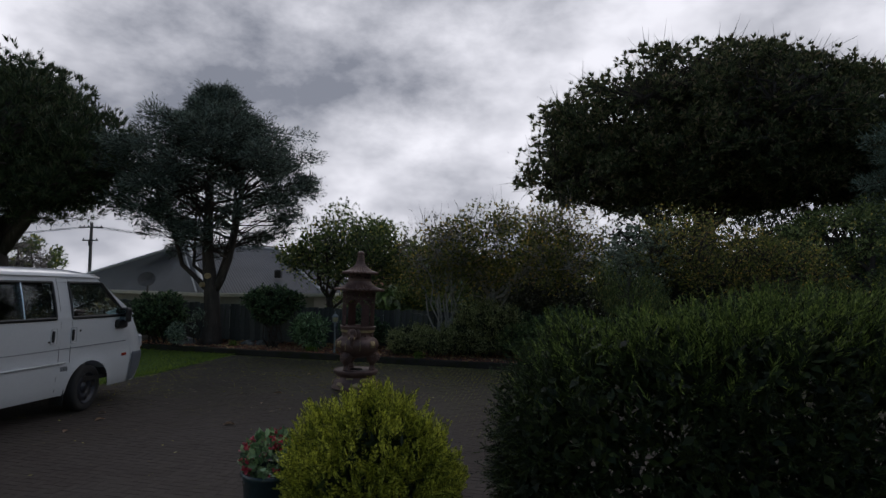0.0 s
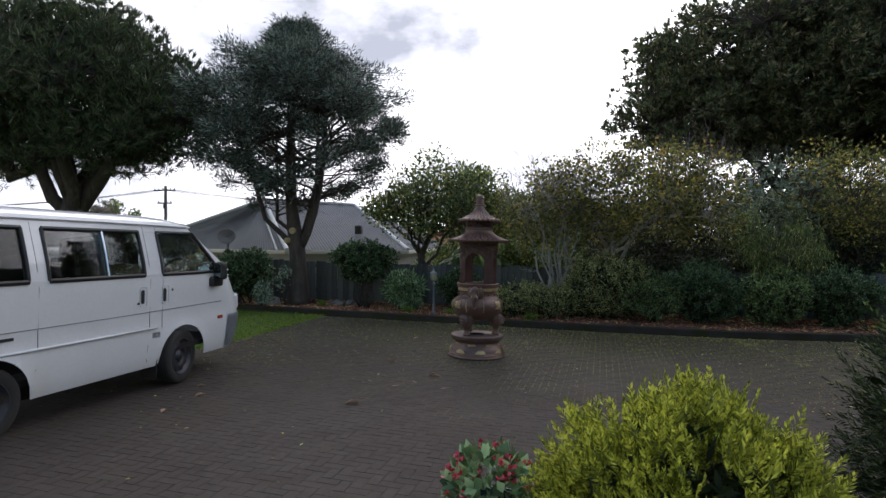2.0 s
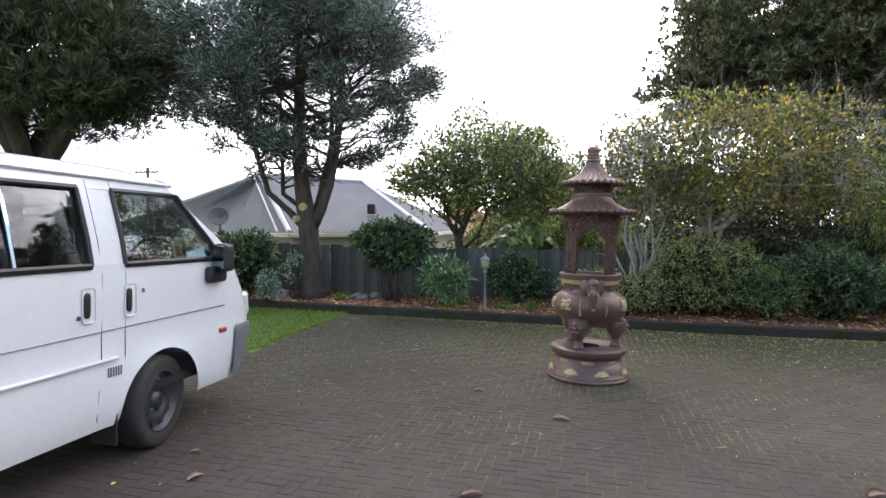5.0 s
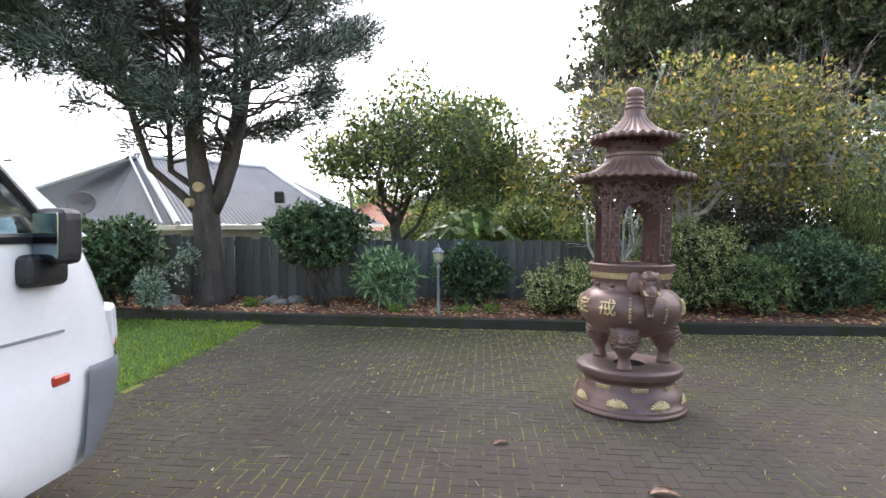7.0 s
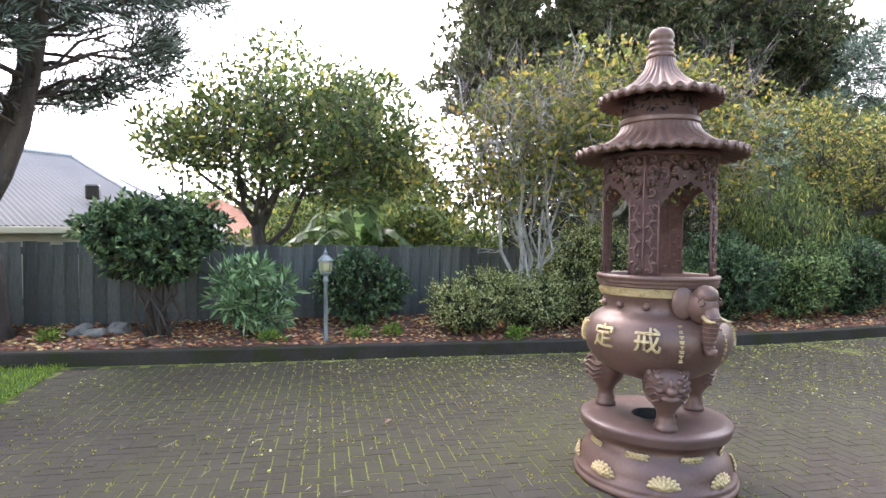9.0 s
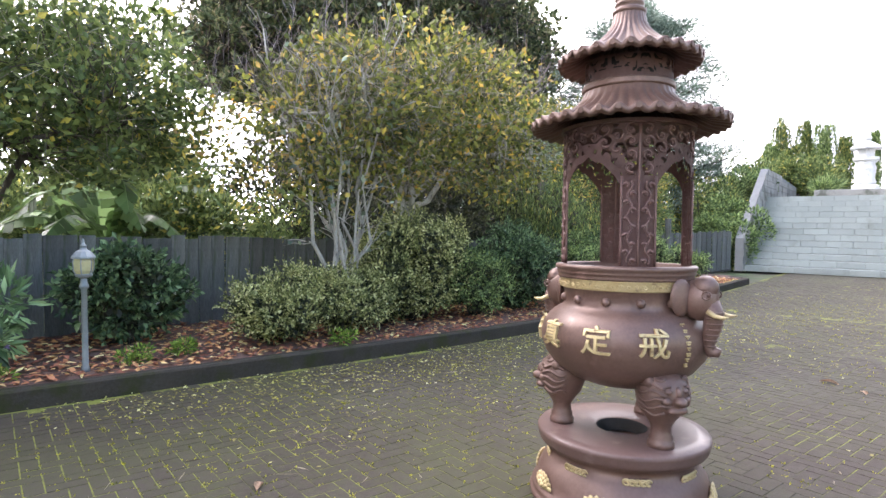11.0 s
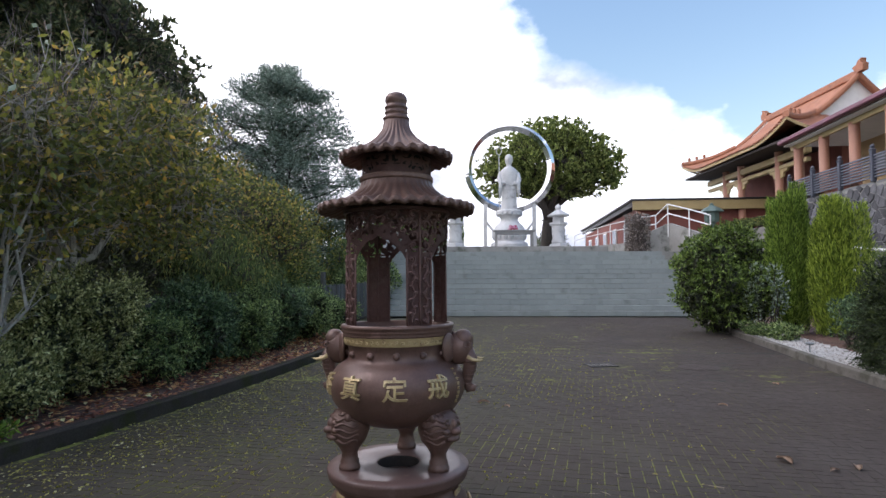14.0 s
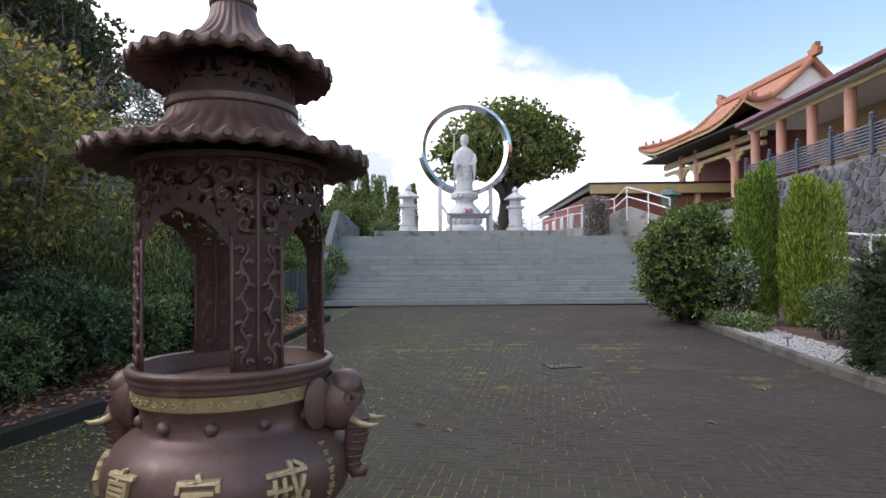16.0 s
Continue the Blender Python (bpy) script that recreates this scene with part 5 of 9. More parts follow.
tree("grey_shrub_tree", (5.75, 16.2, -0.05), "grey-green evergreen shrub tree over the fence", [(0, 0, 0, 0.10), (0, 0, 1.6, 0.08), (0.1, 0, 2.6, 0.05)],
     [(0, 0, 2.9, 1.3, 1.1, 1.1)], GREYGREEN, BARK_DARK, 17, clumps=80, per_clump=170, clump_r=0.36, leaf=(0.10, 0.03), up=0.3, flat=0.8, limb_r=0.04, tufts=8, shell=0.4)
tree("weeping_tree", (4.95, 14.9, 0.2), "small weeping tree with hanging olive branches", [(0, 0, 0, 0.07), (0, 0, 1.2, 0.06), (0.1, 0, 2.1, 0.04)],
     [(0, 0, 1.95, 0.95, 0.8, 0.55), (0.3, -0.2, 1.5, 0.9, 0.8, 0.5)], OLIVE, BARK_DARK, 18, clumps=60, per_clump=110, clump_r=0.32, leaf=(0.12, 0.016), up=-1.5, flat=1.3, limb_r=0.03, shell=0.4, sag=0.25)
tree("autumn_tree", (7.2, 15.9, -0.2), "olive autumn tree spilling over the fence", [(0, 0, 0, 0.12), (0.1, 0, 1.5, 0.10), (0.2, 0, 2.6, 0.06)],
     [(0.3, 0, 3.2, 2.0, 1.4, 1.3), (2.2, -0.3, 2.7, 1.6, 1.2, 1.1)], AUTUMN, BARK_DARK, 19, clumps=140, per_clump=90, clump_r=0.42, leaf=(0.09, 0.05), up=0.1, flat=0.9, limb_r=0.05, shell=0.25, twig_w=0.008, bare=30)
conifer("cedar_tree", (19.5, 19.5, -0.3), "tall blue-green cedar with feathery branches", [[(0, 0, 0, 0.28), (0, 0, 5, 0.18), (0.2, 0, 10.8, 0.03)], [(0.05, 0, 3.0, 0.12), (0.9, 0.2, 5.5, 0.09), (1.2, 0.2, 9.2, 0.02)]],
        [(1.5, 3.6), (3.5, 4.3), (6.0, 4.0), (8.0, 3.0), (9.6, 1.8), (10.8, 0.5)], CEDAR_GREEN, BARK_DARK, 20, branches=160, tuft_n=13, blades=34, tuft_r=0.36, leaf=(0.20, 0.030), z_low=1.5, bare_share=0.12, rise=0.30, droop=0.22, flat=0.8)
tree("terrace_tree", (34.0, 3.9, 2.3), "broad dark green tree behind the statue", [(0, 0, 0, 0.42), (0.1, -0.1, 2.2, 0.34), (0.0, -0.3, 4.0, 0.26), (0, -0.5, 6.5, 0.12)],
     [(0, -0.6, 6.7, 3.2, 4.2, 2.3), (0, -2.8, 6.2, 2.2, 2.4, 1.5), (0, 2.2, 6.0, 2.0, 2.2, 1.7), (0, -0.5, 8.3, 2.4, 2.6, 1.2)], TREE_GREEN, BARK_DARK, 21, clumps=420, per_clump=250, clump_r=0.95, leaf=(0.22, 0.085), up=0.5, flat=0.6, limb_r=0.13, fork=(0.3, 0.95), tufts=14, shell=0.45)


# ---- steps ----
ST_X, ST_Y0, ST_Y1, RISE, GO, N_ST = 14.05, 1.9, 12.45, 0.176, 0.30, 13
ST_TOP = RISE * N_ST


def steps():
    t = thing("stairs", (ST_X, 0, 0), "wide grey block stairs up to the statue terrace", "stairs")
    tagged(t, kind="structure")
    for k in range(N_ST):
        y0, y1 = ST_Y0, ST_Y1
        b = bm_box(GO + 0.25, y1 - y0, RISE * 0.6, (k * GO + (GO + 0.25) / 2 + 0.012, (y0 + y1) / 2, RISE * (k + 0.42)))
        part("step_core", b, STONE_MORTAR, t)
        n = 17
        w = (y1 - y0) / n
        for j in range(-1, n):
            a = max(y0, y0 + (j + (0.5 if k % 2 else 0.0)) * w)
            c = min(y1, y0 + (j + 1 + (0.5 if k % 2 else 0.0)) * w)
            if c - a < 0.05:
                continue
            bb = bm_box(GO + 0.015, c - a - 0.008, RISE - 0.011, (k * GO + (GO + 0.015) / 2, (a + c) / 2, RISE * (k + 0.5) + 0.0055), 0.006)
            part("block", bb, STEP_GREY, t)


steps()
TERR = ST_TOP
tagged(part("terrace_floor", bm_box(34, 17.65, TERR + 0.1, (ST_X + N_ST * GO + 17.0, 3.825, TERR / 2 - 0.054)), CONCRETE), "pale concrete terrace behind the stairs", "terrace", kind="structure")
tagged(part("terrace_plinth", bm_box(9.5, 8.2, 0.36, (ST_X + N_ST * GO + 7.5, 7.3, TERR + 0.18), 0.02), CONCRETE), "low concrete plinth under the statue", "plinth", kind="structure")


tagged(part("terrace_bank", bm_box(22, 9.0, TERR + 0.1, (ST_X + N_ST * GO + 18.5, 17.2, TERR / 2 - 0.07)), SOIL), "earth bank planted beside the terrace", "bank", kind="structure")


def cheek_wall():
    """The block wall that rises beside the stairs."""
    x0, x1, x2 = ST_X - 0.1, ST_X + N_ST * GO, ST_X + N_ST * GO + 7.5
    t = thing("wall_stair_side", (0, 0, 0), "pale concrete block wall sloping beside the stairs", "wall")
    tagged(t, kind="structure")
    out = [(x0, 0.0), (x2, 0.0), (x2, TERR + 0.75), (x1 - 0.2, TERR + 0.95), (x0, 0.95)]
    part("core", bm_prism(out, 0.22, (0, ST_Y1 + 0.015, 0)), STONE_MORTAR, t)
    row, z = 0, 0.02
    while z < TERR + 0.9:
        x = x0 + (0.2 if row % 2 else 0.0)
        while x < x2 - 0.4:
            top = np.interp(x + 0.2, [x0, x1 - 0.2, x2], [0.95, TERR + 0.95, TERR + 0.75])
            if z + 0.19 < top + 0.06:
                part("block", bm_box(0.39, 0.02, 0.19, (x + 0.2, ST_Y1 + 0.007, z + 0.1), 0.006), CONCRETE, t)
            x += 0.4
        z, row = z + 0.2, row + 1


cheek_wall()


def ramp_wall():
    t = thing("wall_ramp", (0, 0, 0), "smooth grey concrete ramp wall beside the stairs", "wall")
    tagged(t, kind="structure")
    a = [(20.0, 0.8), (40.0, 0.4)]
    b = bmesh.new()
    # the near end falls towards the stairs, the rest runs level
    def slab(p, q, zp, zq):
        d = Vector((q[0] - p[0], q[1] - p[1], 0)).normalized()
        nrm = Vector((-d.y, d.x, 0)) * 0.2
        vs = []
        for pt, z in ((p, zp), (q, zq)):
            for o in (0, 1):
                for zz in (0.0, z):
                    vs.append(b.verts.new((pt[0] + nrm.x * o, pt[1] + nrm.y * o, zz)))
        for f in ((0, 1, 5, 4), (2, 6, 7, 3), (1, 3, 7, 5), (0, 2, 3, 1), (4, 5, 7, 6)):
            b.faces.new([vs[k] for k in f])
    slab((20.0, 0.75), (18.0, -0.1), 3.6, 2.9)
    slab((18.0, -0.1), (16.0, -1.6), 2.9, 2.2)
    slab((20.0, 2.6), (20.0, 0.75), 2.74, 3.6)
    slab((41.0, 2.9), (20.0, 2.6), 3.4, 2.74)
    bmesh.ops.recalc_face_normals(b, faces=b.faces)
    part("slab", b, CONCRETE, t)
    r = thing("handrail", (0, 0, 0), "white tubular handrail along the ramp", "handrail")
    posts = [((20.0, 0.78), 3.6), ((18.9, 0.32), 3.25), ((17.9, -0.1), 2.9), ((20.9, 1.0), 3.2), ((22.6, 1.2), 3.3), ((24.6, 1.3), 3.3), ((27.0, 1.4), 3.35), ((30.0, 1.35), 3.4), ((34.0, 1.2), 3.5), ((40.0, 0.7), 3.6)]
    for (x, y), z in posts:
        part("post", bm_tube([(x, y, z - 0.6), (x, y, z + 0.82)], 0.028, 8), WHITE_PAINT, r)
    for dz in (0.42, 0.82):
        part("rail", bm_tube([(x, y, z + dz) for (x, y), z in [posts[2], posts[1], posts[0]]], 0.028, 8), WHITE_PAINT, r)
        part("rail", bm_tube([(x, y, z + dz) for (x, y), z in [posts[0]] + posts[3:]], 0.028, 8), WHITE_PAINT, r)


ramp_wall()


# ---- terrace: statue, ring, lanterns, table ----
SX, SY = 25.0, 7.18
PL = TERR + 0.36


def statue():
    """The standing robed stone figure on its lotus, one plain mesh."""
    b = bmesh.new()
    z = PL
    lathe([(1.05, 0), (1.10, 0.06), (1.10, 0.32), (1.0, 0.42), (0.86, 0.46), (0.92, 0.62), (1.0, 0.85), (0.98, 1.05), (0.80, 1.28), (0.62, 1.42), (0.50, 1.55), (0.52, 1.68), (0.66, 1.82), (0.78, 1.96), (0.80, 2.04), (0.70, 2.10), (0.0, 2.10)], 48, b)
    def oval(prof):
        rings = []
        for w, d, zz, yo in prof:
            rings.append([b.verts.new((d * math.cos(a) + yo, w * math.sin(a), zz)) for a in np.linspace(0, 2 * math.pi, 33)[:-1]])
        for r0, r1 in zip(rings, rings[1:]):
            for k in range(32):
                b.faces.new((r0[k], r0[(k + 1) % 32], r1[(k + 1) % 32], r1[k]))
        b.faces.new(rings[-1])
    oval([(0.46, 0.36, 2.10, 0), (0.50, 0.38, 2.18, 0), (0.46, 0.34, 2.5, 0), (0.44, 0.33, 3.0, 0), (0.48, 0.34, 3.4, 0), (0.55, 0.34, 3.75, 0), (0.57, 0.34, 4.0, 0), (0.50, 0.31, 4.2, 0), (0.32, 0.24, 4.34, 0), (0.16, 0.16, 4.42, 0), (0.14, 0.15, 4.5, -0.02), (0.19, 0.2, 4.58, -0.03), (0.235, 0.25, 4.72, -0.03), (0.235, 0.25, 4.86, -0.03), (0.19, 0.21, 4.98, -0.02), (0.10, 0.11, 5.05, 0.0), (0.03, 0.03, 5.07, 0)])
    for s in (-1, 1):
        bm_tube([(-0.02, s * 0.50, 4.05), (-0.10, s * 0.58, 3.7), (-0.28, s * 0.48, 3.45), (-0.38, s * 0.28, 3.5)], [0.14, 0.15, 0.12, 0.09], 10, b)
        bm_tube([(-0.28, s * 0.5, 3.5), (-0.25, s * 0.55, 3.1), (-0.2, s * 0.52, 2.7)], [0.13, 0.10, 0.03], 8, b)
    for k in range(5):
        zz = 3.5 - k * 0.22
        bm_tube([(-0.36 + 0.01 * k, y, zz - 0.12 * math.cos(y * 3.6)) for y in np.linspace(-0.3, 0.3, 7)], 0.022, 5, b)
    for k in range(16):
        a = k * math.pi / 8
        bmesh.ops.create_uvsphere(b, u_segments=8, v_segments=6, radius=1.0, matrix=Matrix.Translation((0.70 * math.cos(a), 0.70 * math.sin(a), 1.9)) @ Matrix.Rotation(a, 4, "Z") @ Matrix.Diagonal((0.10, 0.15, 0.13, 1)))
        bmesh.ops.create_uvsphere(b, u_segments=8, v_segments=6, radius=1.0, matrix=Matrix.Translation((0.92 * math.cos(a), 0.92 * math.sin(a), 0.82)) @ Matrix.Rotation(a, 4, "Z") @ Matrix.Diagonal((0.12, 0.19, 0.30, 1)))
    bm_tube([(-0.42, 0.62, 2.15), (-0.42, 0.62, 5.0)], 0.025, 8, b)
    bm_tube([(-0.42, 0.62 + 0.16 * math.sin(a), 5.15 + 0.18 * math.cos(a)) for a in np.linspace(0, 6.28, 15)], 0.025, 6, b)
    ob = part("statue", b, GRANITE, soft=True)
    ob.matrix_basis = pose(SX, SY, z) @ Matrix.Diagonal((1, 0.88, 1, 1))
    tagged(ob, "white carved stone robed figure standing on a lotus", "statue")


statue()


def ring():
    t = thing("halo_ring", (SX + 1.0, SY - 0.12, PL), "large mirror-polished steel ring behind the statue", "sculpture")
    b = bmesh.new()
    seg, zc = 96, 4.52
    rows = []
    for k in range(seg):
        a = 2 * math.pi * k / seg
        wide = 0.30 + 0.10 * math.cos(a - 0.5 * math.pi)
        rows.append([b.verts.new((x, r * math.cos(a), zc + r * math.sin(a))) for r, x in ((2.46, 0.0), (2.24, wide), (2.05, 0.02), (2.22, -wide))])
    for k in range(seg):
        r0, r1 = rows[k], rows[(k + 1) % seg]
        for j in range(4):
            b.faces.new((r0[j], r0[(j + 1) % 4], r1[(j + 1) % 4], r1[j]))
    bmesh.ops.recalc_face_normals(b, faces=b.faces)
    part("ring", b, CHROME, t, soft=False)
    for s in (-1, 1):
        part("post", bm_box(0.22, 0.20, 2.55, (0.0, s * 1.32, 1.275), 0.02), GRANITE, t, "stone support post")
        part("brace", bm_tube([(0, s * 1.28, 1.6), (0, s * 0.9, 1.1)], 0.06, 8), GRANITE, t)


ring()


def stone_lantern(at):
    t = thing("stone_lantern", at, "pale stone lantern with tiered roof on carved pillar", "lantern", "lanterns beside the statue")
    part("base", lathe([(0.62, 0), (0.62, 0.18), (0.52, 0.2), (0.50, 0.34), (0.42, 0.38)], 6), GRANITE, t)
    part("pillar", lathe([(0.34, 0.36), (0.38, 0.48), (0.31, 0.62), (0.33, 0.85), (0.36, 1.05), (0.30, 1.2), (0.38, 1.3)], 24), GRANITE, t, soft=True)
    part("platform", lathe([(0.34, 1.26), (0.50, 1.36), (0.50, 1.46), (0.36, 1.48)], 6), GRANITE, t)
    part("light_box", lathe([(0.30, 1.46), (0.32, 1.5), (0.32, 1.78), (0.30, 1.8)], 6), GRANITE, t)
    part("roof", lathe([(0.30, 1.78), (0.60, 1.80), (0.62, 1.86), (0.45, 1.96), (0.28, 2.06), (0.16, 2.14), (0.1, 2.16)], 6), GRANITE, t)
    part("finial", lathe([(0.1, 2.14), (0.16, 2.2), (0.18, 2.28), (0.12, 2.36), (0.05, 2.42), (0.0, 2.48)], 16), GRANITE, t, soft=True)
    return t


lan = stone_lantern((24.6, 10.0, TERR + 0.36))
copy_thing(lan, pose(25.2, 4.58, TERR + 0.36))


def altar_table():
    t = thing("altar_table", (22.4, 7.2, PL), "grey altar table with a red flower dish", "table")
    grey = surf("grey weathered wood", (0.20, 0.20, 0.20), (0.32, 0.32, 0.31), 3, 40, 0.7)
    part("tabletop", bm_box(0.6, 2.0, 0.07, (0, 0, 0.82), 0.01), grey, t)
    part("apron", bm_box(0.5, 1.8, 0.12, (0, 0, 0.72), 0.01), grey, t)
    for x in (-0.24, 0.24):
        for y in (-0.85, 0.85):
            part("leg", bm_box(0.09, 0.09, 0.79, (x, y, 0.395), 0.01), grey, t)
    d = thing("offering_dish", (22.35, 7.25, PL + 0.855), "small dish of pink flowers", "dish")
    part("dish", lathe([(0.10, 0), (0.16, 0.05), (0.18, 0.06), (0.0, 0.04)], 20), RED_LENS, d)
    rng = np.random.default_rng(2)
    p = ball_points(120, rng) * np.array([0.22, 0.22, 0.1]) + np.array([0, 0, 0.12])
    v, f = leaves(p, unit(rng.normal(size=(120, 3))), np.full(120, 0.1), np.full(120, 0.08), rng)
    arr("flowers", v, f, leaf_mat("pink petals", [(0, (0.6, 0.10, 0.16)), (1, (0.7, 0.22, 0.3))]), d)


altar_table()


# ---- van: x forward, y to its left, z up; the right flank lies at y = 0 ----
def van():
    t = thing("van", (-4.881, 7.672, 0), "white panel van with side windows and grey bumper", "van", turn=82.1)
    t.scale = (1.03, 1.03, 1.0)
    W, L0, L1 = 1.62, -3.05, 1.02   # rear and front ends from the front axle
    def tumble(z):                  # how far the flank leans in, by height
        return float(np.interp(z, [0.25, 0.35, 0.62, 0.80, 0.95, 1.10, 1.25, 1.62, 1.74, 1.80], [0.05, 0.015, 0.0, 0.012, 0.005, 0.0, 0.02, 0.115, 0.16, 0.26]))
    def nose(z):                    # where the body ends in front, by height
        return float(np.interp(z, [0.25, 0.5, 0.80, 0.98, 1.12, 1.72, 1.80], [1.18, 1.27, 1.27, 1.20, 1.04, 0.30, 0.05]))
    zs = [0.27, 0.31, 0.40, 0.52, 0.62, 0.70, 0.76, 0.86, 0.98, 1.06, 1.12, 1.16]
    wheel_r, arch_r = 0.305, 0.375
    arches = [(0.0, wheel_r), (-2.25, wheel_r)]
    b = bmesh.new()
    N = 120
    xs0 = [L0 + (1.0 - L0) * k / N for k in range(N + 1)]
    def flank(side):
        grid = []
        for z in zs:
            row = []
            for k in range(N + 1):
                x = L0 + (nose(z) - 0.14 - L0) * k / N
                zz = z
                for ax, az in arches:
                    d = abs(x - ax)
                    if d < arch_r:
                        zz = max(zz, az + math.sqrt(arch_r ** 2 - d ** 2))
                y = tumble(zz)
                front = max(0.0, (x - (nose(zz) - 0.42)) / 0.28)
                y += 0.06 * min(1.6, front) ** 2
                flare = 0.0
                for ax, az in arches:
                    rr = math.hypot(x - ax, zz - az)
                    if zz > az - 0.1 and rr < arch_r + 0.10:
                        flare = max(flare, 0.018 * (1 - (rr - arch_r) / 0.10))
                y -= flare
                row.append(b.verts.new((x, (y if side < 0 else W - y), zz)))
            grid.append(row)
        for r0, r1 in zip(grid, grid[1:]):
            for k in range(N):
                vs = [r0[k], r0[k + 1], r1[k + 1], r1[k]]
                co = [v.co.z for v in vs]
                if abs(co[0] - co[3]) < 1e-5 and abs(co[1] - co[2]) < 1e-5:
                    continue
                b.faces.new(vs if side < 0 else list(reversed(vs)))
        return grid
    gr, gl = flank(-1), flank(1)
    # rear end and nose
    for k, flip in ((0, True),):
        for i in range(len(zs) - 1):
            f = [gr[i][0], gl[i][0], gl[i + 1][0], gr[i + 1][0]]
            b.faces.new(list(reversed(f)) if flip else f)
    prev = None
    for i, z in enumerate(zs):
        a, c = gr[i][N].co.copy(), gl[i][N].co.copy()
        row = [gr[i][N]]
        for q in range(1, 12):
            s = q / 12
            y = a.y + (c.y - a.y) * s
            edge = min(s, 1 - s) * W
            x = a.x + (nose(max(z, a.z)) - a.x) * (1 - math.exp(-edge / 0.07))
            row.append(b.verts.new((x, y, a.z)))
        row.append(gl[i][N])
        if prev:
            for q in range(12):
                b.faces.new((prev[q], prev[q + 1], row[q + 1], row[q]))
        prev = row
    part("body", b, VAN_WHITE, t, soft=True)
    # window band: pillars and roof
    def zx(x, z, side):
        y = tumble(z)
        return (x, y if side < 0 else W - y, z)
    belt, head = 1.16, 1.64
    def frame_x(z):
        return nose(z) - 0.14
    def pillar_x(z):                # rear edge of the windscreen pillar
        return float(np.interp(z, [1.16, 1.64], [0.66, 0.25]))
    wins = [(-2.98, -1.90), (-1.71, -0.60), (-0.34, None)]
    for side in (-1, 1):
        g = bmesh.new()
        def quad(x0, x1, z0, z1, nz=3, nx=4):
            for i in range(nz):
                for j in range(nx):
                    za, zb = z0 + (z1 - z0) * i / nz, z0 + (z1 - z0) * (i + 1) / nz
                    e0 = lambda z: x0(z) if callable(x0) else x0
                    e1 = lambda z: x1(z) if callable(x1) else x1
                    p = [(e0(za) + (e1(za) - e0(za)) * j / nx, za), (e0(za) + (e1(za) - e0(za)) * (j + 1) / nx, za), (e0(zb) + (e1(zb) - e0(zb)) * (j + 1) / nx, zb), (e0(zb) + (e1(zb) - e0(zb)) * j / nx, zb)]
                    vs = [g.verts.new(zx(x, z, side)) for x, z in p]
                    g.faces.new(vs if side < 0 else list(reversed(vs)))
        quad(L0, -2.98, belt, head)
        quad(-1.90, -1.71, belt, head)
        quad(-0.60, -0.34, belt, head)
        quad(pillar_x, frame_x, belt, head)
        quad(L0, frame_x, head, 1.70)
        bmesh.ops.remove_doubles(g, verts=g.verts, dist=0.0005)
        bmesh.ops.recalc_face_normals(g, faces=g.faces)
        sol = bmesh.ops.solidify(g, geom=g.faces[:], thickness=0.03)
        part("pillar_frame", g, VAN_WHITE, t, soft=False)
        for x0, x1 in wins:
            pane = bmesh.new()
            e1 = pillar_x if x1 is None else (lambda z: x1)
            rows = []
            for i in range(5):
                z = belt + (head - belt) * i / 4
                yy = tumble(z) + 0.012
                rows.append([pane.verts.new((x, yy if side < 0 else W - yy, z)) for x in np.linspace(x0, e1(z), 5)])
            for r0, r1 in zip(rows, rows[1:]):
                for k in range(4):
                    pane.faces.new((r0[k], r0[k + 1], r1[k + 1], r1[k]))
            bmesh.ops.solidify(pane, geom=pane.faces[:], thickness=0.004)
            w = part("side_window", pane, CAR_GLASS if x1 is None else REAR_GLASS, t, "tinted side window")
            w.visible_shadow = False
            loop = [(x0, belt), (e1(belt), belt), (e1(head), head), (x0, head), (x0, belt)]
            seal = bmesh.new()
            for (xa, za), (xb, zb) in zip(loop, loop[1:]):
                bm_tube([(x, tumble(z) - 0.004 if side < 0 else W - tumble(z) + 0.004, z) for x, z in [(xa + (xb - xa) * s, za + (zb - za) * s) for s in (0, 0.33, 0.66, 1)]], 0.016, 6, seal)
            part("seal", seal, BLACK_TRIM, w)
            if x0 == -1.71:
                bar = bm_tube([(-1.07, (tumble(z) - 0.003) if side < 0 else W - tumble(z) + 0.003, z) for z in (belt, 1.4, head)], 0.013, 6)
                part("divider", bar, CHROME, w)
    roof = bmesh.new()
    rows = []
    for k in range(25):
        x = L0 + (frame_x(1.70) + 0.08 - L0) * k / 24
        row = []
        for j in range(17):
            s = j / 16
            y = tumble(1.70) + (W - 2 * tumble(1.70)) * s
            edge = min(s, 1 - s) * 2
            crown = 0.155 * (1 - (1 - min(1, edge * 2.4)) ** 2.4) + 0.02 * math.sin(s * math.pi)
            fall = 0.10 * max(0, (k - 20) / 4) ** 2
            row.append(roof.verts.new((x, y, 1.70 + crown - fall * min(1, edge * 3))))
        rows.append(row)
    for r0, r1 in zip(rows, rows[1:]):
        for j in range(16):
            roof.faces.new((r0[j], r0[j + 1], r1[j + 1], r1[j]))
    bmesh.ops.recalc_face_normals(roof, faces=roof.faces)
    bmesh.ops.solidify(roof, geom=roof.faces[:], thickness=0.02)
    part("roof", roof, VAN_WHITE, t, soft=True)
    part("drip_rail", bm_tube([(L0, tumble(1.7) - 0.012, 1.705), (-1.0, tumble(1.7) - 0.012, 1.71), (frame_x(1.7), tumble(1.7) - 0.012, 1.70)], 0.012, 6), VAN_WHITE, t)
    # windscreen, rear window, inside
    ws = bmesh.new()
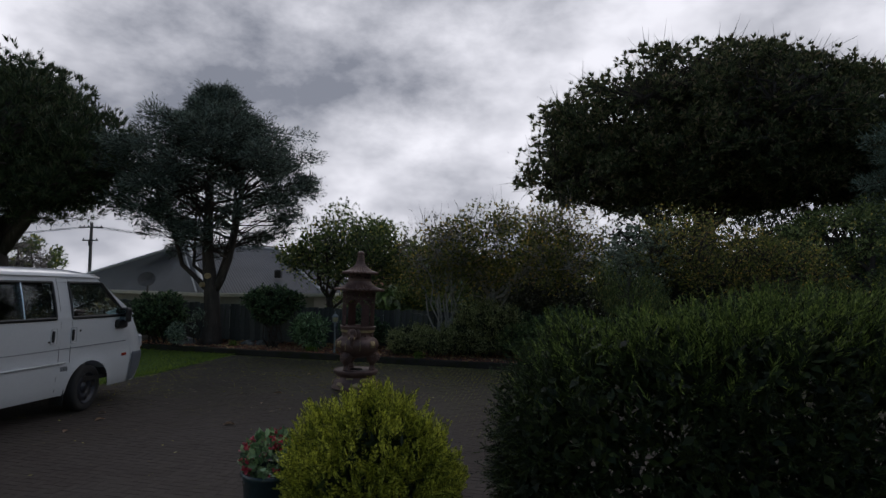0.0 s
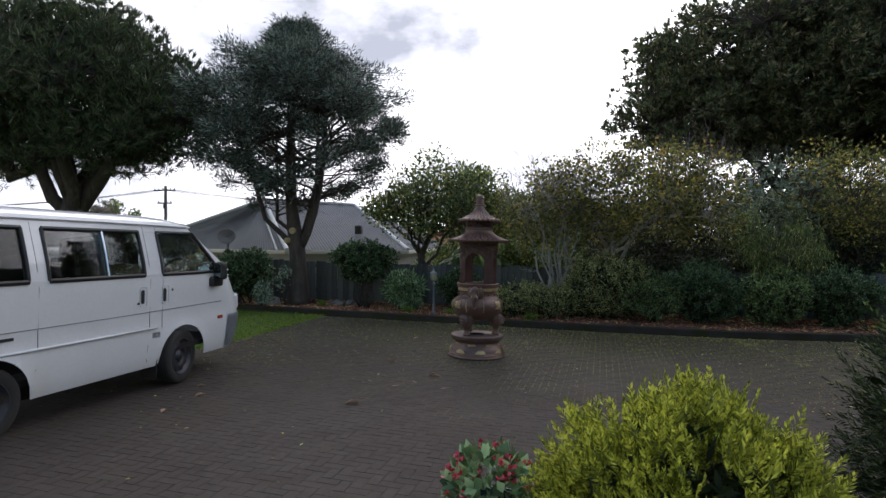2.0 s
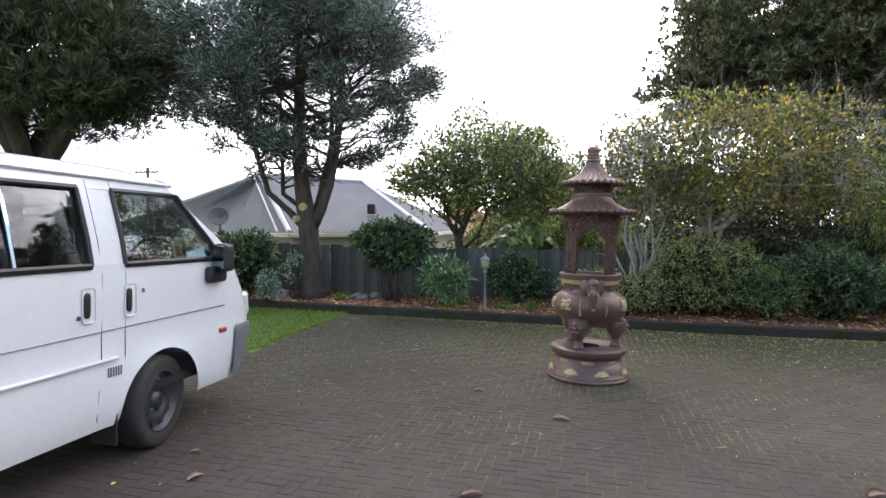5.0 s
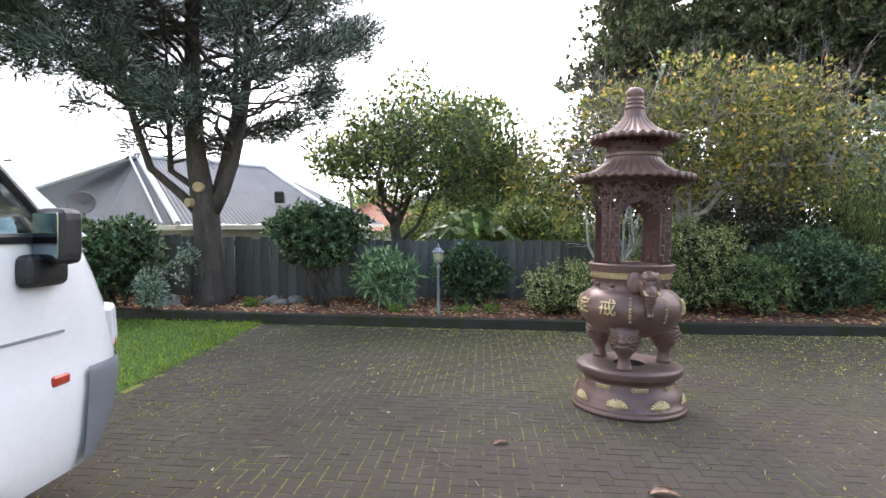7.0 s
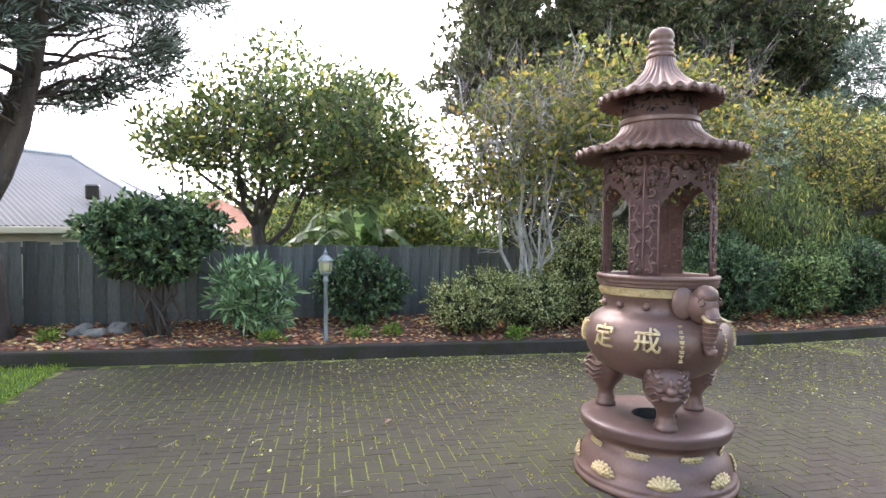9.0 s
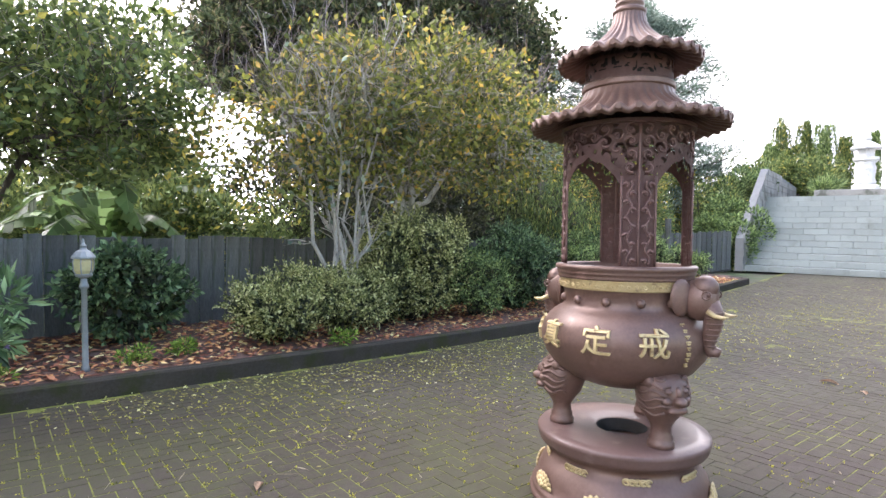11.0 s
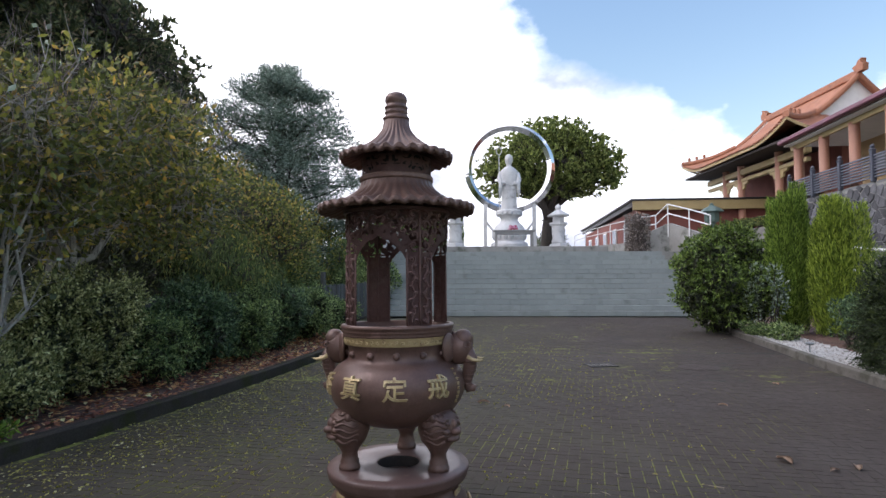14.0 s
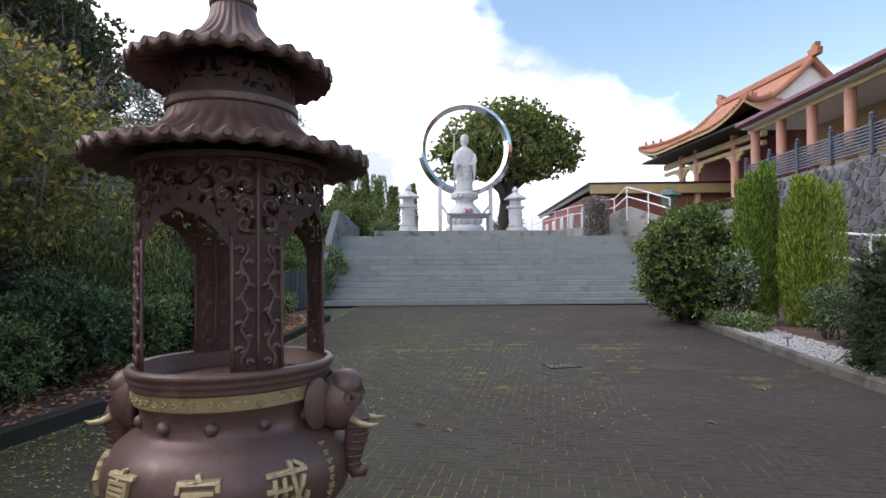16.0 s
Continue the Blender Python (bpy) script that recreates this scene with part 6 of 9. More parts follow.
    rr = []
    for z in (1.12, 1.32, 1.52, 1.70):
        rr.append([ws.verts.new((nose(z) - 0.02 - 0.10 * (2 * s - 1) ** 4, tumble(z) + 0.05 + (W - 2 * tumble(z) - 0.10) * s, z)) for s in np.linspace(0, 1, 9)])
    for r0, r1 in zip(rr, rr[1:]):
        for k in range(8):
            ws.faces.new((r0[k], r0[k + 1], r1[k + 1], r1[k]))
    bmesh.ops.solidify(ws, geom=ws.faces[:], thickness=0.005)
    w = part("windscreen", ws, CAR_GLASS, t)
    w.visible_shadow = False
    part("rear_door", bm_box(0.03, W - 0.25, 0.5, (L0 + 0.02, W / 2, 1.42), 0.01), VAN_WHITE, t)
    part("floor_pan", bm_box(3.8, W - 0.1, 0.06, (-1.1, W / 2, 0.42)), BLACK_TRIM, t)
    part("dashboard", bm_box(0.45, W - 0.2, 0.3, (0.66, W / 2, 1.0), 0.05), SEAT_CLOTH, t)
    part("underbody", bm_box(2.9, 1.1, 0.25, (-1.0, W / 2, 0.33), 0.04), NEAR_BLACK, t)
    for x, y in ((-0.25, 0.42), (-0.25, 1.2), (-1.25, 0.42), (-1.25, 1.0), (-2.2, 0.42), (-2.2, 1.0)):
        seat = part("seat", bm_box(0.5, 0.5, 0.22, (x, y, 0.82), 0.06), SEAT_CLOTH, t)
        part("seat_back", bm_box(0.16, 0.48, 0.62, (x - 0.26, y, 1.2), 0.06, Matrix.Rotation(-0.15, 4, "Y")), SEAT_CLOTH, seat)
        part("headrest", bm_box(0.10, 0.26, 0.2, (x - 0.33, y, 1.60), 0.04), SEAT_CLOTH, seat)
    whl = bm_tube([(0.42 + 0.06 * math.cos(a) * 0.6, 0.45 + 0.19 * math.sin(a), 1.17 + 0.19 * math.cos(a) * 0.75) for a in np.linspace(0, 6.28, 25)], 0.014, 8)
    part("steering_wheel", whl, GREY_PLASTIC, t)
    # lower trim: swage line, door gaps, handles, bumper
    part("side_crease", bm_tube([(L0 + 0.02, -0.002, 0.70), (-1.2, -0.004, 0.70), (-0.42, -0.004, 0.705)], 0.016, 8), VAN_WHITE, t, soft=True)
    part("pinstripe", bm_tube([(L0, tumble(0.93) - 0.002, 0.93), (-1.0, tumble(0.93) - 0.002, 0.93), (0.70, tumble(0.93) - 0.003, 0.955)], 0.004, 4), GREY_PLASTIC, t)
    part("side_stripe", bm_box(0.95, 0.006, 0.035, (-2.5, tumble(0.85) - 0.004, 0.855), 0.001), BLACK_TRIM, t)
    for x in (-1.83, -0.545, -0.36):
        part("door_gap", bm_tube([(x + 0.02 * (z > 0.6), tumble(z) + 0.001, z) for z in (0.33, 0.5, 0.7, 0.9, 1.12, 1.3, 1.5, 1.68)], 0.0035, 4), BLACK_TRIM, t)
    for x in (-0.63, -0.31):
        h = part("door_handle", bm_box(0.095, 0.012, 0.105, (x, 0.001, 1.035), 0.016, None, None, 2), VAN_WHITE, t, "white door handle plate with black lever")
        part("lever", bm_box(0.045, 0.024, 0.078, (x - 0.012, -0.004, 1.035), 0.018, None, None, 2), BLACK_TRIM, h, "black lever")
    for x, z in ((-0.70, 1.0), (-0.20, 1.06)):
        part("lock", lathe([(0.016, 0), (0.014, 0.006), (0.0, 0.007)], 14), CHROME, t).matrix_basis = pose(x, -0.001, z, 90, 0, 0)
    for i in range(6):
        part("vent_slot", bm_box(0.012, 0.006, 0.06, (-0.48 + i * 0.02, -0.001, 0.62), 0.002), GREY_PLASTIC, t)
    part("side_marker", bm_box(0.10, 0.02, 0.045, (0.68, tumble(0.80) - 0.008, 0.775), 0.008), RED_LENS, t, "small orange side lamp")
    for s in (0.0, 1.0):
        hl = bmesh.new()
        bm_box(0.12, 0.10, 0.22, (0.0, 0, 0), 0.04, Matrix.Rotation(-0.22, 4, "Y"), hl, 3)
        o = part("headlight", hl, surf("headlight lens", (0.45, 0.47, 0.5), (0.6, 0.62, 0.64), 8, 40, 0.08), t, "clear headlight lens")
        o.matrix_basis = pose(1.105, 0.105 if s == 0 else W - 0.105, 0.93, 0, 0, 18 if s == 0 else -18)
        part("indicator", bm_box(0.05, 0.06, 0.06, (0.01, -0.02 if s == 0 else 0.02, -0.08), 0.015), AMBER, o)
    bump = bmesh.new()
    rows = []
    for z, grow in ((0.28, -0.10), (0.34, -0.04), (0.48, 0.03), (0.66, 0.05), (0.74, 0.045), (0.78, 0.01), (0.785, -0.03)):
        row = []
        for s in np.linspace(0, 1, 31):
            # runs along the flank, round the corner and across the nose
            if s < 0.22:
                q = s / 0.22
                x, y = 0.80 + 0.06 * (z - 0.3) + (0.30 - 0.55 * max(0, 0.52 - z)) * q, -0.014 - grow * 0.1 + 0.055 * q ** 2.2
            elif s > 0.78:
                q = (1 - s) / 0.22
                x, y = 0.80 + 0.06 * (z - 0.3) + (0.30 - 0.55 * max(0, 0.52 - z)) * q, W + 0.014 + grow * 0.1 - 0.055 * q ** 2.2
            else:
                q = (s - 0.22) / 0.56
                ang = (q - 0.5) * 2
                x = 1.10 + 0.06 * (z - 0.3) - 0.55 * max(0, 0.52 - z) + (0.22 + grow) * (1 - abs(ang) ** 3.2)
                y = W / 2 + ang * (W / 2 - 0.041) 
            row.append(bump.verts.new((x, y, z)))
        rows.append(row)
    for r0, r1 in zip(rows, rows[1:]):
        for k in range(30):
            bump.faces.new((r0[k], r0[k + 1], r1[k + 1], r1[k]))
    bmesh.ops.recalc_face_normals(bump, faces=bump.faces)
    part("bumper", bump, GREY_PLASTIC, t, "grey plastic front bumper", soft=True)
    for y in (0.11, W - 0.11):
        part("mud_flap", bm_box(0.012, 0.20, 0.26, (-0.40, y, 0.27), 0.004), RUBBER, t, "black rubber mud flap")
    # mirror
    mir = bmesh.new()
    bm_box(0.10, 0.17, 0.22, (0.60, -0.085, 1.335), 0.045, Matrix.Rotation(-0.28, 4, "Z"), mir, 3)
    m_ob = part("door_mirror", mir, BLACK_TRIM, t, "black door mirror")
    part("mirror_glass", bm_box(0.006, 0.135, 0.175, (0.551, -0.071, 1.337), 0.002, Matrix.Rotation(-0.28, 4, "Z")), MIRROR, m_ob)
    part("mirror_foot", bm_box(0.22, 0.09, 0.13, (0.60, -0.015, 1.20), 0.045, None, None, 3), BLACK_TRIM, m_ob)
    for x in (0.0, -2.25):
        for s in (0, 1):
            y = 0.11 if s == 0 else W - 0.11
            prof = [(0.205, -0.085), (0.225, -0.092), (0.27, -0.095), (0.292, -0.085), (0.303, -0.065), (0.305, -0.04), (0.305, 0.04), (0.303, 0.065), (0.292, 0.085), (0.27, 0.095), (0.225, 0.092), (0.205, 0.085)]
            ty = lathe(prof, 48)
            bmesh.ops.delete(ty, geom=[f for f in ty.faces if len(f.verts) > 4], context="FACES")
            w = part("wheel", ty, RUBBER, t, "black tyre on a bare steel rim", soft=True)
            w.matrix_basis = pose(x, y, 0.325, 0, 0, 11 if x == 0.0 else 0) @ pose(0, 0, 0, 90, 0, 0) @ Matrix.Diagonal((1.065, 1.065, 1, 1))
            tr = bmesh.new()
            for zz in (-0.03, 0.0, 0.03):
                bm_tube([(0.3035 * math.cos(a), 0.3035 * math.sin(a), zz) for a in np.linspace(0, 6.283, 41)], 0.004, 4, tr)
            part("tread", tr, RUBBER, w)
            rim = lathe([(0.21, -0.085), (0.205, 0.09), (0.195, 0.085), (0.185, 0.05), (0.165, 0.04), (0.15, 0.055), (0.10, 0.06), (0.085, 0.035), (0.06, 0.03), (0.055, 0.06), (0.0, 0.062)], 40)
            rm = part("rim", rim, STEEL_RIM, w, soft=True)
            rm.matrix_basis = pose(0, 0, 0)
            for k in range(10):
                a = k * 36
                # black discs painted in for the dark of the rim's holes
                part("slot", lathe([(0.023, 0), (0.023, 0.006), (0.0, 0.006)], 12), NEAR_BLACK, rm).matrix_basis = pose(0.155 * math.cos(radians(a)), 0.155 * math.sin(radians(a)), 0.051, 0, 0, 0)
            for k in range(5):
                a = k * 72
                part("nut", lathe([(0.012, 0), (0.012, 0.02), (0.0, 0.022)], 6), CHROME, rm).matrix_basis = pose(0.075 * math.cos(radians(a)), 0.075 * math.sin(radians(a)), 0.032)
    # heights of the body: sill, crease, belt, window heads, drip rail, roof
    low = [0.0, 0.31, 0.70, 0.955, 1.03, 1.16, 1.64, 1.705, 1.90]
    true = [0.0, 0.33, 0.73, 0.93, 1.09, 1.335, 1.81, 1.895, 2.02]
    for o in t.children_recursive:
        kind = o.name.split(".")[0]
        if kind in ("wheel", "tread", "rim", "slot", "nut", "indicator"):
            continue
        if kind in ("lock", "headlight"):
            o.matrix_basis.translation.z = float(np.interp(o.matrix_basis.translation.z, low, true)) if kind == "lock" else 0.885
            continue
        for v in o.data.vertices:
            if kind == "bumper":
                v.co.z = 0.32 + (v.co.z - 0.28) * 0.842
            elif kind == "side_marker":
                v.co.z -= 0.05
            elif kind in ("door_mirror", "mirror_glass", "mirror_foot"):
                v.co.z = 1.135 + (v.co.z - 1.135) * 1.02
                v.co.x -= 0.045
            else:
                v.co.z = float(np.interp(v.co.z, low, true))
    return t


van()


# ---- temple on the slope ----
def curve_roof(name, x0, x1, y_e0, y_r, y_e1, z_e, z_r, parent, tips=0.55, hip=2.8, nx=44, ny=12, label=""):
    """A hipped and gabled Chinese roof with a sagging slope and eaves that lift at the corners. x runs along the ridge."""
    b = bmesh.new()
    def zz(s):
        return z_e + (z_r - z_e) * (0.42 * s + 0.58 * s ** 2.1)
    for y_e in (y_e0, y_e1):
        rows = []
        for j in range(ny + 1):
            s = j / ny
            inset = hip * min(s / 0.55, 1.0)
            xa, xb = x0 + inset, x1 - inset
            row = []
            for i in range(nx + 1):
                u = i / nx
                x = xa + (xb - xa) * u
                lift = tips * (1 - s) ** 2 * max(0, abs(2 * u - 1) - 0.45) ** 2 / 0.30
                ripple = 0.045 * abs(math.sin(u * nx * math.pi / 2))
                row.append(b.verts.new((x, y_e + (y_r - y_e) * s, zz(s) + lift + ripple)))
            rows.append(row)
        for r0, r1 in zip(rows, rows[1:]):
            for i in range(nx):
                b.faces.new((r0[i], r0[i + 1], r1[i + 1], r1[i]))
    for xe, sg in ((x0, 1), (x1, -1)):
        rows = []
        for j in range(7):
            s = 0.55 * j / 6
            x = xe + sg * hip * j / 6
            ya, yb = y_e0 + (y_r - y_e0) * s, y_e1 + (y_r - y_e1) * s
            row = []
            for i in range(25):
                u = i / 24
                lift = tips * (1 - s) ** 2 * max(0, abs(2 * u - 1) - 0.45) ** 2 / 0.30
                row.append(b.verts.new((x, ya + (yb - ya) * u, zz(s) + lift + 0.045 * abs(math.sin(u * 12 * math.pi)))))
            rows.append(row)
        for r0, r1 in zip(rows, rows[1:]):
            for i in range(24):
                b.faces.new((r0[i], r0[i + 1], r1[i + 1], r1[i]))
    bmesh.ops.recalc_face_normals(b, faces=b.faces)
    r = part(name, b, TERRACOTTA, parent, label, soft=False)
    return r, zz


def temple():
    t = thing("temple", (0, 0, 0), "two-storey temple hall with curved terracotta roof and pink columns", "temple")
    t.matrix_basis = pose(30.0, -6.6, 0, 0, 0, 0)
    x0, x1, ye, yr, yb, hip = -6.3, 6.8, 0.1, -5.0, -10.1, 2.2
    ze, zr = 8.5, 11.95
    roof, zz = curve_roof("roof", x0, x1, ye, yr, yb, ze, zr, t, tips=0.75, hip=hip, label="curved terracotta tile roof")
    for y_e in (ye, yb):
        pts = [(x0 + (x1 - x0) * u, y_e, ze - 0.10 + 0.75 * max(0, abs(2 * u - 1) - 0.45) ** 2 / 0.30) for u in np.linspace(0, 1, 31)]
        bb = bmesh.new()
        for p, q in zip(pts, pts[1:]):
            vs = [bb.verts.new(c) for c in ((p[0], p[1], p[2] + 0.09), (q[0], q[1], q[2] + 0.09), (q[0], q[1], q[2] - 0.06), (p[0], p[1], p[2] - 0.06))]
            bb.faces.new(vs)
        bmesh.ops.remove_doubles(bb, verts=bb.verts, dist=0.001)
        bmesh.ops.solidify(bb, geom=bb.faces[:], thickness=0.06)
        part("eave_board", bb, YELLOW_BEAM, t, "yellow curved eave board")
    for xe in (x0, x1):
        pts = [(xe, ye + (yb - ye) * u, ze - 0.10 + 0.75 * max(0, abs(2 * u - 1) - 0.45) ** 2 / 0.30) for u in np.linspace(0, 1, 31)]
        bb = bmesh.new()
        for p, q in zip(pts, pts[1:]):
            vs = [bb.verts.new(c) for c in ((p[0], p[1], p[2] + 0.09), (q[0], q[1], q[2] + 0.09), (q[0], q[1], q[2] - 0.06), (p[0], p[1], p[2] - 0.06))]
            bb.faces.new(vs)
        bmesh.ops.remove_doubles(bb, verts=bb.verts, dist=0.001)
        bmesh.ops.solidify(bb, geom=bb.faces[:], thickness=0.06)
        part("eave_board", bb, YELLOW_BEAM, t)
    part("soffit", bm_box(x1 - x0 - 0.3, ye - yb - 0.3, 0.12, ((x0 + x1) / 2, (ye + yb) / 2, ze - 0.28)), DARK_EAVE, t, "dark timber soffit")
    # tile rows along the front eave
    for k in range(60):
        u = (k + 0.5) / 60
        x = x0 + (x1 - x0) * u
        part("eave_tile", bm_box(0.15, 0.10, 0.10, (x, ye + 0.05, ze + 0.06 + 0.75 * max(0, abs(2 * u - 1) - 0.45) ** 2 / 0.30), 0.03), TERRACOTTA, roof)
    xa, xb = x0 + hip, x1 - hip
    part("ridge", bm_box(xb - xa + 0.3, 0.34, 0.42, ((xa + xb) / 2, yr, zr + 0.16), 0.06), TERRACOTTA, t)
    for xe, sg in ((xa - 0.1, -1), (xb + 0.1, 1)):
        o = part("ridge_ornament", bm_prism([(0, 0), (sg * 0.55, 0), (sg * 0.6, 0.35), (sg * 0.40, 0.48), (sg * 0.44, 0.68), (sg * 0.2, 0.6), (sg * 0.05, 0.42), (-sg * 0.25, 0.35)], 0.3, (xe, yr - 0.15, zr + 0.2)), TERRACOTTA, t, "terracotta ridge-end ornament")
        s0 = 0.55
        zg, hw = zz(s0), (1 - s0)
        tri = [((ye - yr) * hw * -1, 0.0), ((ye - yr) * hw, 0.0), (0.0, zr - zg + 0.1)]
        part("gable", bm_prism([(yr + u, v) for u, v in [(-tri[1][0], -0.15), (tri[1][0], -0.15), (0, zr - zg + 0.05)]], 0.12, (xe - sg * 0.25, 0, zg), axis="x"), GABLE_WHITE, t, "white plastered gable")
        for sgn in (-1, 1):
            part("gable_ridge", bm_tube([(xe + sg * 0.02, yr + sgn * (ye - yr) * (1 - s), zz(s) + 0.14) for s in np.linspace(0.52, 1.0, 8)], 0.16, 8), TERRACOTTA, t)
    for xe, sg in ((x0, 1), (x1, -1)):
        for y_e in (ye, yb):
            pts = []
            for s in np.linspace(0, 0.55, 8):
                lift = 0.75 * (1 - s) ** 2
                pts.append((xe + sg * hip * s / 0.55, y_e + (yr - y_e) * s, zz(s) + lift + 0.12))
            hr = part("hip_ridge", bm_tube(pts, 0.17, 8), TERRACOTTA, t)
            for k in (1, 2, 3):
                p = pts[k]
                part("roof_figure", bm_box(0.18, 0.18, 0.35, (p[0], p[1], p[2] + 0.25), 0.06), TERRACOTTA, hr)
    # columns, beams, hall
    for x in (3.2, 1.2, -3.0, -4.9):
        c = part("column", lathe([(0.27, 3.9), (0.27, 4.1), (0.21, 4.15), (0.205, 8.1), (0.24, 8.2)], 24), PINK_COLUMN, t, "pink painted round column", soft=True)
        c.matrix_basis = pose(x, -1.35, 0)
    part("beam", bm_box(11.4, 0.3, 0.35, (0.0, -1.35, 7.75), 0.02), YELLOW_BEAM, t, "long yellow beam")
    part("beam", bm_box(11.4, 0.22, 0.22, (0.0, -1.35, 7.25), 0.02), YELLOW_BEAM, t)
    for x in (3.2, 1.2, -3.0):
        for s in (-1, 1):
            part("bracket", bm_prism([(0, 0), (s * 0.7, 0), (s * 0.6, -0.16), (s * 0.32, -0.2), (s * 0.25, -0.42), (0, -0.5)], 0.12, (x + s * 0.2, -1.41, 7.15)), YELLOW_BEAM, t)
    part("hall_wall", bm_box(10.6, 6.0, 4.8, (0.2, -6.4, 6.1)), RED_BRICK, t, "dark red hall wall")
    part("hall_door", bm_box(2.4, 0.1, 2.6, (-2.0, -3.38, 5.3), 0.02), DARK_EAVE, t)
    part("platform", bm_box(14.5, 12.5, 1.8, (-0.6, -6.6, 3.1)), CONCRETE, t)
    # low clipped planter along the platform
    rail = thing("porch_rail", (30.4, -7.5, 4.0), "low dark balustrade between temple columns", "balustrade")
    for k in range(9):
        part("post", bm_box(0.12, 0.12, 0.7, (-4.4 + k * 1.05, 0, 0.35), 0.02), DARK_EAVE, rail)
    part("rail", bm_box(8.6, 0.1, 0.1, (-0.2, 0, 0.66), 0.02), DARK_EAVE, rail)


temple()


def veranda():
    """The lower building with the plum gutter, its veranda on the stone wall."""
    t = thing("veranda_building", (0, 0, 0), "ochre building with plum gutter and columned veranda", "building")
    y0 = lambda x: -5.25 - (x - 15) * 0.10
    ang = math.atan(-0.10)
    m = Matrix.Rotation(ang, 4, "Z")
    t.matrix_basis = Matrix.Translation((23.0, -5.95, 0)) @ m
    L = 17.0
    # local x runs back towards the courtyard: from -L to 0
    part("roof", bm_prism([(0.15, 7.72), (-6.5, 9.6), (-6.5, 9.4), (0.15, 7.58)], L, (-L, 0, 0), axis="x"), surf("brown roof sheet", (0.12, 0.06, 0.055), (0.18, 0.09, 0.08), 1, 20, 0.6), t)
    part("gutter", bm_box(L + 0.1, 0.16, 0.2, (-L / 2, 0.2, 7.72), 0.04), PURPLE, t, "plum painted gutter")
    part("end_gutter", bm_prism([(0.15, 7.62), (-6.5, 9.5), (-6.5, 9.72), (0.15, 7.84)], 0.1, (0.0, 0, 0), axis="x"), PURPLE, t)
    part("fascia", bm_box(L, 0.1, 0.3, (-L / 2, -0.35, 7.46), 0.01), YELLOW_BEAM, t, "yellow carved fascia beam")
    part("soffit", bm_box(L, 3.2, 0.06, (-L / 2, -1.6, 7.56)), WHITE_PAINT, t)
    for k in range(8):
        c = part("column", lathe([(0.26, 4.6), (0.26, 4.75), (0.2, 4.8), (0.195, 7.3), (0.22, 7.4)], 22), PINK_COLUMN, t, "pink painted round column", soft=True)
        c.matrix_basis = pose(-0.45 - k * 2.25, -0.45, 0)
    wall = part("wall", bm_box(L - 0.5, 0.2, 3.4, (-L / 2 - 0.2, -3.2, 6.0)), OCHRE, t, "ochre painted wall")
    for k in range(6):
        x = -2.0 - k * 2.3
        w = part("window", bm_box(1.15, 0.10, 0.85, (x, -3.08, 6.35), 0.01), plain("brown window frame", (0.20, 0.10, 0.06)), t, "brown framed window")
        part("pane", bm_box(0.98, 0.02, 0.7, (x, -3.02, 6.35)), surf("dark window pane", (0.05, 0.07, 0.08), (0.10, 0.13, 0.14), 3, 20, 0.05), w)
    for x in (-3.4, -7.9):
        part("wall_unit", bm_box(0.5, 0.3, 0.45, (x, -2.95, 6.15), 0.03), WHITE_PAINT, t)
    part("veranda_floor", bm_box(L, 3.4, 0.3, (-L / 2, -1.7, 4.5)), CONCRETE, t)
    # slate railing
    r = thing("railing", (0, 0, 0), "slate blue louvred railing on the stone wall", "railing")
    r.matrix_basis = Matrix.Translation((23.0, -5.9, 0)) @ m
    for k in range(8):
        x = -0.6 - k * 2.1
        p = part("post", bm_box(0.16, 0.16, 1.15, (x, 0, 5.3), 0.02), FENCE_SLATE, r)
        part("cap", lathe([(0.11, 5.86), (0.12, 5.92), (0.06, 5.96), (0.09, 6.02), (0.05, 6.10), (0.0, 6.12)], 12), FENCE_SLATE, p).matrix_basis = pose(x, 0, 0)
        for j in range(8):
            part("slat", bm_box(2.0, 0.04, 0.085, (x - 1.05, 0, 4.90 + j * 0.112), 0.008, Matrix.Rotation(0.5, 4, "X")), FENCE_SLATE, r)


veranda()


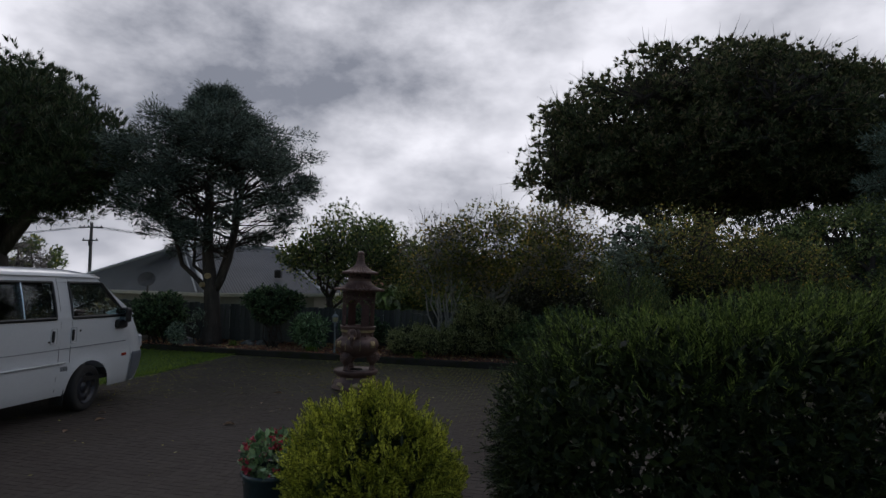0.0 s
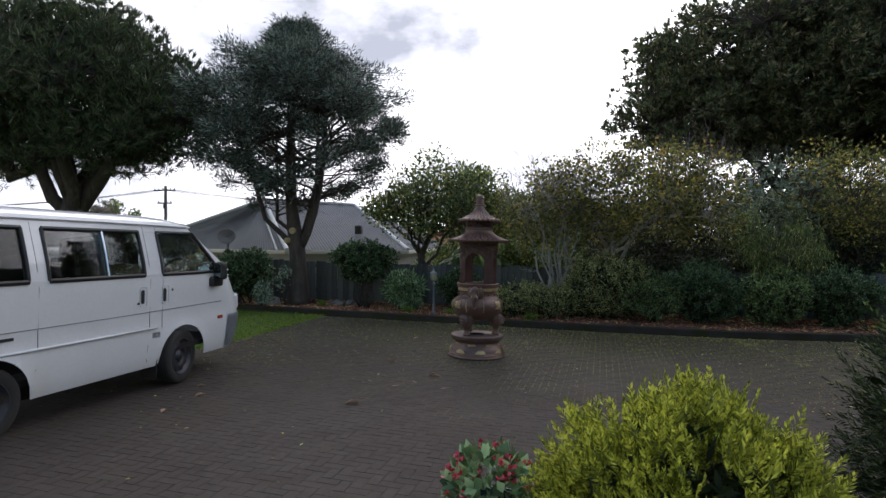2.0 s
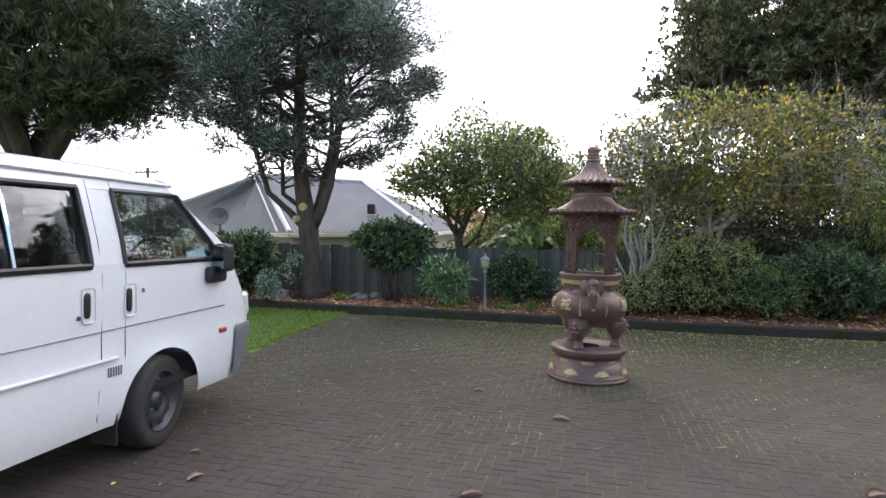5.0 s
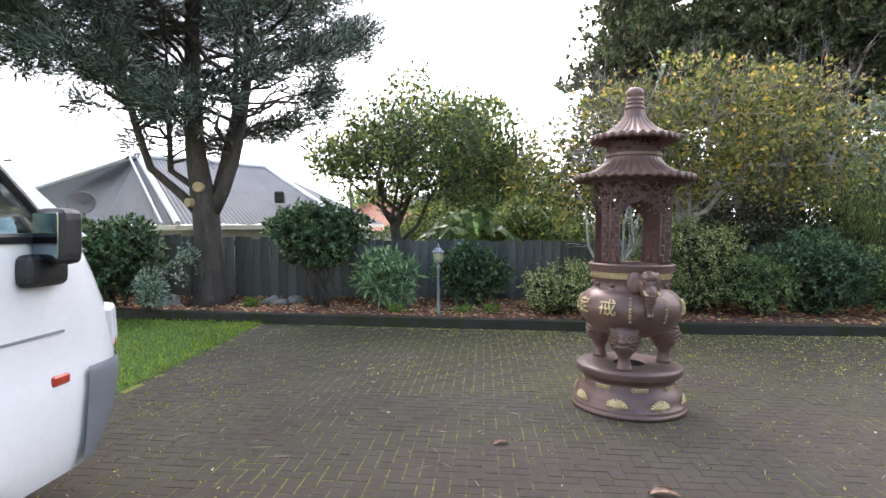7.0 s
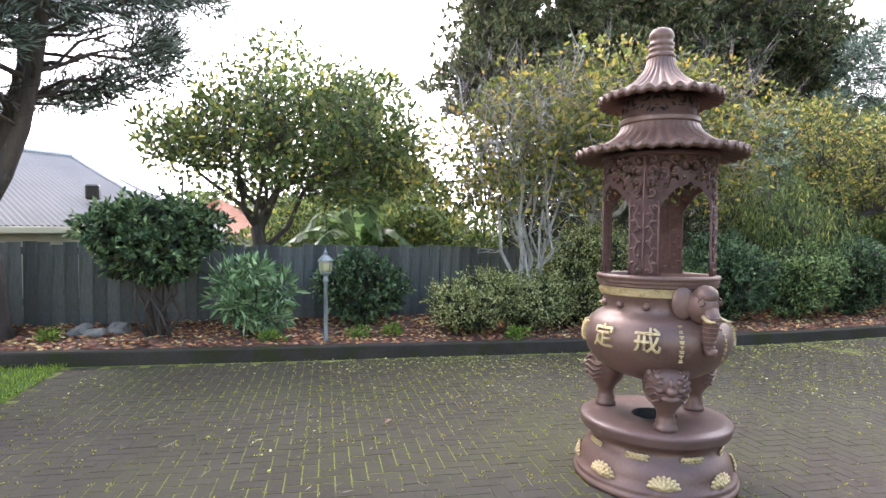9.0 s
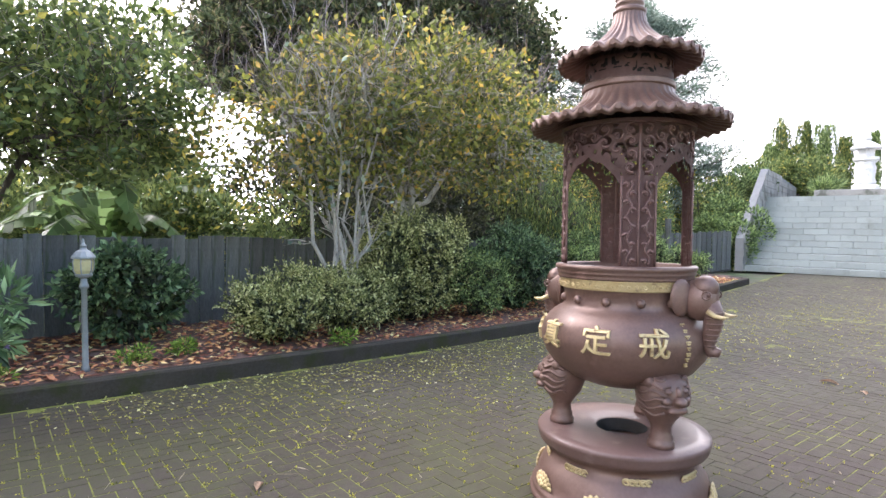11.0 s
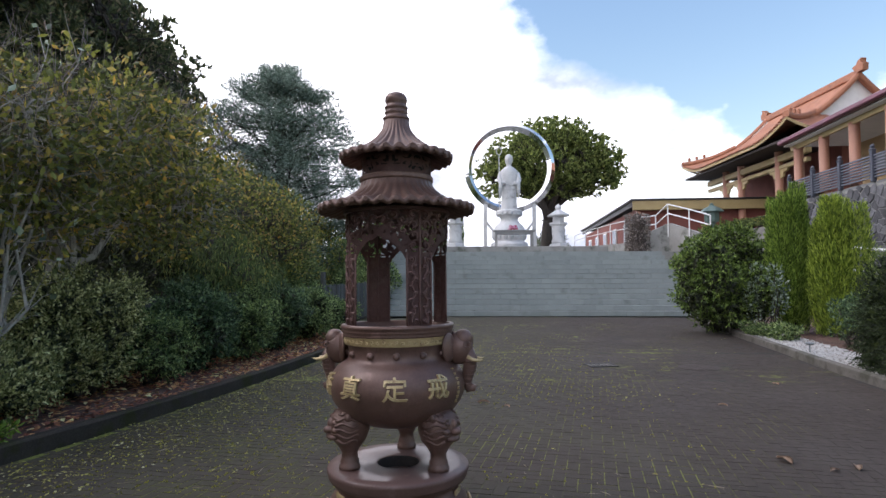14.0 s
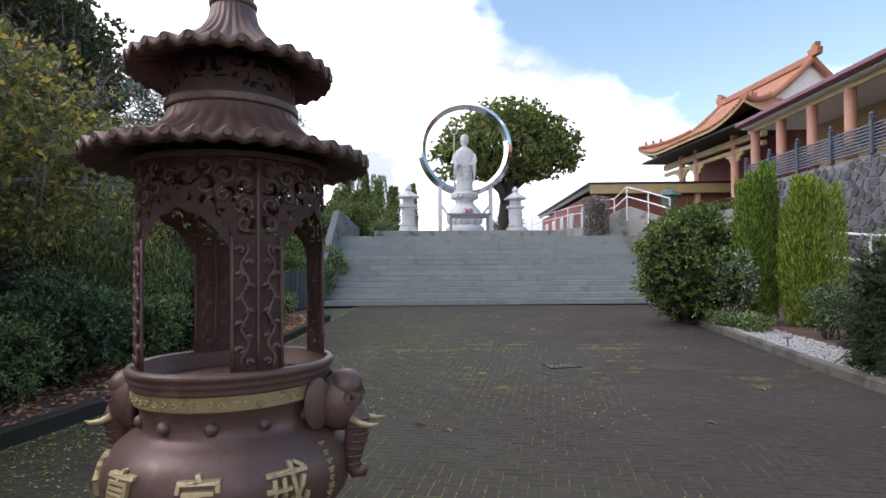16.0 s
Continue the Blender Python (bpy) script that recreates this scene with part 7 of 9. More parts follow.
def stone_wall():
    t = thing("wall_stone", (0, 0, 0), "tall retaining wall of dark irregular basalt with pale joints", "wall")
    tagged(t, kind="structure")
    ang = math.atan(-0.10)
    t.matrix_basis = Matrix.Translation((23.0, -5.9, 0)) @ Matrix.Rotation(ang, 4, "Z")
    part("backing", bm_box(17.5, 0.5, 4.9, (-8.7, -0.30, 2.3)), STONE_MORTAR, t)
    rng = np.random.default_rng(8)
    cell = 0.36
    seeds = np.array([(-17.3 + (i + 0.5 * (j % 2)) * cell + rng.uniform(-0.14, 0.14), 0.9 + j * cell * 0.82 + rng.uniform(-0.12, 0.12)) for i in range(50) for j in range(14)])
    rest_v, rest_f = [], []
    for c in seeds:
        if not (-17.2 < c[0] < -0.1 and 0.9 < c[1] < 4.72):
            continue
        d = np.linalg.norm(seeds - c, axis=1)
        poly = [np.array(q) for q in ((c[0] - 0.5, c[1] - 0.5), (c[0] + 0.5, c[1] - 0.5), (c[0] + 0.5, c[1] + 0.5), (c[0] - 0.5, c[1] + 0.5))]
        for o in seeds[(d > 0) & (d < 1.1)]:
            mid, n = (c + o) / 2, (o - c) / np.linalg.norm(o - c)
            side = [float(np.dot(q - mid, n)) + 0.012 for q in poly]
            cut = []
            for i in range(len(poly)):
                p, q, sp, sq = poly[i], poly[(i + 1) % len(poly)], side[i], side[(i + 1) % len(poly)]
                if sp <= 0:
                    cut.append(p)
                if (sp < 0) != (sq < 0):
                    cut.append(p + (q - p) * (sp / (sp - sq)))
            poly = cut
            if len(poly) < 3:
                break
        if len(poly) < 3:
            continue
        mid = sum(poly) / len(poly)
        proud = rng.uniform(0.015, 0.05)
        low = [(q[0], -0.06, min(q[1], 4.75)) for q in poly]
        top = [(mid[0] + (q[0] - mid[0]) * 0.86, -0.05 + proud, min(mid[1] + (q[1] - mid[1]) * 0.86, 4.75)) for q in poly]
        k = len(poly)
        vs = low + top
        fs = [tuple(range(k, 2 * k))] + [(i, (i + 1) % k, k + (i + 1) % k, k + i) for i in range(k)]
        if c[0] > -9.5:
            raw("stone", vs, fs, DARK_STONE, t)
        else:
            rest_f += [tuple(i + len(rest_v) for i in f) for f in fs]
            rest_v += vs
    tagged(raw("far_stones", rest_v, rest_f, DARK_STONE, t), kind="stuff")


stone_wall()


def brick_building():
    t = thing("brick_building", (0, 0, 0), "low red brick building with yellow fascia and white windows", "building")
    t.matrix_basis = Matrix.Translation((32.0, -1.6, 2.0)) @ Matrix.Rotation(math.atan(-0.09), 4, "Z")
    part("wall", bm_box(25, 9.5, 3.6, (12.5, -4.8, 1.8)), RED_BRICK, t, "red brick wall")
    part("fascia", bm_box(0.2, 10.2, 0.62, (-0.45, -4.8, 3.78), 0.02), YELLOW_BEAM, t, "yellow front fascia")
    part("fascia_strip", bm_box(0.26, 10.3, 0.12, (-0.48, -4.8, 4.12), 0.02), BLACK_TRIM, t)
    part("roof", bm_box(26, 10.4, 0.12, (12.5, -4.8, 4.14), 0.02), ROOF_GREY, t)
    part("side_fascia", bm_box(25.6, 0.12, 0.35, (12.4, 0.15, 3.92), 0.02), surf("dark fascia", (0.05, 0.05, 0.055), (0.09, 0.09, 0.10), 2, 30, 0.6), t)
    part("corner_post", bm_box(0.25, 0.25, 3.4, (-0.3, -0.1, 1.7), 0.02), PINK_COLUMN, t)
    for k in range(5):
        w = part("window", bm_box(1.5, 0.1, 1.3, (3.0 + k * 4.4, 0.02, 2.2), 0.01), WHITE_PAINT, t, "white framed window")
        for j in (-1, 1):
            part("pane", bm_box(0.62, 0.02, 1.12, (3.0 + k * 4.4 + j * 0.35, 0.075, 2.2)), surf("blue grey pane", (0.08, 0.11, 0.14), (0.14, 0.18, 0.22), 3, 20, 0.05), w)


brick_building()


# ---- bushes in the fence bed ----
Z0 = 0.115
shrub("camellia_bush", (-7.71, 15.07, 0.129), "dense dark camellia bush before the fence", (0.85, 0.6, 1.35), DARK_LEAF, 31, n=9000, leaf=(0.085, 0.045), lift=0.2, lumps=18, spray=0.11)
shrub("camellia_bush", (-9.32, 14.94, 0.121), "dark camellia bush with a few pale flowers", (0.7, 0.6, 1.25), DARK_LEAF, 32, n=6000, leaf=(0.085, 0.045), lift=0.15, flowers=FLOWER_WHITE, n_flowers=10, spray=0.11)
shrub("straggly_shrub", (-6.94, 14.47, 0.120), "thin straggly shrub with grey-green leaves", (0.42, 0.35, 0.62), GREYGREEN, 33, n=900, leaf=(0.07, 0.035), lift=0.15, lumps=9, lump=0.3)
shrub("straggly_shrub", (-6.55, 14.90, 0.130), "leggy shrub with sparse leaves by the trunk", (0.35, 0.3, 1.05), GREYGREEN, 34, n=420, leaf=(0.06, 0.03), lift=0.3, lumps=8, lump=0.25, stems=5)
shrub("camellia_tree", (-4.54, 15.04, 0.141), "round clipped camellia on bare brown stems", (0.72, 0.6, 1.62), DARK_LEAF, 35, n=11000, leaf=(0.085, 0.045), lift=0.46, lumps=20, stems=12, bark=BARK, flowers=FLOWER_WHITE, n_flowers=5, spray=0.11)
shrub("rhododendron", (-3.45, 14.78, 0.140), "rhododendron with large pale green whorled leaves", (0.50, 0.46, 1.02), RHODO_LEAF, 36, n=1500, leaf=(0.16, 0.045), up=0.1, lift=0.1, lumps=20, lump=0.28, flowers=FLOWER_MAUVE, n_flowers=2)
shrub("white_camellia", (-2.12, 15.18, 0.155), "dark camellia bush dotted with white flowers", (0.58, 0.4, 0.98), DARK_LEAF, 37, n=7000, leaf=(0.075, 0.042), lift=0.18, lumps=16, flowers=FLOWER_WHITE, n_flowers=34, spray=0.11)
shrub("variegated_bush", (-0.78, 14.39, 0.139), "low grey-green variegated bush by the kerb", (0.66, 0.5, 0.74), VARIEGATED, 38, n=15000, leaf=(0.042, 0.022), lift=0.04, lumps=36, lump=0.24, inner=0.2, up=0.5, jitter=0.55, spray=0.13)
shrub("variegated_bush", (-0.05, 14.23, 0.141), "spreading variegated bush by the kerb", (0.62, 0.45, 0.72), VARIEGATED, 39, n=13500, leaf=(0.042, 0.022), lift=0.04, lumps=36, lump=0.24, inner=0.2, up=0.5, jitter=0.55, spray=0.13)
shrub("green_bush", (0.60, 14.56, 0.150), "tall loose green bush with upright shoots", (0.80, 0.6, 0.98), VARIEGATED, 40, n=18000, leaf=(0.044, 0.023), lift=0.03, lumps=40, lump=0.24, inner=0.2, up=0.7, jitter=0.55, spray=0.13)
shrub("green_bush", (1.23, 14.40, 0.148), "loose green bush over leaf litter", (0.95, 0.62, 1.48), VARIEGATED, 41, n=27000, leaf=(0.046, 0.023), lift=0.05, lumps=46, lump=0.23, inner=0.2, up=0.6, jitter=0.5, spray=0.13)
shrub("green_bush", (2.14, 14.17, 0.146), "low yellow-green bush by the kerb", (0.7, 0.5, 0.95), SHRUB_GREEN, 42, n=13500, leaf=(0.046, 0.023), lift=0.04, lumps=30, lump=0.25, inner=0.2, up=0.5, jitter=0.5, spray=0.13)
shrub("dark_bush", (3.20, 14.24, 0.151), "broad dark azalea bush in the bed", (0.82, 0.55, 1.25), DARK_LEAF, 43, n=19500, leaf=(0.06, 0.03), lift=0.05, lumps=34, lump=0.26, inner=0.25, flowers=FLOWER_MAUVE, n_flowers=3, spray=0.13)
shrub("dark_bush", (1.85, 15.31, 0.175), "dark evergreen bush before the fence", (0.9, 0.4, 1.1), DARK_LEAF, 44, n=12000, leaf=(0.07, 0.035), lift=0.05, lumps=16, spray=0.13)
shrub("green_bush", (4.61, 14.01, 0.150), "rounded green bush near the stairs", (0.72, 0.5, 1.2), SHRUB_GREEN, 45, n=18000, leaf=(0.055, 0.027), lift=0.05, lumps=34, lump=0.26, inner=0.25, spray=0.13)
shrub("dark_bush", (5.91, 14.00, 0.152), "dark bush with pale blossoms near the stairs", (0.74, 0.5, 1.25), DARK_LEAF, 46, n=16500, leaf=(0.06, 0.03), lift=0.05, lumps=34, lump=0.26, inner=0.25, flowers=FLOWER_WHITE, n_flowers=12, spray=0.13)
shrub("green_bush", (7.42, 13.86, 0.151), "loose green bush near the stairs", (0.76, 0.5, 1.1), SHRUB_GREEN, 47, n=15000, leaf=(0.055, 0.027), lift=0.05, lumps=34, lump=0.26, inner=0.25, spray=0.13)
shrub("green_bush", (9.13, 13.74, 0.147), "low olive bush at the end of the bed", (0.95, 0.45, 0.7), SHRUB_GREEN, 48, n=10500, leaf=(0.055, 0.027), lift=0.05, lumps=16, spray=0.13)
for k, (x, y) in enumerate(((-5.6, 15.0), (-3.3, 14.35), (-2.3, 14.3), (-1.9, 14.35), (-0.5, 13.75))):
    shrub("weed_tuft", (x, y, bed_z(x, y) - 0.01), "small bright green weed in the mulch", (0.15, 0.13, 0.16), BRIGHT_CYPRESS, 50 + k, n=240, leaf=(0.06, 0.018), lift=0.0, lumps=6, stems=2, group="weeds in the bed")

# growth behind the fence
shrub("banana_clump", (-1.45, 17.5, -0.6), "banana clump with long arching pale leaves", (0.3, 0.3, 1.2), DARK_LEAF, 60, n=500, leaf=(0.1, 0.05), lumps=6)


def banana_leaves():
    rng = np.random.default_rng(61)
    t = thing("banana_plant", (-1.55, 17.3, 0.85), "banana plant with broad arching leaves over the fence", "banana plant")
    for k in range(22):
        a = k * 2.4 + rng.normal() * 0.2
        reach, rise = rng.uniform(0.8, 1.5), rng.uniform(0.45, 1.15)
        wide = rng.uniform(0.15, 0.24)
        b = bmesh.new()
        cols = 14
        along = []
        for i in range(cols + 1):
            q = i / cols
            along.append((Vector((reach * q * math.cos(a), reach * q * math.sin(a), 0.1 + rise * math.sin(q * 2.5) * 0.9)), wide * math.sin(math.pi * min(1, q * 0.88 + 0.1)) ** 0.7 + 0.01))
        out = Vector((-math.sin(a), math.cos(a), 0))
        for i in range(cols):
            (c0, w0), (c1, w1) = along[i], along[i + 1]
            for sg in (-1, 1):
                torn = rng.uniform(0.72, 1.0)
                hang = rng.uniform(0.2, 0.75)
                lag = (c1 - c0) * rng.uniform(0.2, 0.9)
                e0 = c0 + out * sg * w0 * torn - Vector((0, 0, w0 * hang)) + lag
                e1 = c1 + out * sg * w1 * torn - Vector((0, 0, w1 * hang)) + lag * 0.85
                f = [b.verts.new(p) for p in (c0, c1, e1, e0)]
                b.faces.new(f if sg > 0 else f[::-1])
        bm_tube([tuple(c + Vector((0, 0, 0.004))) for c, w in along], [0.018 * (1.1 - i / cols) for i in range(cols + 1)], 5, b)
        part("leaf", b, BANANA, t)
    part("stem", bm_tube([(0, 0, -1.5), (0, 0, 0.35)], [0.12, 0.07], 10), BRIGHT_CYPRESS, t)


banana_leaves()
# the SHADE_LEAF shrubs carry the dark hollow under the trees in their colour
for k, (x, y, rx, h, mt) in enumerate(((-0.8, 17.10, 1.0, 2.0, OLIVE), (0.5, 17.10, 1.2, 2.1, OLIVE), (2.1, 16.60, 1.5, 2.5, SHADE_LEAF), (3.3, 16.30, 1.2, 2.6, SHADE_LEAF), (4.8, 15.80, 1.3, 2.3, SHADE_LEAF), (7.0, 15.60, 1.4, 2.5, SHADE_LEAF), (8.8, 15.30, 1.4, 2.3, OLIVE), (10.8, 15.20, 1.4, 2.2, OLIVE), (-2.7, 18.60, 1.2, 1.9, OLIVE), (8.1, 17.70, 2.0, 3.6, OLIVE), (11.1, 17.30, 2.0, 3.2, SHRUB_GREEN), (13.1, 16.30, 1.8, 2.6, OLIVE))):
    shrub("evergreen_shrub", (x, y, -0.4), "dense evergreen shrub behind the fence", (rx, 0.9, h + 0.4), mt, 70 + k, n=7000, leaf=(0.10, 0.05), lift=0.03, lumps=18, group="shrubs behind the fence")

# filler growth; SHADE_LEAF paints in the shade below the canopy
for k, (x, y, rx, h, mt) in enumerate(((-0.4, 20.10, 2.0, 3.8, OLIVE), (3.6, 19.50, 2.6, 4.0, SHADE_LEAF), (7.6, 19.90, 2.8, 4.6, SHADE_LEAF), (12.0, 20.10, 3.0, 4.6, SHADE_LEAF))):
    shrub("dark_shrub_mass", (x, y, -0.5), "tall evergreen growth behind the fence, mostly darkened as shade", (rx, 1.2, h + 0.5), mt, 190 + k, n=12000, leaf=(0.15, 0.07), lift=0.02, lumps=30, lump=0.30, group="tall growth behind the fence")

# ---- foreground: hedge, golden bush, pot ----
def cypress_hedge():
    """A broad clipped dome of dark cypress whose sprays droop at the tips."""
    rng = np.random.default_rng(81)
    t = thing("cypress_hedge", (2.55, 3.80, 0), "large rounded dark green cypress with drooping sprays", "hedge")
    t.scale = (1.0, 1.0, 1.0)
    n_spray, per = 7000, 12
    d = unit(rng.normal(size=(n_spray, 3)))
    d[:, 2] = np.abs(d[:, 2])
    d = d / (np.abs(d) ** 5.0).sum(axis=1, keepdims=True) ** (1 / 5.0)
    lump = 1 + 0.035 * np.sin(d[:, 0] * 9 + 2) * np.cos(d[:, 1] * 8) + 0.03 * np.sin(d[:, 0] * 23) + 0.05 * np.sin(d[:, 0] * 4.3 + 0.6) * d[:, 2] + 0.02 * rng.normal(size=n_spray)
    base = d * np.array([1.80, 0.80, 1.74]) * (lump * rng.uniform(0.93, 1.0, n_spray))[:, None]
    out = unit(d * np.array([1, 1.6, 1]))
    main = unit(out * 0.55 + np.array([0, 0, 0.55]) * d[:, 2:3] + np.array([0, 0, -0.55]) * (1 - d[:, 2:3]) + rng.normal(size=(n_spray, 3)) * 0.25)
    side = unit(np.cross(main, unit(rng.normal(size=(n_spray, 3)))))
    s = np.tile(np.linspace(0.0, 1.0, per), n_spray)
    sg = np.tile(np.where(np.arange(per) % 2, 1.0, -1.0), n_spray)
    ln = np.repeat(rng.uniform(0.10, 0.20, n_spray), per)
    mm, bb, ss = np.repeat(main, per, 0), np.repeat(base, per, 0), np.repeat(side, per, 0)
    pos = bb + mm * (s * ln)[:, None]
    way = unit(mm + ss * (sg * (0.75 - 0.5 * s))[:, None] + rng.normal(size=mm.shape) * 0.15)
    v, f = leaves(pos, way, 0.028 + 0.030 * (1 - s), np.full(len(s), 0.0095), rng, 0.05)
    # sprays on top take the lit green, those on the sides the dark one
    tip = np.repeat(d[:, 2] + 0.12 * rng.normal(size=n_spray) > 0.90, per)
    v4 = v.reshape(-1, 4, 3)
    for nm, pick, mt in (("foliage", ~tip, HEDGE_GREEN), ("top_sprays", tip, HEDGE_LIT_TIP)):
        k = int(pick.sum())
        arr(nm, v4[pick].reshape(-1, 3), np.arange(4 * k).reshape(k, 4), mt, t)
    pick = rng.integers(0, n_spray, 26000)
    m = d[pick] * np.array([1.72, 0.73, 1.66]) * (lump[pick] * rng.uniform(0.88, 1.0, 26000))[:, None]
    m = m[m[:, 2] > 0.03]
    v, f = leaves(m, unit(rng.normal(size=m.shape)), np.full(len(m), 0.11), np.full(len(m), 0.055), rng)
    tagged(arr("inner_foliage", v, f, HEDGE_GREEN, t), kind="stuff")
    part("trunk", bm_tube([(0, 0, 0), (0, 0, 1.0)], [0.12, 0.06], 10), BARK_DARK, t)


cypress_hedge()


def golden_bush():
    rng = np.random.default_rng(82)
    t = thing("golden_bush", (-0.24, 3.62, 0.0), "rounded golden-yellow cypress bush with feathery tips", "bush")
    t.scale = (0.96, 0.88, 1.09)
    # tufts of sprays, each tuft with its own reach
    n_tuft, each = 190, 19
    n_spray = n_tuft * each
    c = unit(rng.normal(size=(n_tuft, 3)))
    c[:, 2] = np.abs(c[:, 2]) * 0.95 - 0.22
    c = unit(c)
    reach = rng.uniform(0.70, 1.10, n_tuft)
    d = unit(np.repeat(c, each, 0) + rng.normal(size=(n_spray, 3)) * 0.085)
    base = d * np.array([0.69, 0.58, 0.59]) * np.repeat(reach, each)[:, None] * rng.uniform(0.74, 0.93, (n_spray, 1)) + np.array([0, 0, 0.48])
    main = unit(np.repeat(c, each, 0) + np.array([0, 0, 0.75]) + rng.normal(size=(n_spray, 3)) * 0.30)
    # each spray is a flat fan of small blades
    per = 15
    side = unit(np.cross(main, unit(rng.normal(size=(n_spray, 3)))))
    s = np.tile(np.linspace(0.05, 1.0, per), n_spray)
    sg = np.tile(np.where(np.arange(per) % 2, 1.0, -1.0), n_spray)
    mm, bb, ss = np.repeat(main, per, 0), np.repeat(base, per, 0), np.repeat(side, per, 0)
    ln = np.repeat(rng.uniform(0.065, 0.12, n_spray), per)
    pos = bb + mm * (s * ln)[:, None]
    way = unit(mm * 0.8 + ss * (sg * (1.05 - 0.7 * s))[:, None] + rng.normal(size=mm.shape) * 0.12)
    v, f = leaves(pos, way, 0.020 + 0.028 * (1 - s), np.full(len(s), 0.0105), rng, 0.05)
    arr("foliage", v, f, GOLD_CYPRESS, t)
    b = bmesh.new()
    for k in range(14):
        a = k * 2.4
        bm_tube([(0, 0, 0), (0.1 * math.cos(a), 0.1 * math.sin(a), 0.2), (0.3 * math.cos(a), 0.3 * math.sin(a), 0.5 + 0.1 * (k % 3))], [0.03, 0.02, 0.008], 6, b)
    tagged(part("branchwork", b, BARK_DARK, t), kind="stuff")
    # inner leaves in dark hedge green paint the shade between the tufts
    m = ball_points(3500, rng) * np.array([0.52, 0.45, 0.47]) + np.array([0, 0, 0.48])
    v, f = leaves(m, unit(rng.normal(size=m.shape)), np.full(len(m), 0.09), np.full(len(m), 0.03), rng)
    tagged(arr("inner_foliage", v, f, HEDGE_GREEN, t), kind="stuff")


golden_bush()


def flower_pot():
    t = thing("flower_pot", (-1.05, 3.93, 0), "dark glazed pot of red begonias beside the golden bush", "flower pot")
    t.scale = (0.95, 0.95, 1.0)
    part("pot", lathe([(0.12, 0), (0.15, 0.02), (0.20, 0.25), (0.22, 0.46), (0.235, 0.48), (0.235, 0.51), (0.21, 0.51), (0.20, 0.47), (0.0, 0.46)], 40), POT_TEAL, t, soft=True)
    rng = np.random.default_rng(83)
    n = 420
    d = ball_points(n, rng, 0.5)
    pos = d * np.array([0.21, 0.21, 0.16]) + np.array([0, 0, 0.60])
    v, f = leaves(pos, unit(d + np.array([0, 0, 0.3]) + rng.normal(size=(n, 3)) * 0.5), rng.uniform(0.05, 0.085, n), rng.uniform(0.045, 0.065, n), rng, 0.08)
    arr("foliage", v, f, RHODO_LEAF, t)
    k = 46
    d = unit(rng.normal(size=(k, 3)) + np.array([0, 0, 0.5]))
    c = np.repeat(d * np.array([0.22, 0.22, 0.17]) + np.array([0, 0, 0.61]), 9, 0)
    pos = c + rng.normal(size=c.shape) * 0.012
    v, f = leaves(pos, unit(np.repeat(d, 9, 0) * 0.6 + rng.normal(size=c.shape) * 0.8), rng.uniform(0.02, 0.035, len(c)), rng.uniform(0.018, 0.03, len(c)), rng, 0.1)
    arr("blossom", v, f, FLOWER_RED, t, "red begonia flowers")


flower_pot()


# ---- garden lamp ----
def garden_lamp():
    t = thing("garden_lamp", (-2.705, 14.28, 0.135), "grey-green garden lamp post with glass lantern head", "garden lamp")
    part("pole", lathe([(0.035, 0), (0.030, 0.04), (0.024, 0.06), (0.022, 0.68), (0.034, 0.69), (0.036, 0.71), (0.026, 0.73), (0.022, 0.77)], 16), LAMP_METAL, t, soft=True)
    part("cup", lathe([(0.022, 0.765), (0.06, 0.785), (0.065, 0.80), (0.05, 0.805)], 16), LAMP_METAL, t)
    head = part("glass", lathe([(0.052, 0.80), (0.070, 0.83), (0.074, 0.90), (0.066, 0.93)], 6), LAMP_GLASS, t, "yellowed glass panes")
    for k in range(6):
        a = k * math.pi / 3
        part("bar", bm_tube([(r * math.cos(a), r * math.sin(a), z) for r, z in ((0.054, 0.80), (0.072, 0.83), (0.076, 0.90), (0.068, 0.935))], 0.005, 5), LAMP_METAL, head)
    part("roof", lathe([(0.070, 0.925), (0.090, 0.93), (0.088, 0.945), (0.055, 0.985), (0.03, 1.0), (0.022, 1.015), (0.026, 1.03), (0.012, 1.05), (0.006, 1.085), (0.0, 1.09)], 12), LAMP_METAL, t)


garden_lamp()


# ---- shrub bed on the stair side ----
GOLD_CYPRESS_GREEN = leaf_mat("yellow green cypress sprays", [(0.0, (0.060, 0.100, 0.012)), (0.5, (0.125, 0.180, 0.020)), (1.0, (0.22, 0.27, 0.038))], 0.55, 0.3, gain=1.5)
shrub("round_bush", (8.95, 3.55, 0.05), "large round glossy green bush beside the stairs", (1.28, 1.2, 2.45), BOX_GREEN, 90, n=38000, leaf=(0.082, 0.038), lift=0.06, lumps=40, lump=0.34, inner=0.7, stems=9, spray=0.11)
column_cypress("column_cypress", (8.15, 2.42, 0.05), "tall bright green columnar cypress", 0.50, 3.35, BRIGHT_CYPRESS, 91, n=24000, leaf=(0.11, 0.021), taper=0.35, peaks=12, group="columnar cypresses")
column_cypress("column_cypress", (7.25, 1.95, 0.05), "yellow-green columnar cypress with rounded crown", 0.56, 2.95, GOLD_CYPRESS_GREEN, 92, n=25000, leaf=(0.11, 0.021), taper=0.35, peaks=12, group="columnar cypresses")
shrub("pale_shoot_shrub", (7.85, 3.15, 0.05), "thin shrub of pale arching leafy shoots", (0.5, 0.4, 1.7), GREYGREEN, 94, n=900, leaf=(0.085, 0.04), lift=0.1, lumps=14, lump=0.26, stems=9)
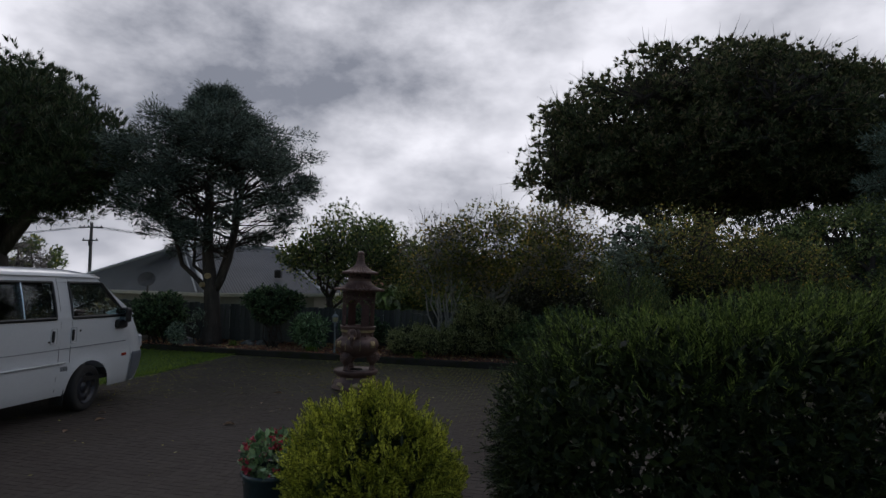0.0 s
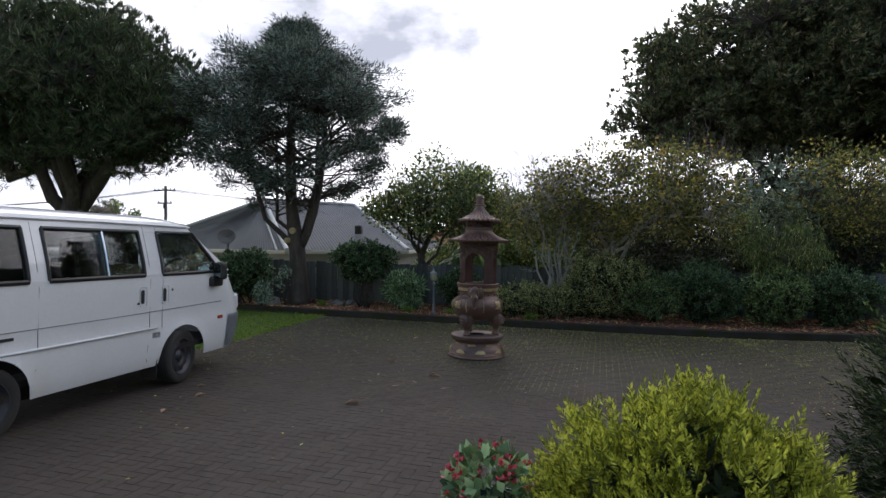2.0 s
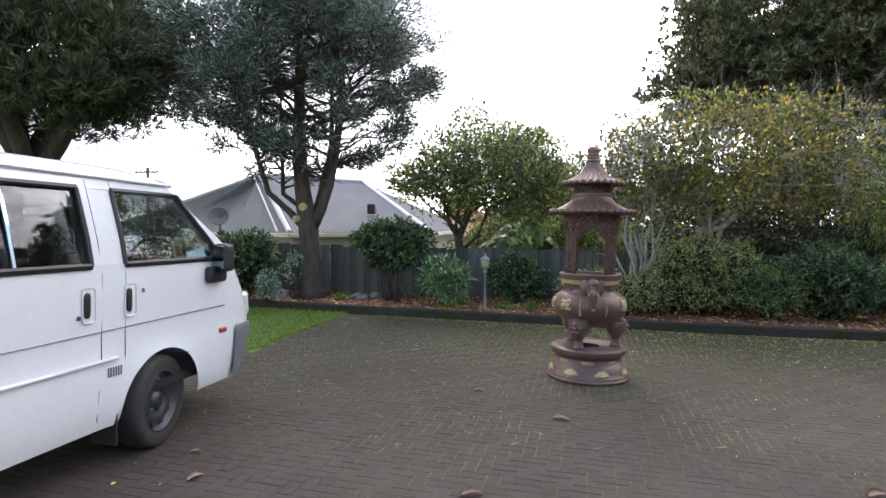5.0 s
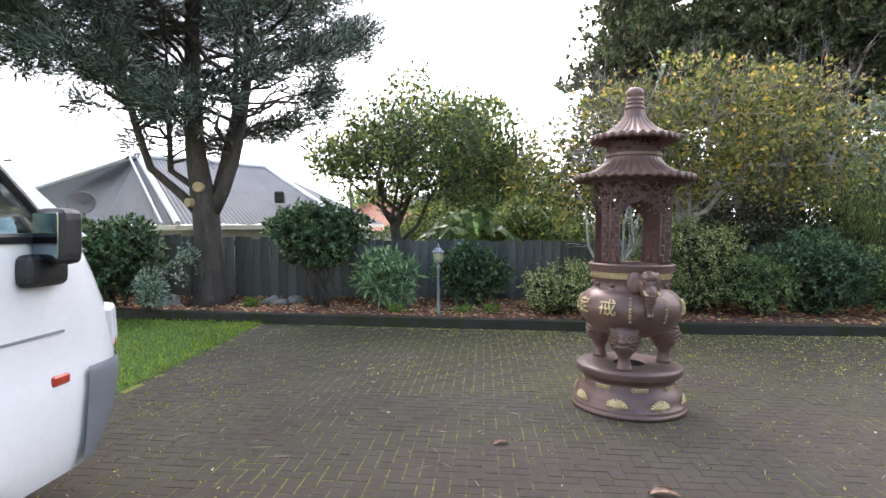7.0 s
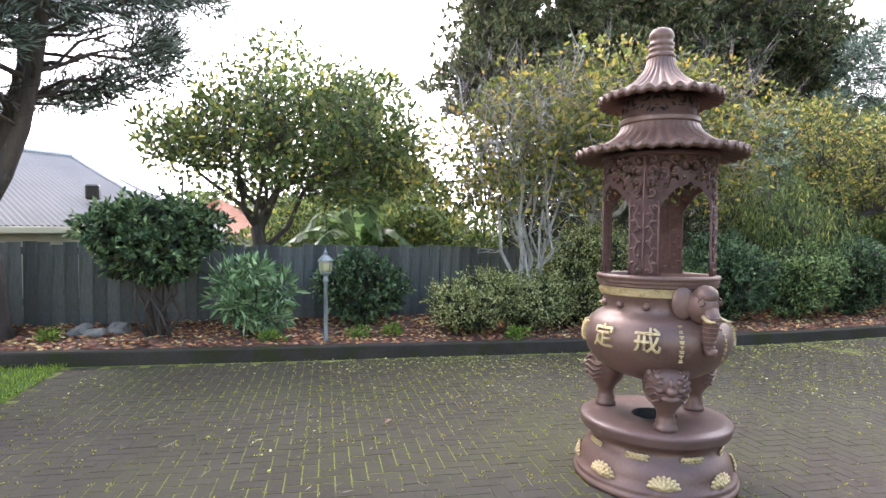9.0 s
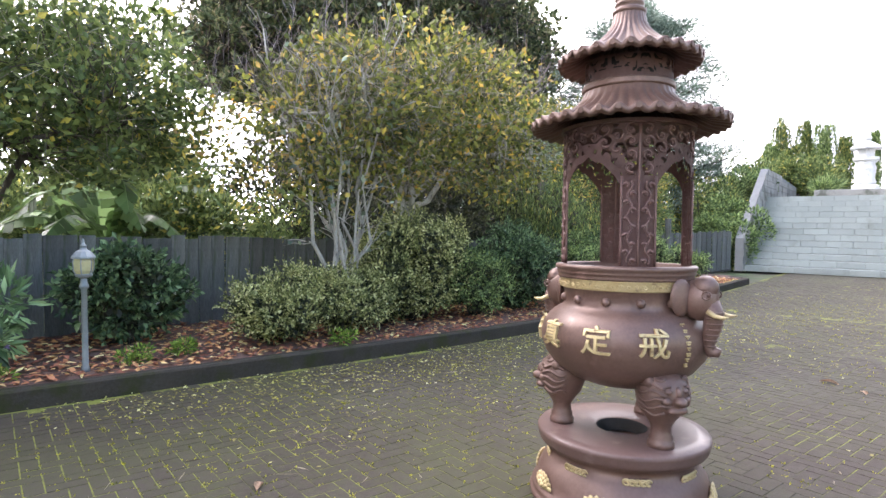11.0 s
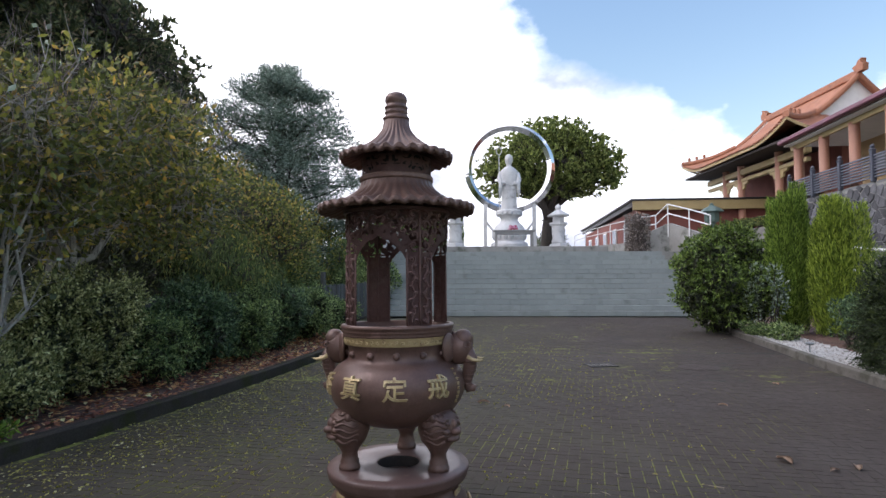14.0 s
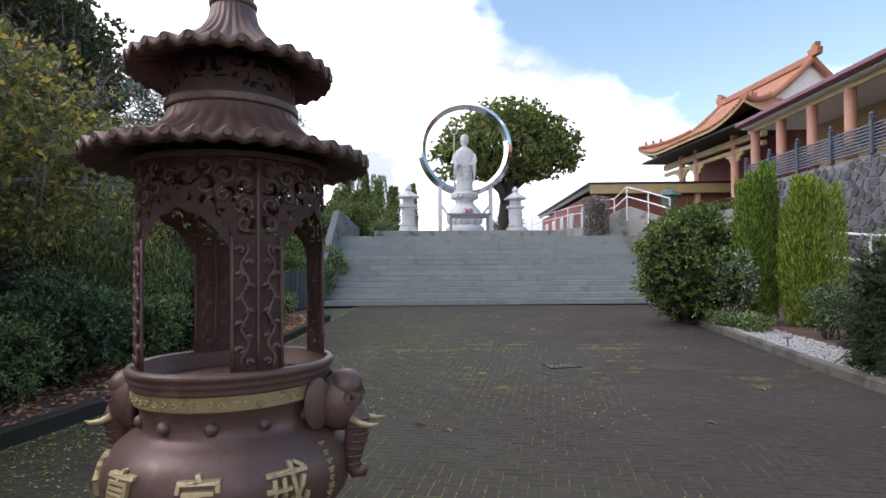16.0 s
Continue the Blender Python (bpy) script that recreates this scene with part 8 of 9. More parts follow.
shrub("dark_shrub", (5.75, 2.75, 0.05), "dark small-leaved shrub in the gravel bed", (0.5, 0.4, 1.0), DARK_LEAF, 95, n=2600, leaf=(0.06, 0.028), lift=0.05, lumps=12)
shrub("low_plant", (6.9, 3.35, 0.08), "low leafy plant with pale flowers in pebbles", (0.55, 0.3, 0.34), SHRUB_GREEN, 96, n=1500, leaf=(0.08, 0.03), lift=0.0, lumps=12, flowers=FLOWER_WHITE, n_flowers=20)
shrub("low_plant", (7.7, 3.5, 0.08), "low leafy plant beside the round bush", (0.45, 0.25, 0.3), SHRUB_GREEN, 97, n=1200, leaf=(0.07, 0.03), lift=0.0, lumps=12)


def pebbles():
    rng = np.random.default_rng(98)
    n = 3600
    x = rng.uniform(2.3, 9.4, n)
    y = np.array([on_line(KERB_R, q) for q in x]) - 0.14 - rng.random(n) ** 1.2 * 0.85
    tmpl = unit(np.array([(1, 0, 0), (-1, 0, 0), (0, 1, 0), (0, -1, 0), (0, 0, 1), (0, 0, -1)], float))
    fc = np.array([(0, 2, 4), (2, 1, 4), (1, 3, 4), (3, 0, 4), (2, 0, 5), (1, 2, 5), (3, 1, 5), (0, 3, 5)])
    sz = rng.uniform(0.012, 0.028, (n, 1, 1)) * rng.uniform(0.7, 1.3, (n, 1, 3))
    v = tmpl[None] * sz + np.stack([x, y, np.full(n, 0.105)], 1)[:, None]
    f = (fc[None] + 6 * np.arange(n)[:, None, None]).reshape(-1, 3)
    ob = arr("pebbles", v.reshape(-1, 3), f, GRAVEL, soft=True)
    tagged(ob, "white pebbles along the kerb of the shrub bed", "pebbles", kind="stuff")


pebbles()


def path_light(x, y):
    t = thing("path_light", (x, y, 0.09), "small round solar path light in the pebbles", "path light", "path lights")
    part("stake", bm_tube([(0, 0, 0), (0, 0, 0.16)], 0.012, 8), LAMP_METAL, t)
    part("head", lathe([(0.03, 0.15), (0.065, 0.16), (0.07, 0.175), (0.05, 0.19), (0.0, 0.195)], 20), LAMP_METAL, t)
    return t


path_light(4.9, 4.05)


def white_rail():
    t = thing("garden_handrail", (0, 0, 0), "white tubular handrail behind the cypresses", "handrail")
    for dz in (0.0, -0.55):
        part("rail", bm_tube([(5.5, -0.6, 1.62 + dz), (8.0, 0.15, 1.88 + dz), (10.5, 0.2, 2.12 + dz)], 0.03, 8), WHITE_PAINT, t)
    for x, y, z in ((6.2, -0.4, 1.7), (8.0, 0.15, 1.9), (10.2, 0.2, 2.1)):
        part("post", bm_tube([(x, y, 0.0), (x, y, z)], 0.03, 8), WHITE_PAINT, t)


white_rail()


# ---- drains ----
GRATE = surf("worn grate iron", (0.14, 0.132, 0.125), (0.24, 0.225, 0.21), 6, 60, 0.8, 0.0, 0.2, spec=0.2)
def drain_grate():
    t = thing("drain_grate", (4.38, 7.6, 0.0), "rectangular iron drain grate set in the paving", "drain")
    tagged(t, kind="")
    t.matrix_basis = pose(4.4, 7.62, 0.0, 0, 0, 8) @ Matrix.Diagonal((0.8, 0.72, 1, 1))
    # thin black plate that paints the dark of the pit under the bars
    part("pit", bm_box(0.40, 0.56, 0.006, (0, 0, 0.001)), HOLE_BLACK, t)
    for s in (-1, 1):
        part("frame_bar", bm_box(0.05, 0.62, 0.02, (s * 0.20, 0, 0.006), 0.004), IRON_DARK, t)
        part("frame_bar", bm_box(0.36, 0.04, 0.02, (0, s * 0.29, 0.006), 0.004), IRON_DARK, t)
    for k in range(6):
        part("bar", bm_box(0.36, 0.036, 0.012, (0, -0.225 + k * 0.09, 0.004), 0.003), GRATE, t)


drain_grate()


MANHOLE = surf("rusty worn iron", (0.045, 0.037, 0.032), (0.088, 0.074, 0.065), 6, 60, 0.85, 0.0, 0.3, spec=0.2)


def manhole():
    t = thing("manhole_cover", (4.1, 6.2, 0.0), "round iron manhole cover in a concrete collar", "manhole cover")
    part("collar", lathe([(0.31, 0.0), (0.31, 0.006), (0.245, 0.008), (0.245, 0.0)], 40), MANHOLE, t)
    part("cover", lathe([(0.24, 0.0), (0.24, 0.010), (0.22, 0.012), (0.21, 0.008), (0.0, 0.009)], 40), MANHOLE, t)
    for k in range(5):
        part("rib", bm_box(0.3 - 0.05 * abs(k - 2), 0.022, 0.006, (0, (k - 2) * 0.07, 0.011), 0.002), MANHOLE, t)


manhole()


# ---- paving ----
def grass_edge(y):
    return float(np.interp(y, [8.0, 9.0, 10.85, 14.6], [-6.3, -6.0, -5.62, -5.25]))


def paving():
    rng = np.random.default_rng(101)
    u = 0.09
    bricks = []
    ang = radians(-9.0)
    ca, sa = math.cos(ang), math.sin(ang)
    R = 320
    for k in range(-R, R):
        for m in range(-90, 90):
            for kind, i0 in ((0, k + 4 * m), (1, k + 3 + 4 * m)):
                cx, cy = (i0 + (1.0 if kind == 0 else 0.5)) * u, (k + (0.5 if kind == 0 else 1.0)) * u
                x, y = cx * ca - cy * sa, cx * sa + cy * ca
                if not (-10.5 < x < 15.0 and -2.0 < y < 15.0):
                    continue
                if y > on_line(KERB_L, x) - 0.05 or (x > 2.0 and y < on_line(KERB_R, x) + 0.06):
                    continue
                if y > 8.6 and x < grass_edge(y) + 0.02:
                    continue
                if abs(x - 4.9) < 0.22 and abs(y - 7.86) < 0.27 or math.hypot(x - 4.68, y - 6.38) < 0.31:
                    continue
                bricks.append((x, y, kind))
    bricks = np.array(bricks)
    near = (bricks[:, 0] > -4.1) & (bricks[:, 0] < -1.75) & (bricks[:, 1] > 6.2) & (bricks[:, 1] < 8.2)
    m, n, l, p = base_mat("herringbone paver")
    v = coords(n, "Object")
    g = n.new("ShaderNodeNewGeometry")
    inf = n.new("ShaderNodeObjectInfo")
    pos = g.outputs["Position"]
    fine, mid, broad = noise_node(n, l, pos, 95.0, 6, 0.75), noise_node(n, l, pos, 9.0, 8, 0.72), noise_node(n, l, pos, 0.55, 4, 0.6)
    c = ramp_node(n, l, fine, [(0.28, (0.029, 0.0225, 0.019)), (0.72, (0.074, 0.059, 0.049))])
    c = mix_node(n, l, ramp_node(n, l, mid, [(0.40, (0, 0, 0)), (0.70, (1, 1, 1))]), c, (0.043, 0.034, 0.028))
    c = mix_node(n, l, ramp_node(n, l, broad, [(0.46, (0, 0, 0)), (0.62, (0.55, 0.55, 0.55))]), c, (0.066, 0.056, 0.048))
    film = mix_node(n, l, 0.45, noise_node(n, l, pos, 0.9, 5, 0.62), noise_node(n, l, pos, 26.0, 4, 0.6))
    xyz = n.new("ShaderNodeSeparateXYZ")
    l.new(pos, xyz.inputs[0])
    shade_side = n.new("ShaderNodeMapRange")
    shade_side.inputs["From Min"].default_value, shade_side.inputs["From Max"].default_value = 7.6, 11.0
    l.new(xyz.outputs["Y"], shade_side.inputs["Value"])
    film = mix_node(n, l, 1.0, ramp_node(n, l, film, [(0.42, (0, 0, 0)), (0.60, (0.62, 0.62, 0.62))]), shade_side.outputs["Result"], "MULTIPLY")
    c = mix_node(n, l, film, c, (0.058, 0.062, 0.026))
    rnd = n.new("ShaderNodeMath")
    rnd.operation = "ADD"
    l.new(g.outputs["Random Per Island"], rnd.inputs[0])
    l.new(inf.outputs["Random"], rnd.inputs[1])
    fr = n.new("ShaderNodeMath")
    fr.operation = "FRACT"
    l.new(rnd.outputs[0], fr.inputs[0])
    c = mix_node(n, l, 1.0, c, ramp_node(n, l, fr.outputs[0], [(0.0, (0.93, 0.92, 0.91)), (1.0, (1.06, 1.06, 1.05))]), "MULTIPLY")
    l.new(c, p.inputs["Base Color"])
    rr = n.new("ShaderNodeMapRange")
    rr.inputs["To Min"].default_value, rr.inputs["To Max"].default_value = 0.66, 0.98
    p.inputs["Specular IOR Level"].default_value = 0.22
    l.new(mid, rr.inputs["Value"])
    l.new(rr.outputs["Result"], p.inputs["Roughness"])
    bump_node(n, l, p, fine, 0.5, 0.004)
    L, W, e = u * 2 - 0.006, u - 0.006, 0.001
    def corners(a, b, z):
        return np.array([(-a, -b, z), (a, -b, z), (a, b, z), (-a, b, z)])
    tm = np.concatenate([corners(L / 2, W / 2, -0.007), corners(L / 2 - e, W / 2 - e, 0.0)])
    fc = np.array([(4, 5, 6, 7)] + [(i, (i + 1) % 4, 4 + (i + 1) % 4, 4 + i) for i in range(4)])
    floor = tagged(thing("courtyard_paving", (0, 0, 0), "dark mossy herringbone brick paving strewn with leaves", "paving"), kind="structure")
    far = bricks[~near]
    a = ang + np.where(far[:, 2] == 0, 0.0, math.pi / 2) + rng.normal(size=len(far)) * 0.006
    sink = np.clip(rng.normal(size=len(far)) * 0.0006, -0.0015, 0.0015)
    tilt = rng.normal(size=(len(far), 2)) * 0.0025
    co, si = np.cos(a), np.sin(a)
    X = tm[None, :, 0] * co[:, None] - tm[None, :, 1] * si[:, None]
    Y = tm[None, :, 0] * si[:, None] + tm[None, :, 1] * co[:, None]
    Z = tm[None, :, 2] + sink[:, None] + X * tilt[:, :1] + Y * tilt[:, 1:]
    V = np.stack([X + far[:, :1], Y + far[:, 1:2], Z], -1).reshape(-1, 3)
    F = (fc[None] + 8 * np.arange(len(far))[:, None, None]).reshape(-1, 4)
    ob = arr("brickwork", V, F, m, floor)
    tagged(ob, kind="stuff")
    me = bpy.data.meshes.new("brick")
    me.from_pydata([tuple(q) for q in tm], [], [tuple(q) for q in fc])
    me.materials.append(m)
    for x, y, kind in bricks[near]:
        o = new("brick", me)
        o.parent = floor
        o.matrix_basis = pose(x, y, max(-0.0015, min(0.0015, rng.normal() * 0.0006)), rng.normal() * 0.14, rng.normal() * 0.14, -9.0 + (90 if kind else 0) + rng.normal() * 0.4)
    # the bed of earth and moss that shows in the joints
    jm, n, l, p = base_mat("mossy joint earth")
    pos = n.new("ShaderNodeNewGeometry").outputs["Position"]
    spots = noise_node(n, l, pos, 0.8, 5, 0.6)
    small = noise_node(n, l, pos, 22.0, 4, 0.6)
    f = mix_node(n, l, 0.35, spots, small)
    xyz = n.new("ShaderNodeSeparateXYZ")
    l.new(pos, xyz.inputs[0])
    damp = n.new("ShaderNodeMapRange")
    damp.inputs["From Min"].default_value, damp.inputs["From Max"].default_value = 5.0, 11.5
    damp.inputs["To Min"].default_value, damp.inputs["To Max"].default_value = -0.05, 0.10
    l.new(xyz.outputs["Y"], damp.inputs["Value"])
    total = n.new("ShaderNodeMath")
    total.operation = "ADD"
    l.new(f, total.inputs[0])
    l.new(damp.outputs["Result"], total.inputs[1])
    f = total.outputs[0]
    c = ramp_node(n, l, f, [(0.45, (0.024, 0.021, 0.018)), (0.53, (0.058, 0.056, 0.020)), (0.63, (0.17, 0.19, 0.030))])
    l.new(c, p.inputs["Base Color"])
    p.inputs["Roughness"].default_value = 0.95
    bump_node(n, l, p, small, 0.8)
    b = bmesh.new()
    prev = None
    for x in np.linspace(-10.6, 15.05, 60):
        row = [b.verts.new((x, -2.2, -0.0020)), b.verts.new((x, on_line(KERB_L, x), -0.0020))]
        if prev:
            b.faces.new((prev[0], row[0], row[1], prev[1]))
        prev = row
    part("joint_bed", b, jm, floor)
    return bricks


BRICKS = paving()


def moss_tufts():
    """Moss that stands out of the joints in soft patches."""
    rng = np.random.default_rng(103)
    n = 60000
    idx = rng.integers(0, len(BRICKS), n)
    x, y = BRICKS[idx, 0], BRICKS[idx, 1]
    w = np.zeros(n)
    for cx, cy, rx, ry, q in ((1.0, 11.8, 5.5, 1.1, 0.9), (-1.2, 12.6, 3.0, 0.8, 1.0), (-1.5, 10.2, 0.9, 0.8, 0.8), (-4.2, 13.0, 1.2, 1.6, 0.5), (3.6, 9.0, 2.6, 1.0, 0.5), (-5.2, 11.0, 0.7, 2.0, 0.8), (4.9, 8.3, 0.6, 0.25, 0.6), (-2.6, 11.2, 1.2, 1.0, 0.45), (6.0, 10.5, 3.0, 1.2, 0.5)):
        w = np.maximum(w, q * np.exp(-((x - cx) / rx) ** 2 - ((y - cy) / ry) ** 2))
    keep = rng.random(n) < w
    x, y, k = x[keep], y[keep], BRICKS[idx, 2][keep]
    n = len(x)
    ang = radians(-9.0)
    along = rng.uniform(-0.11, 0.11, n)
    lx, ly = np.where(k == 0, along, 0.045), np.where(k == 0, 0.045, along)
    px = x + lx * math.cos(ang) - ly * math.sin(ang) + rng.normal(size=n) * 0.004
    py = y + lx * math.sin(ang) + ly * math.cos(ang) + rng.normal(size=n) * 0.004
    P = np.repeat(np.stack([px, py, np.full(n, -0.002)], 1), 4, 0) + rng.normal(size=(n * 4, 3)) * np.array([0.008, 0.008, 0.001])
    D = unit(rng.normal(size=(n * 4, 3)) * 0.8 + np.array([0, 0, 0.6]))
    v, f = leaves(P, D, rng.uniform(0.008, 0.020, n * 4), rng.uniform(0.006, 0.012, n * 4), rng, 0.1)
    tagged(arr("moss", v, f, MOSS), "yellow-green moss growing in the paving joints", "moss", kind="stuff")


moss_tufts()


def lawn():
    b = bmesh.new()
    ys = np.linspace(8.6, 16.5, 26)
    prev = None
    for x in np.linspace(-18, -4.9, 40):
        row = []
        for y in ys:
            xe = min(x, grass_edge(y) - 0.01)
            row.append(b.verts.new((xe, min(y, on_line(KERB_L, xe) + 0.02), 0.006)))
        if prev:
            for k in range(len(ys) - 1):
                b.faces.new((prev[k], row[k], row[k + 1], prev[k + 1]))
        prev = row
    bmesh.ops.remove_doubles(b, verts=b.verts, dist=0.0005)
    base = tagged(part("lawn", b, surf("turf", (0.035, 0.075, 0.010), (0.065, 0.13, 0.018), 2, 60, 0.95, 0, 0.5)), "bright green lawn beside the fence bed", "lawn", kind="structure")
    rng = np.random.default_rng(104)
    n = 32000
    y = rng.uniform(8.7, 15.2, n)
    e = np.interp(y, [8.0, 9.0, 10.85, 14.6], [-6.3, -6.0, -5.62, -5.25])
    x = e - rng.random(n) ** 1.3 * 6.0
    ok = y < np.array([on_line(KERB_L, q) for q in x]) - 0.01
    x, y = x[ok], y[ok]
    n = len(x)
    P = np.stack([x + rng.normal(size=n) * 0.02, y, np.full(n, 0.004)], 1)
    D = unit(rng.normal(size=(n, 3)) * 0.45 + np.array([0, 0, 1.0]))
    v, f = leaves(P, D, rng.uniform(0.03, 0.065, n), rng.uniform(0.006, 0.010, n), rng, 0.05)
    tagged(arr("grass", v, f, GRASS), "short bright green grass blades on the lawn", "grass", kind="stuff")


lawn()


def litter():
    rng = np.random.default_rng(105)
    def lay(name, n, xs, ys, z, size, mat, label, cat):
        P = np.stack([xs, ys, (np.full(n, z) if z is not None else np.array([bed_z(p, q) + 0.014 for p, q in zip(xs, ys)])) + rng.uniform(0, 0.012, n)], 1)
        a = rng.uniform(0, 6.28, n)
        D = unit(np.stack([np.cos(a), np.sin(a), rng.normal(size=n) * 0.18], 1))
        side = np.stack([-np.sin(a), np.cos(a), rng.normal(size=n) * 0.2], 1)
        L, W = rng.uniform(0.6, 1.4, n) * size, rng.uniform(0.35, 0.75, n) * size
        mid = P + D * L[:, None] * 0.5
        up = np.zeros((n, 3))
        up[:, 2] = rng.uniform(0.0, 0.25, n) * W
        v = np.stack([P, mid + side * W[:, None] * 0.5 + up, P + D * L[:, None], mid - side * W[:, None] * 0.5 + up], 1).reshape(-1, 3)
        tagged(arr(name, v, np.arange(4 * n).reshape(n, 4), mat), label, cat, kind="stuff")
    n = 15000
    x = 10.5 - rng.random(n) ** 1.35 * 19.0
    k = np.array([on_line(KERB_L, q) for q in x])
    fy = np.array([on_line(FENCE, q) for q in x])
    lay("leaf_litter", n, x, k + 0.15 + (fy - k - 0.2) * rng.random(n), None, 0.075, FALLEN, "rust and brown fallen leaves over the mulch", "leaf litter")
    n = 3800
    drift = rng.normal(1.8, 2.8, 150)
    far_out = rng.exponential(0.75, 150)
    which = rng.integers(0, 150, n)
    x = np.clip(drift[which] + rng.normal(size=n) * 0.34, -5, 9)
    off = np.abs(far_out[which] + rng.normal(size=n) * 0.22)
    k = np.array([on_line(KERB_L, q) for q in x])
    lay("fallen_leaf_scatter", n, x, k - 0.04 - off, 0.006, 0.034, FALLEN_YELLOW, "small yellow leaves strewn over the paving", "fallen leaves")
    n = 260
    lay("fallen_leaf_scatter", n, rng.uniform(-6, 10, n), rng.uniform(2, 12, n), 0.006, 0.032, FALLEN_YELLOW, "brown leaf scraps strewn over the paving", "fallen leaves")
    # fine dead twigs
    n = 260
    knot = rng.uniform((-5.0, 8.2), (-0.2, 12.6), (60, 2))
    near_knot = knot[rng.integers(0, 60, n)] + rng.normal(size=(n, 2)) * 0.28
    P = np.stack([near_knot[:, 0], near_knot[:, 1], np.full(n, 0.005)], 1)
    a = rng.uniform(0, 6.28, n)
    v, f = leaves(P, np.stack([np.cos(a), np.sin(a), np.full(n, 0.02)], 1), rng.uniform(0.04, 0.17, n), np.full(n, 0.006), rng)
    tagged(arr("twig_scatter", v, f, STRAW), "dry grass stalks and twigs on the paving", "twigs", kind="stuff")


litter()


def big_leaf(x, y, size, turn, seed):
    rng = random.Random(seed)
    b = bmesh.new()
    n = 9
    top = []
    for i in range(n):
        s = i / (n - 1)
        w = 0.42 * math.sin(math.pi * s ** 0.8) * (1 + 0.1 * rng.uniform(-1, 1)) + 0.01
        zc = 0.10 * math.sin(math.pi * s) + 0.02
        top.append([b.verts.new((s - 0.5, -w * 0.5, zc + 0.16 * w + rng.uniform(0, 0.05))), b.verts.new((s - 0.5, 0, zc - 0.02)), b.verts.new((s - 0.5, w * 0.5, zc + 0.20 * w + rng.uniform(0, 0.05)))])
    for r0, r1 in zip(top, top[1:]):
        for k in (0, 1):
            b.faces.new((r0[k], r1[k], r1[k + 1], r0[k + 1]))
    bmesh.ops.solidify(b, geom=b.faces[:], thickness=0.012)
    t = part("fallen_leaf", b, DRY_LEAF, soft=True)
    t.matrix_basis = pose(x, y, 0.001, 0, 0, turn) @ Matrix.Diagonal((size, size, size, 1))
    tagged(t, "large curled tan leaf lying on the paving", "fallen leaf", "large fallen leaves")


DRY_LEAF = surf("dry tan leaf", (0.36, 0.23, 0.15), (0.60, 0.44, 0.32), 6, 30, 0.8, per=0.2)
for k, (x, y, s, a) in enumerate(((-2.64, 7.20, 0.16, 15), (-4.38, 7.20, 0.13, 60), (-0.37, 7.27, 0.10, 120), (-0.30, 7.07, 0.13, -20), (-1.94, 8.69, 0.17, -12), (-2.67, 9.46, 0.13, 20), (-0.15, 7.51, 0.17, 15), (1.93, 9.87, 0.15, 80), (-4.42, 6.58, 0.11, 100), (1.73, 9.60, 0.11, 30), (-2.68, 11.62, 0.10, 50), (-2.68, 8.61, 0.07, 90), (-4.6, 7.6, 0.09, 40), (1.9, 7.2, 0.10, 60), (3.3, 6.0, 0.12, 12))):
    big_leaf(x, y, s, a, k)


def rocks():
    for k, (x, y, s) in enumerate(((-6.95, 15.15, 0.26), (-5.35, 15.35, 0.16), (-5.0, 15.4, 0.18), (-5.2, 15.2, 0.13), (-8.4, 15.6, 0.2), (-7.5, 15.4, 0.12), (-3.3, 14.5, 0.08))):
        b = bmesh.new()
        bmesh.ops.create_icosphere(b, subdivisions=3, radius=1.0)
        for v in b.verts:
            q = 1 + 0.35 * noise.noise(v.co * 1.3 + Vector((k * 7.1, 0, 0))) + 0.12 * noise.noise(v.co * 4 + Vector((k, 3, 0)))
            v.co = Vector((v.co.x * q * s, v.co.y * q * s * 0.8, max(-0.25, v.co.z * q * 0.65) * s))
        ob = part("garden_rock", b, ROCK, soft=False)
        ob.matrix_basis = pose(x, y, bed_z(x, y) + s * 0.1, 0, 0, k * 50)
        tagged(ob, "rough grey garden rock half sunk in mulch", "rock", "rocks in the bed")


rocks()


# ---- neighbours beyond the fence ----
def corrugated(b, p00, p10, p01, p11, waves, amp):
    """A roof plane between four corners, ridged along its slope."""
    prev = None
    for i in range(waves * 2 + 1):
        s = i / (waves * 2)
        a, c = Vector(p00).lerp(Vector(p10), s), Vector(p01).lerp(Vector(p11), s)
        lift = Vector((0, 0, amp if i % 2 else 0.0))
        row = (b.verts.new(a + lift), b.verts.new(c + lift))
        if prev:
            b.faces.new((prev[0], row[0], row[1], prev[1]))
        prev = row


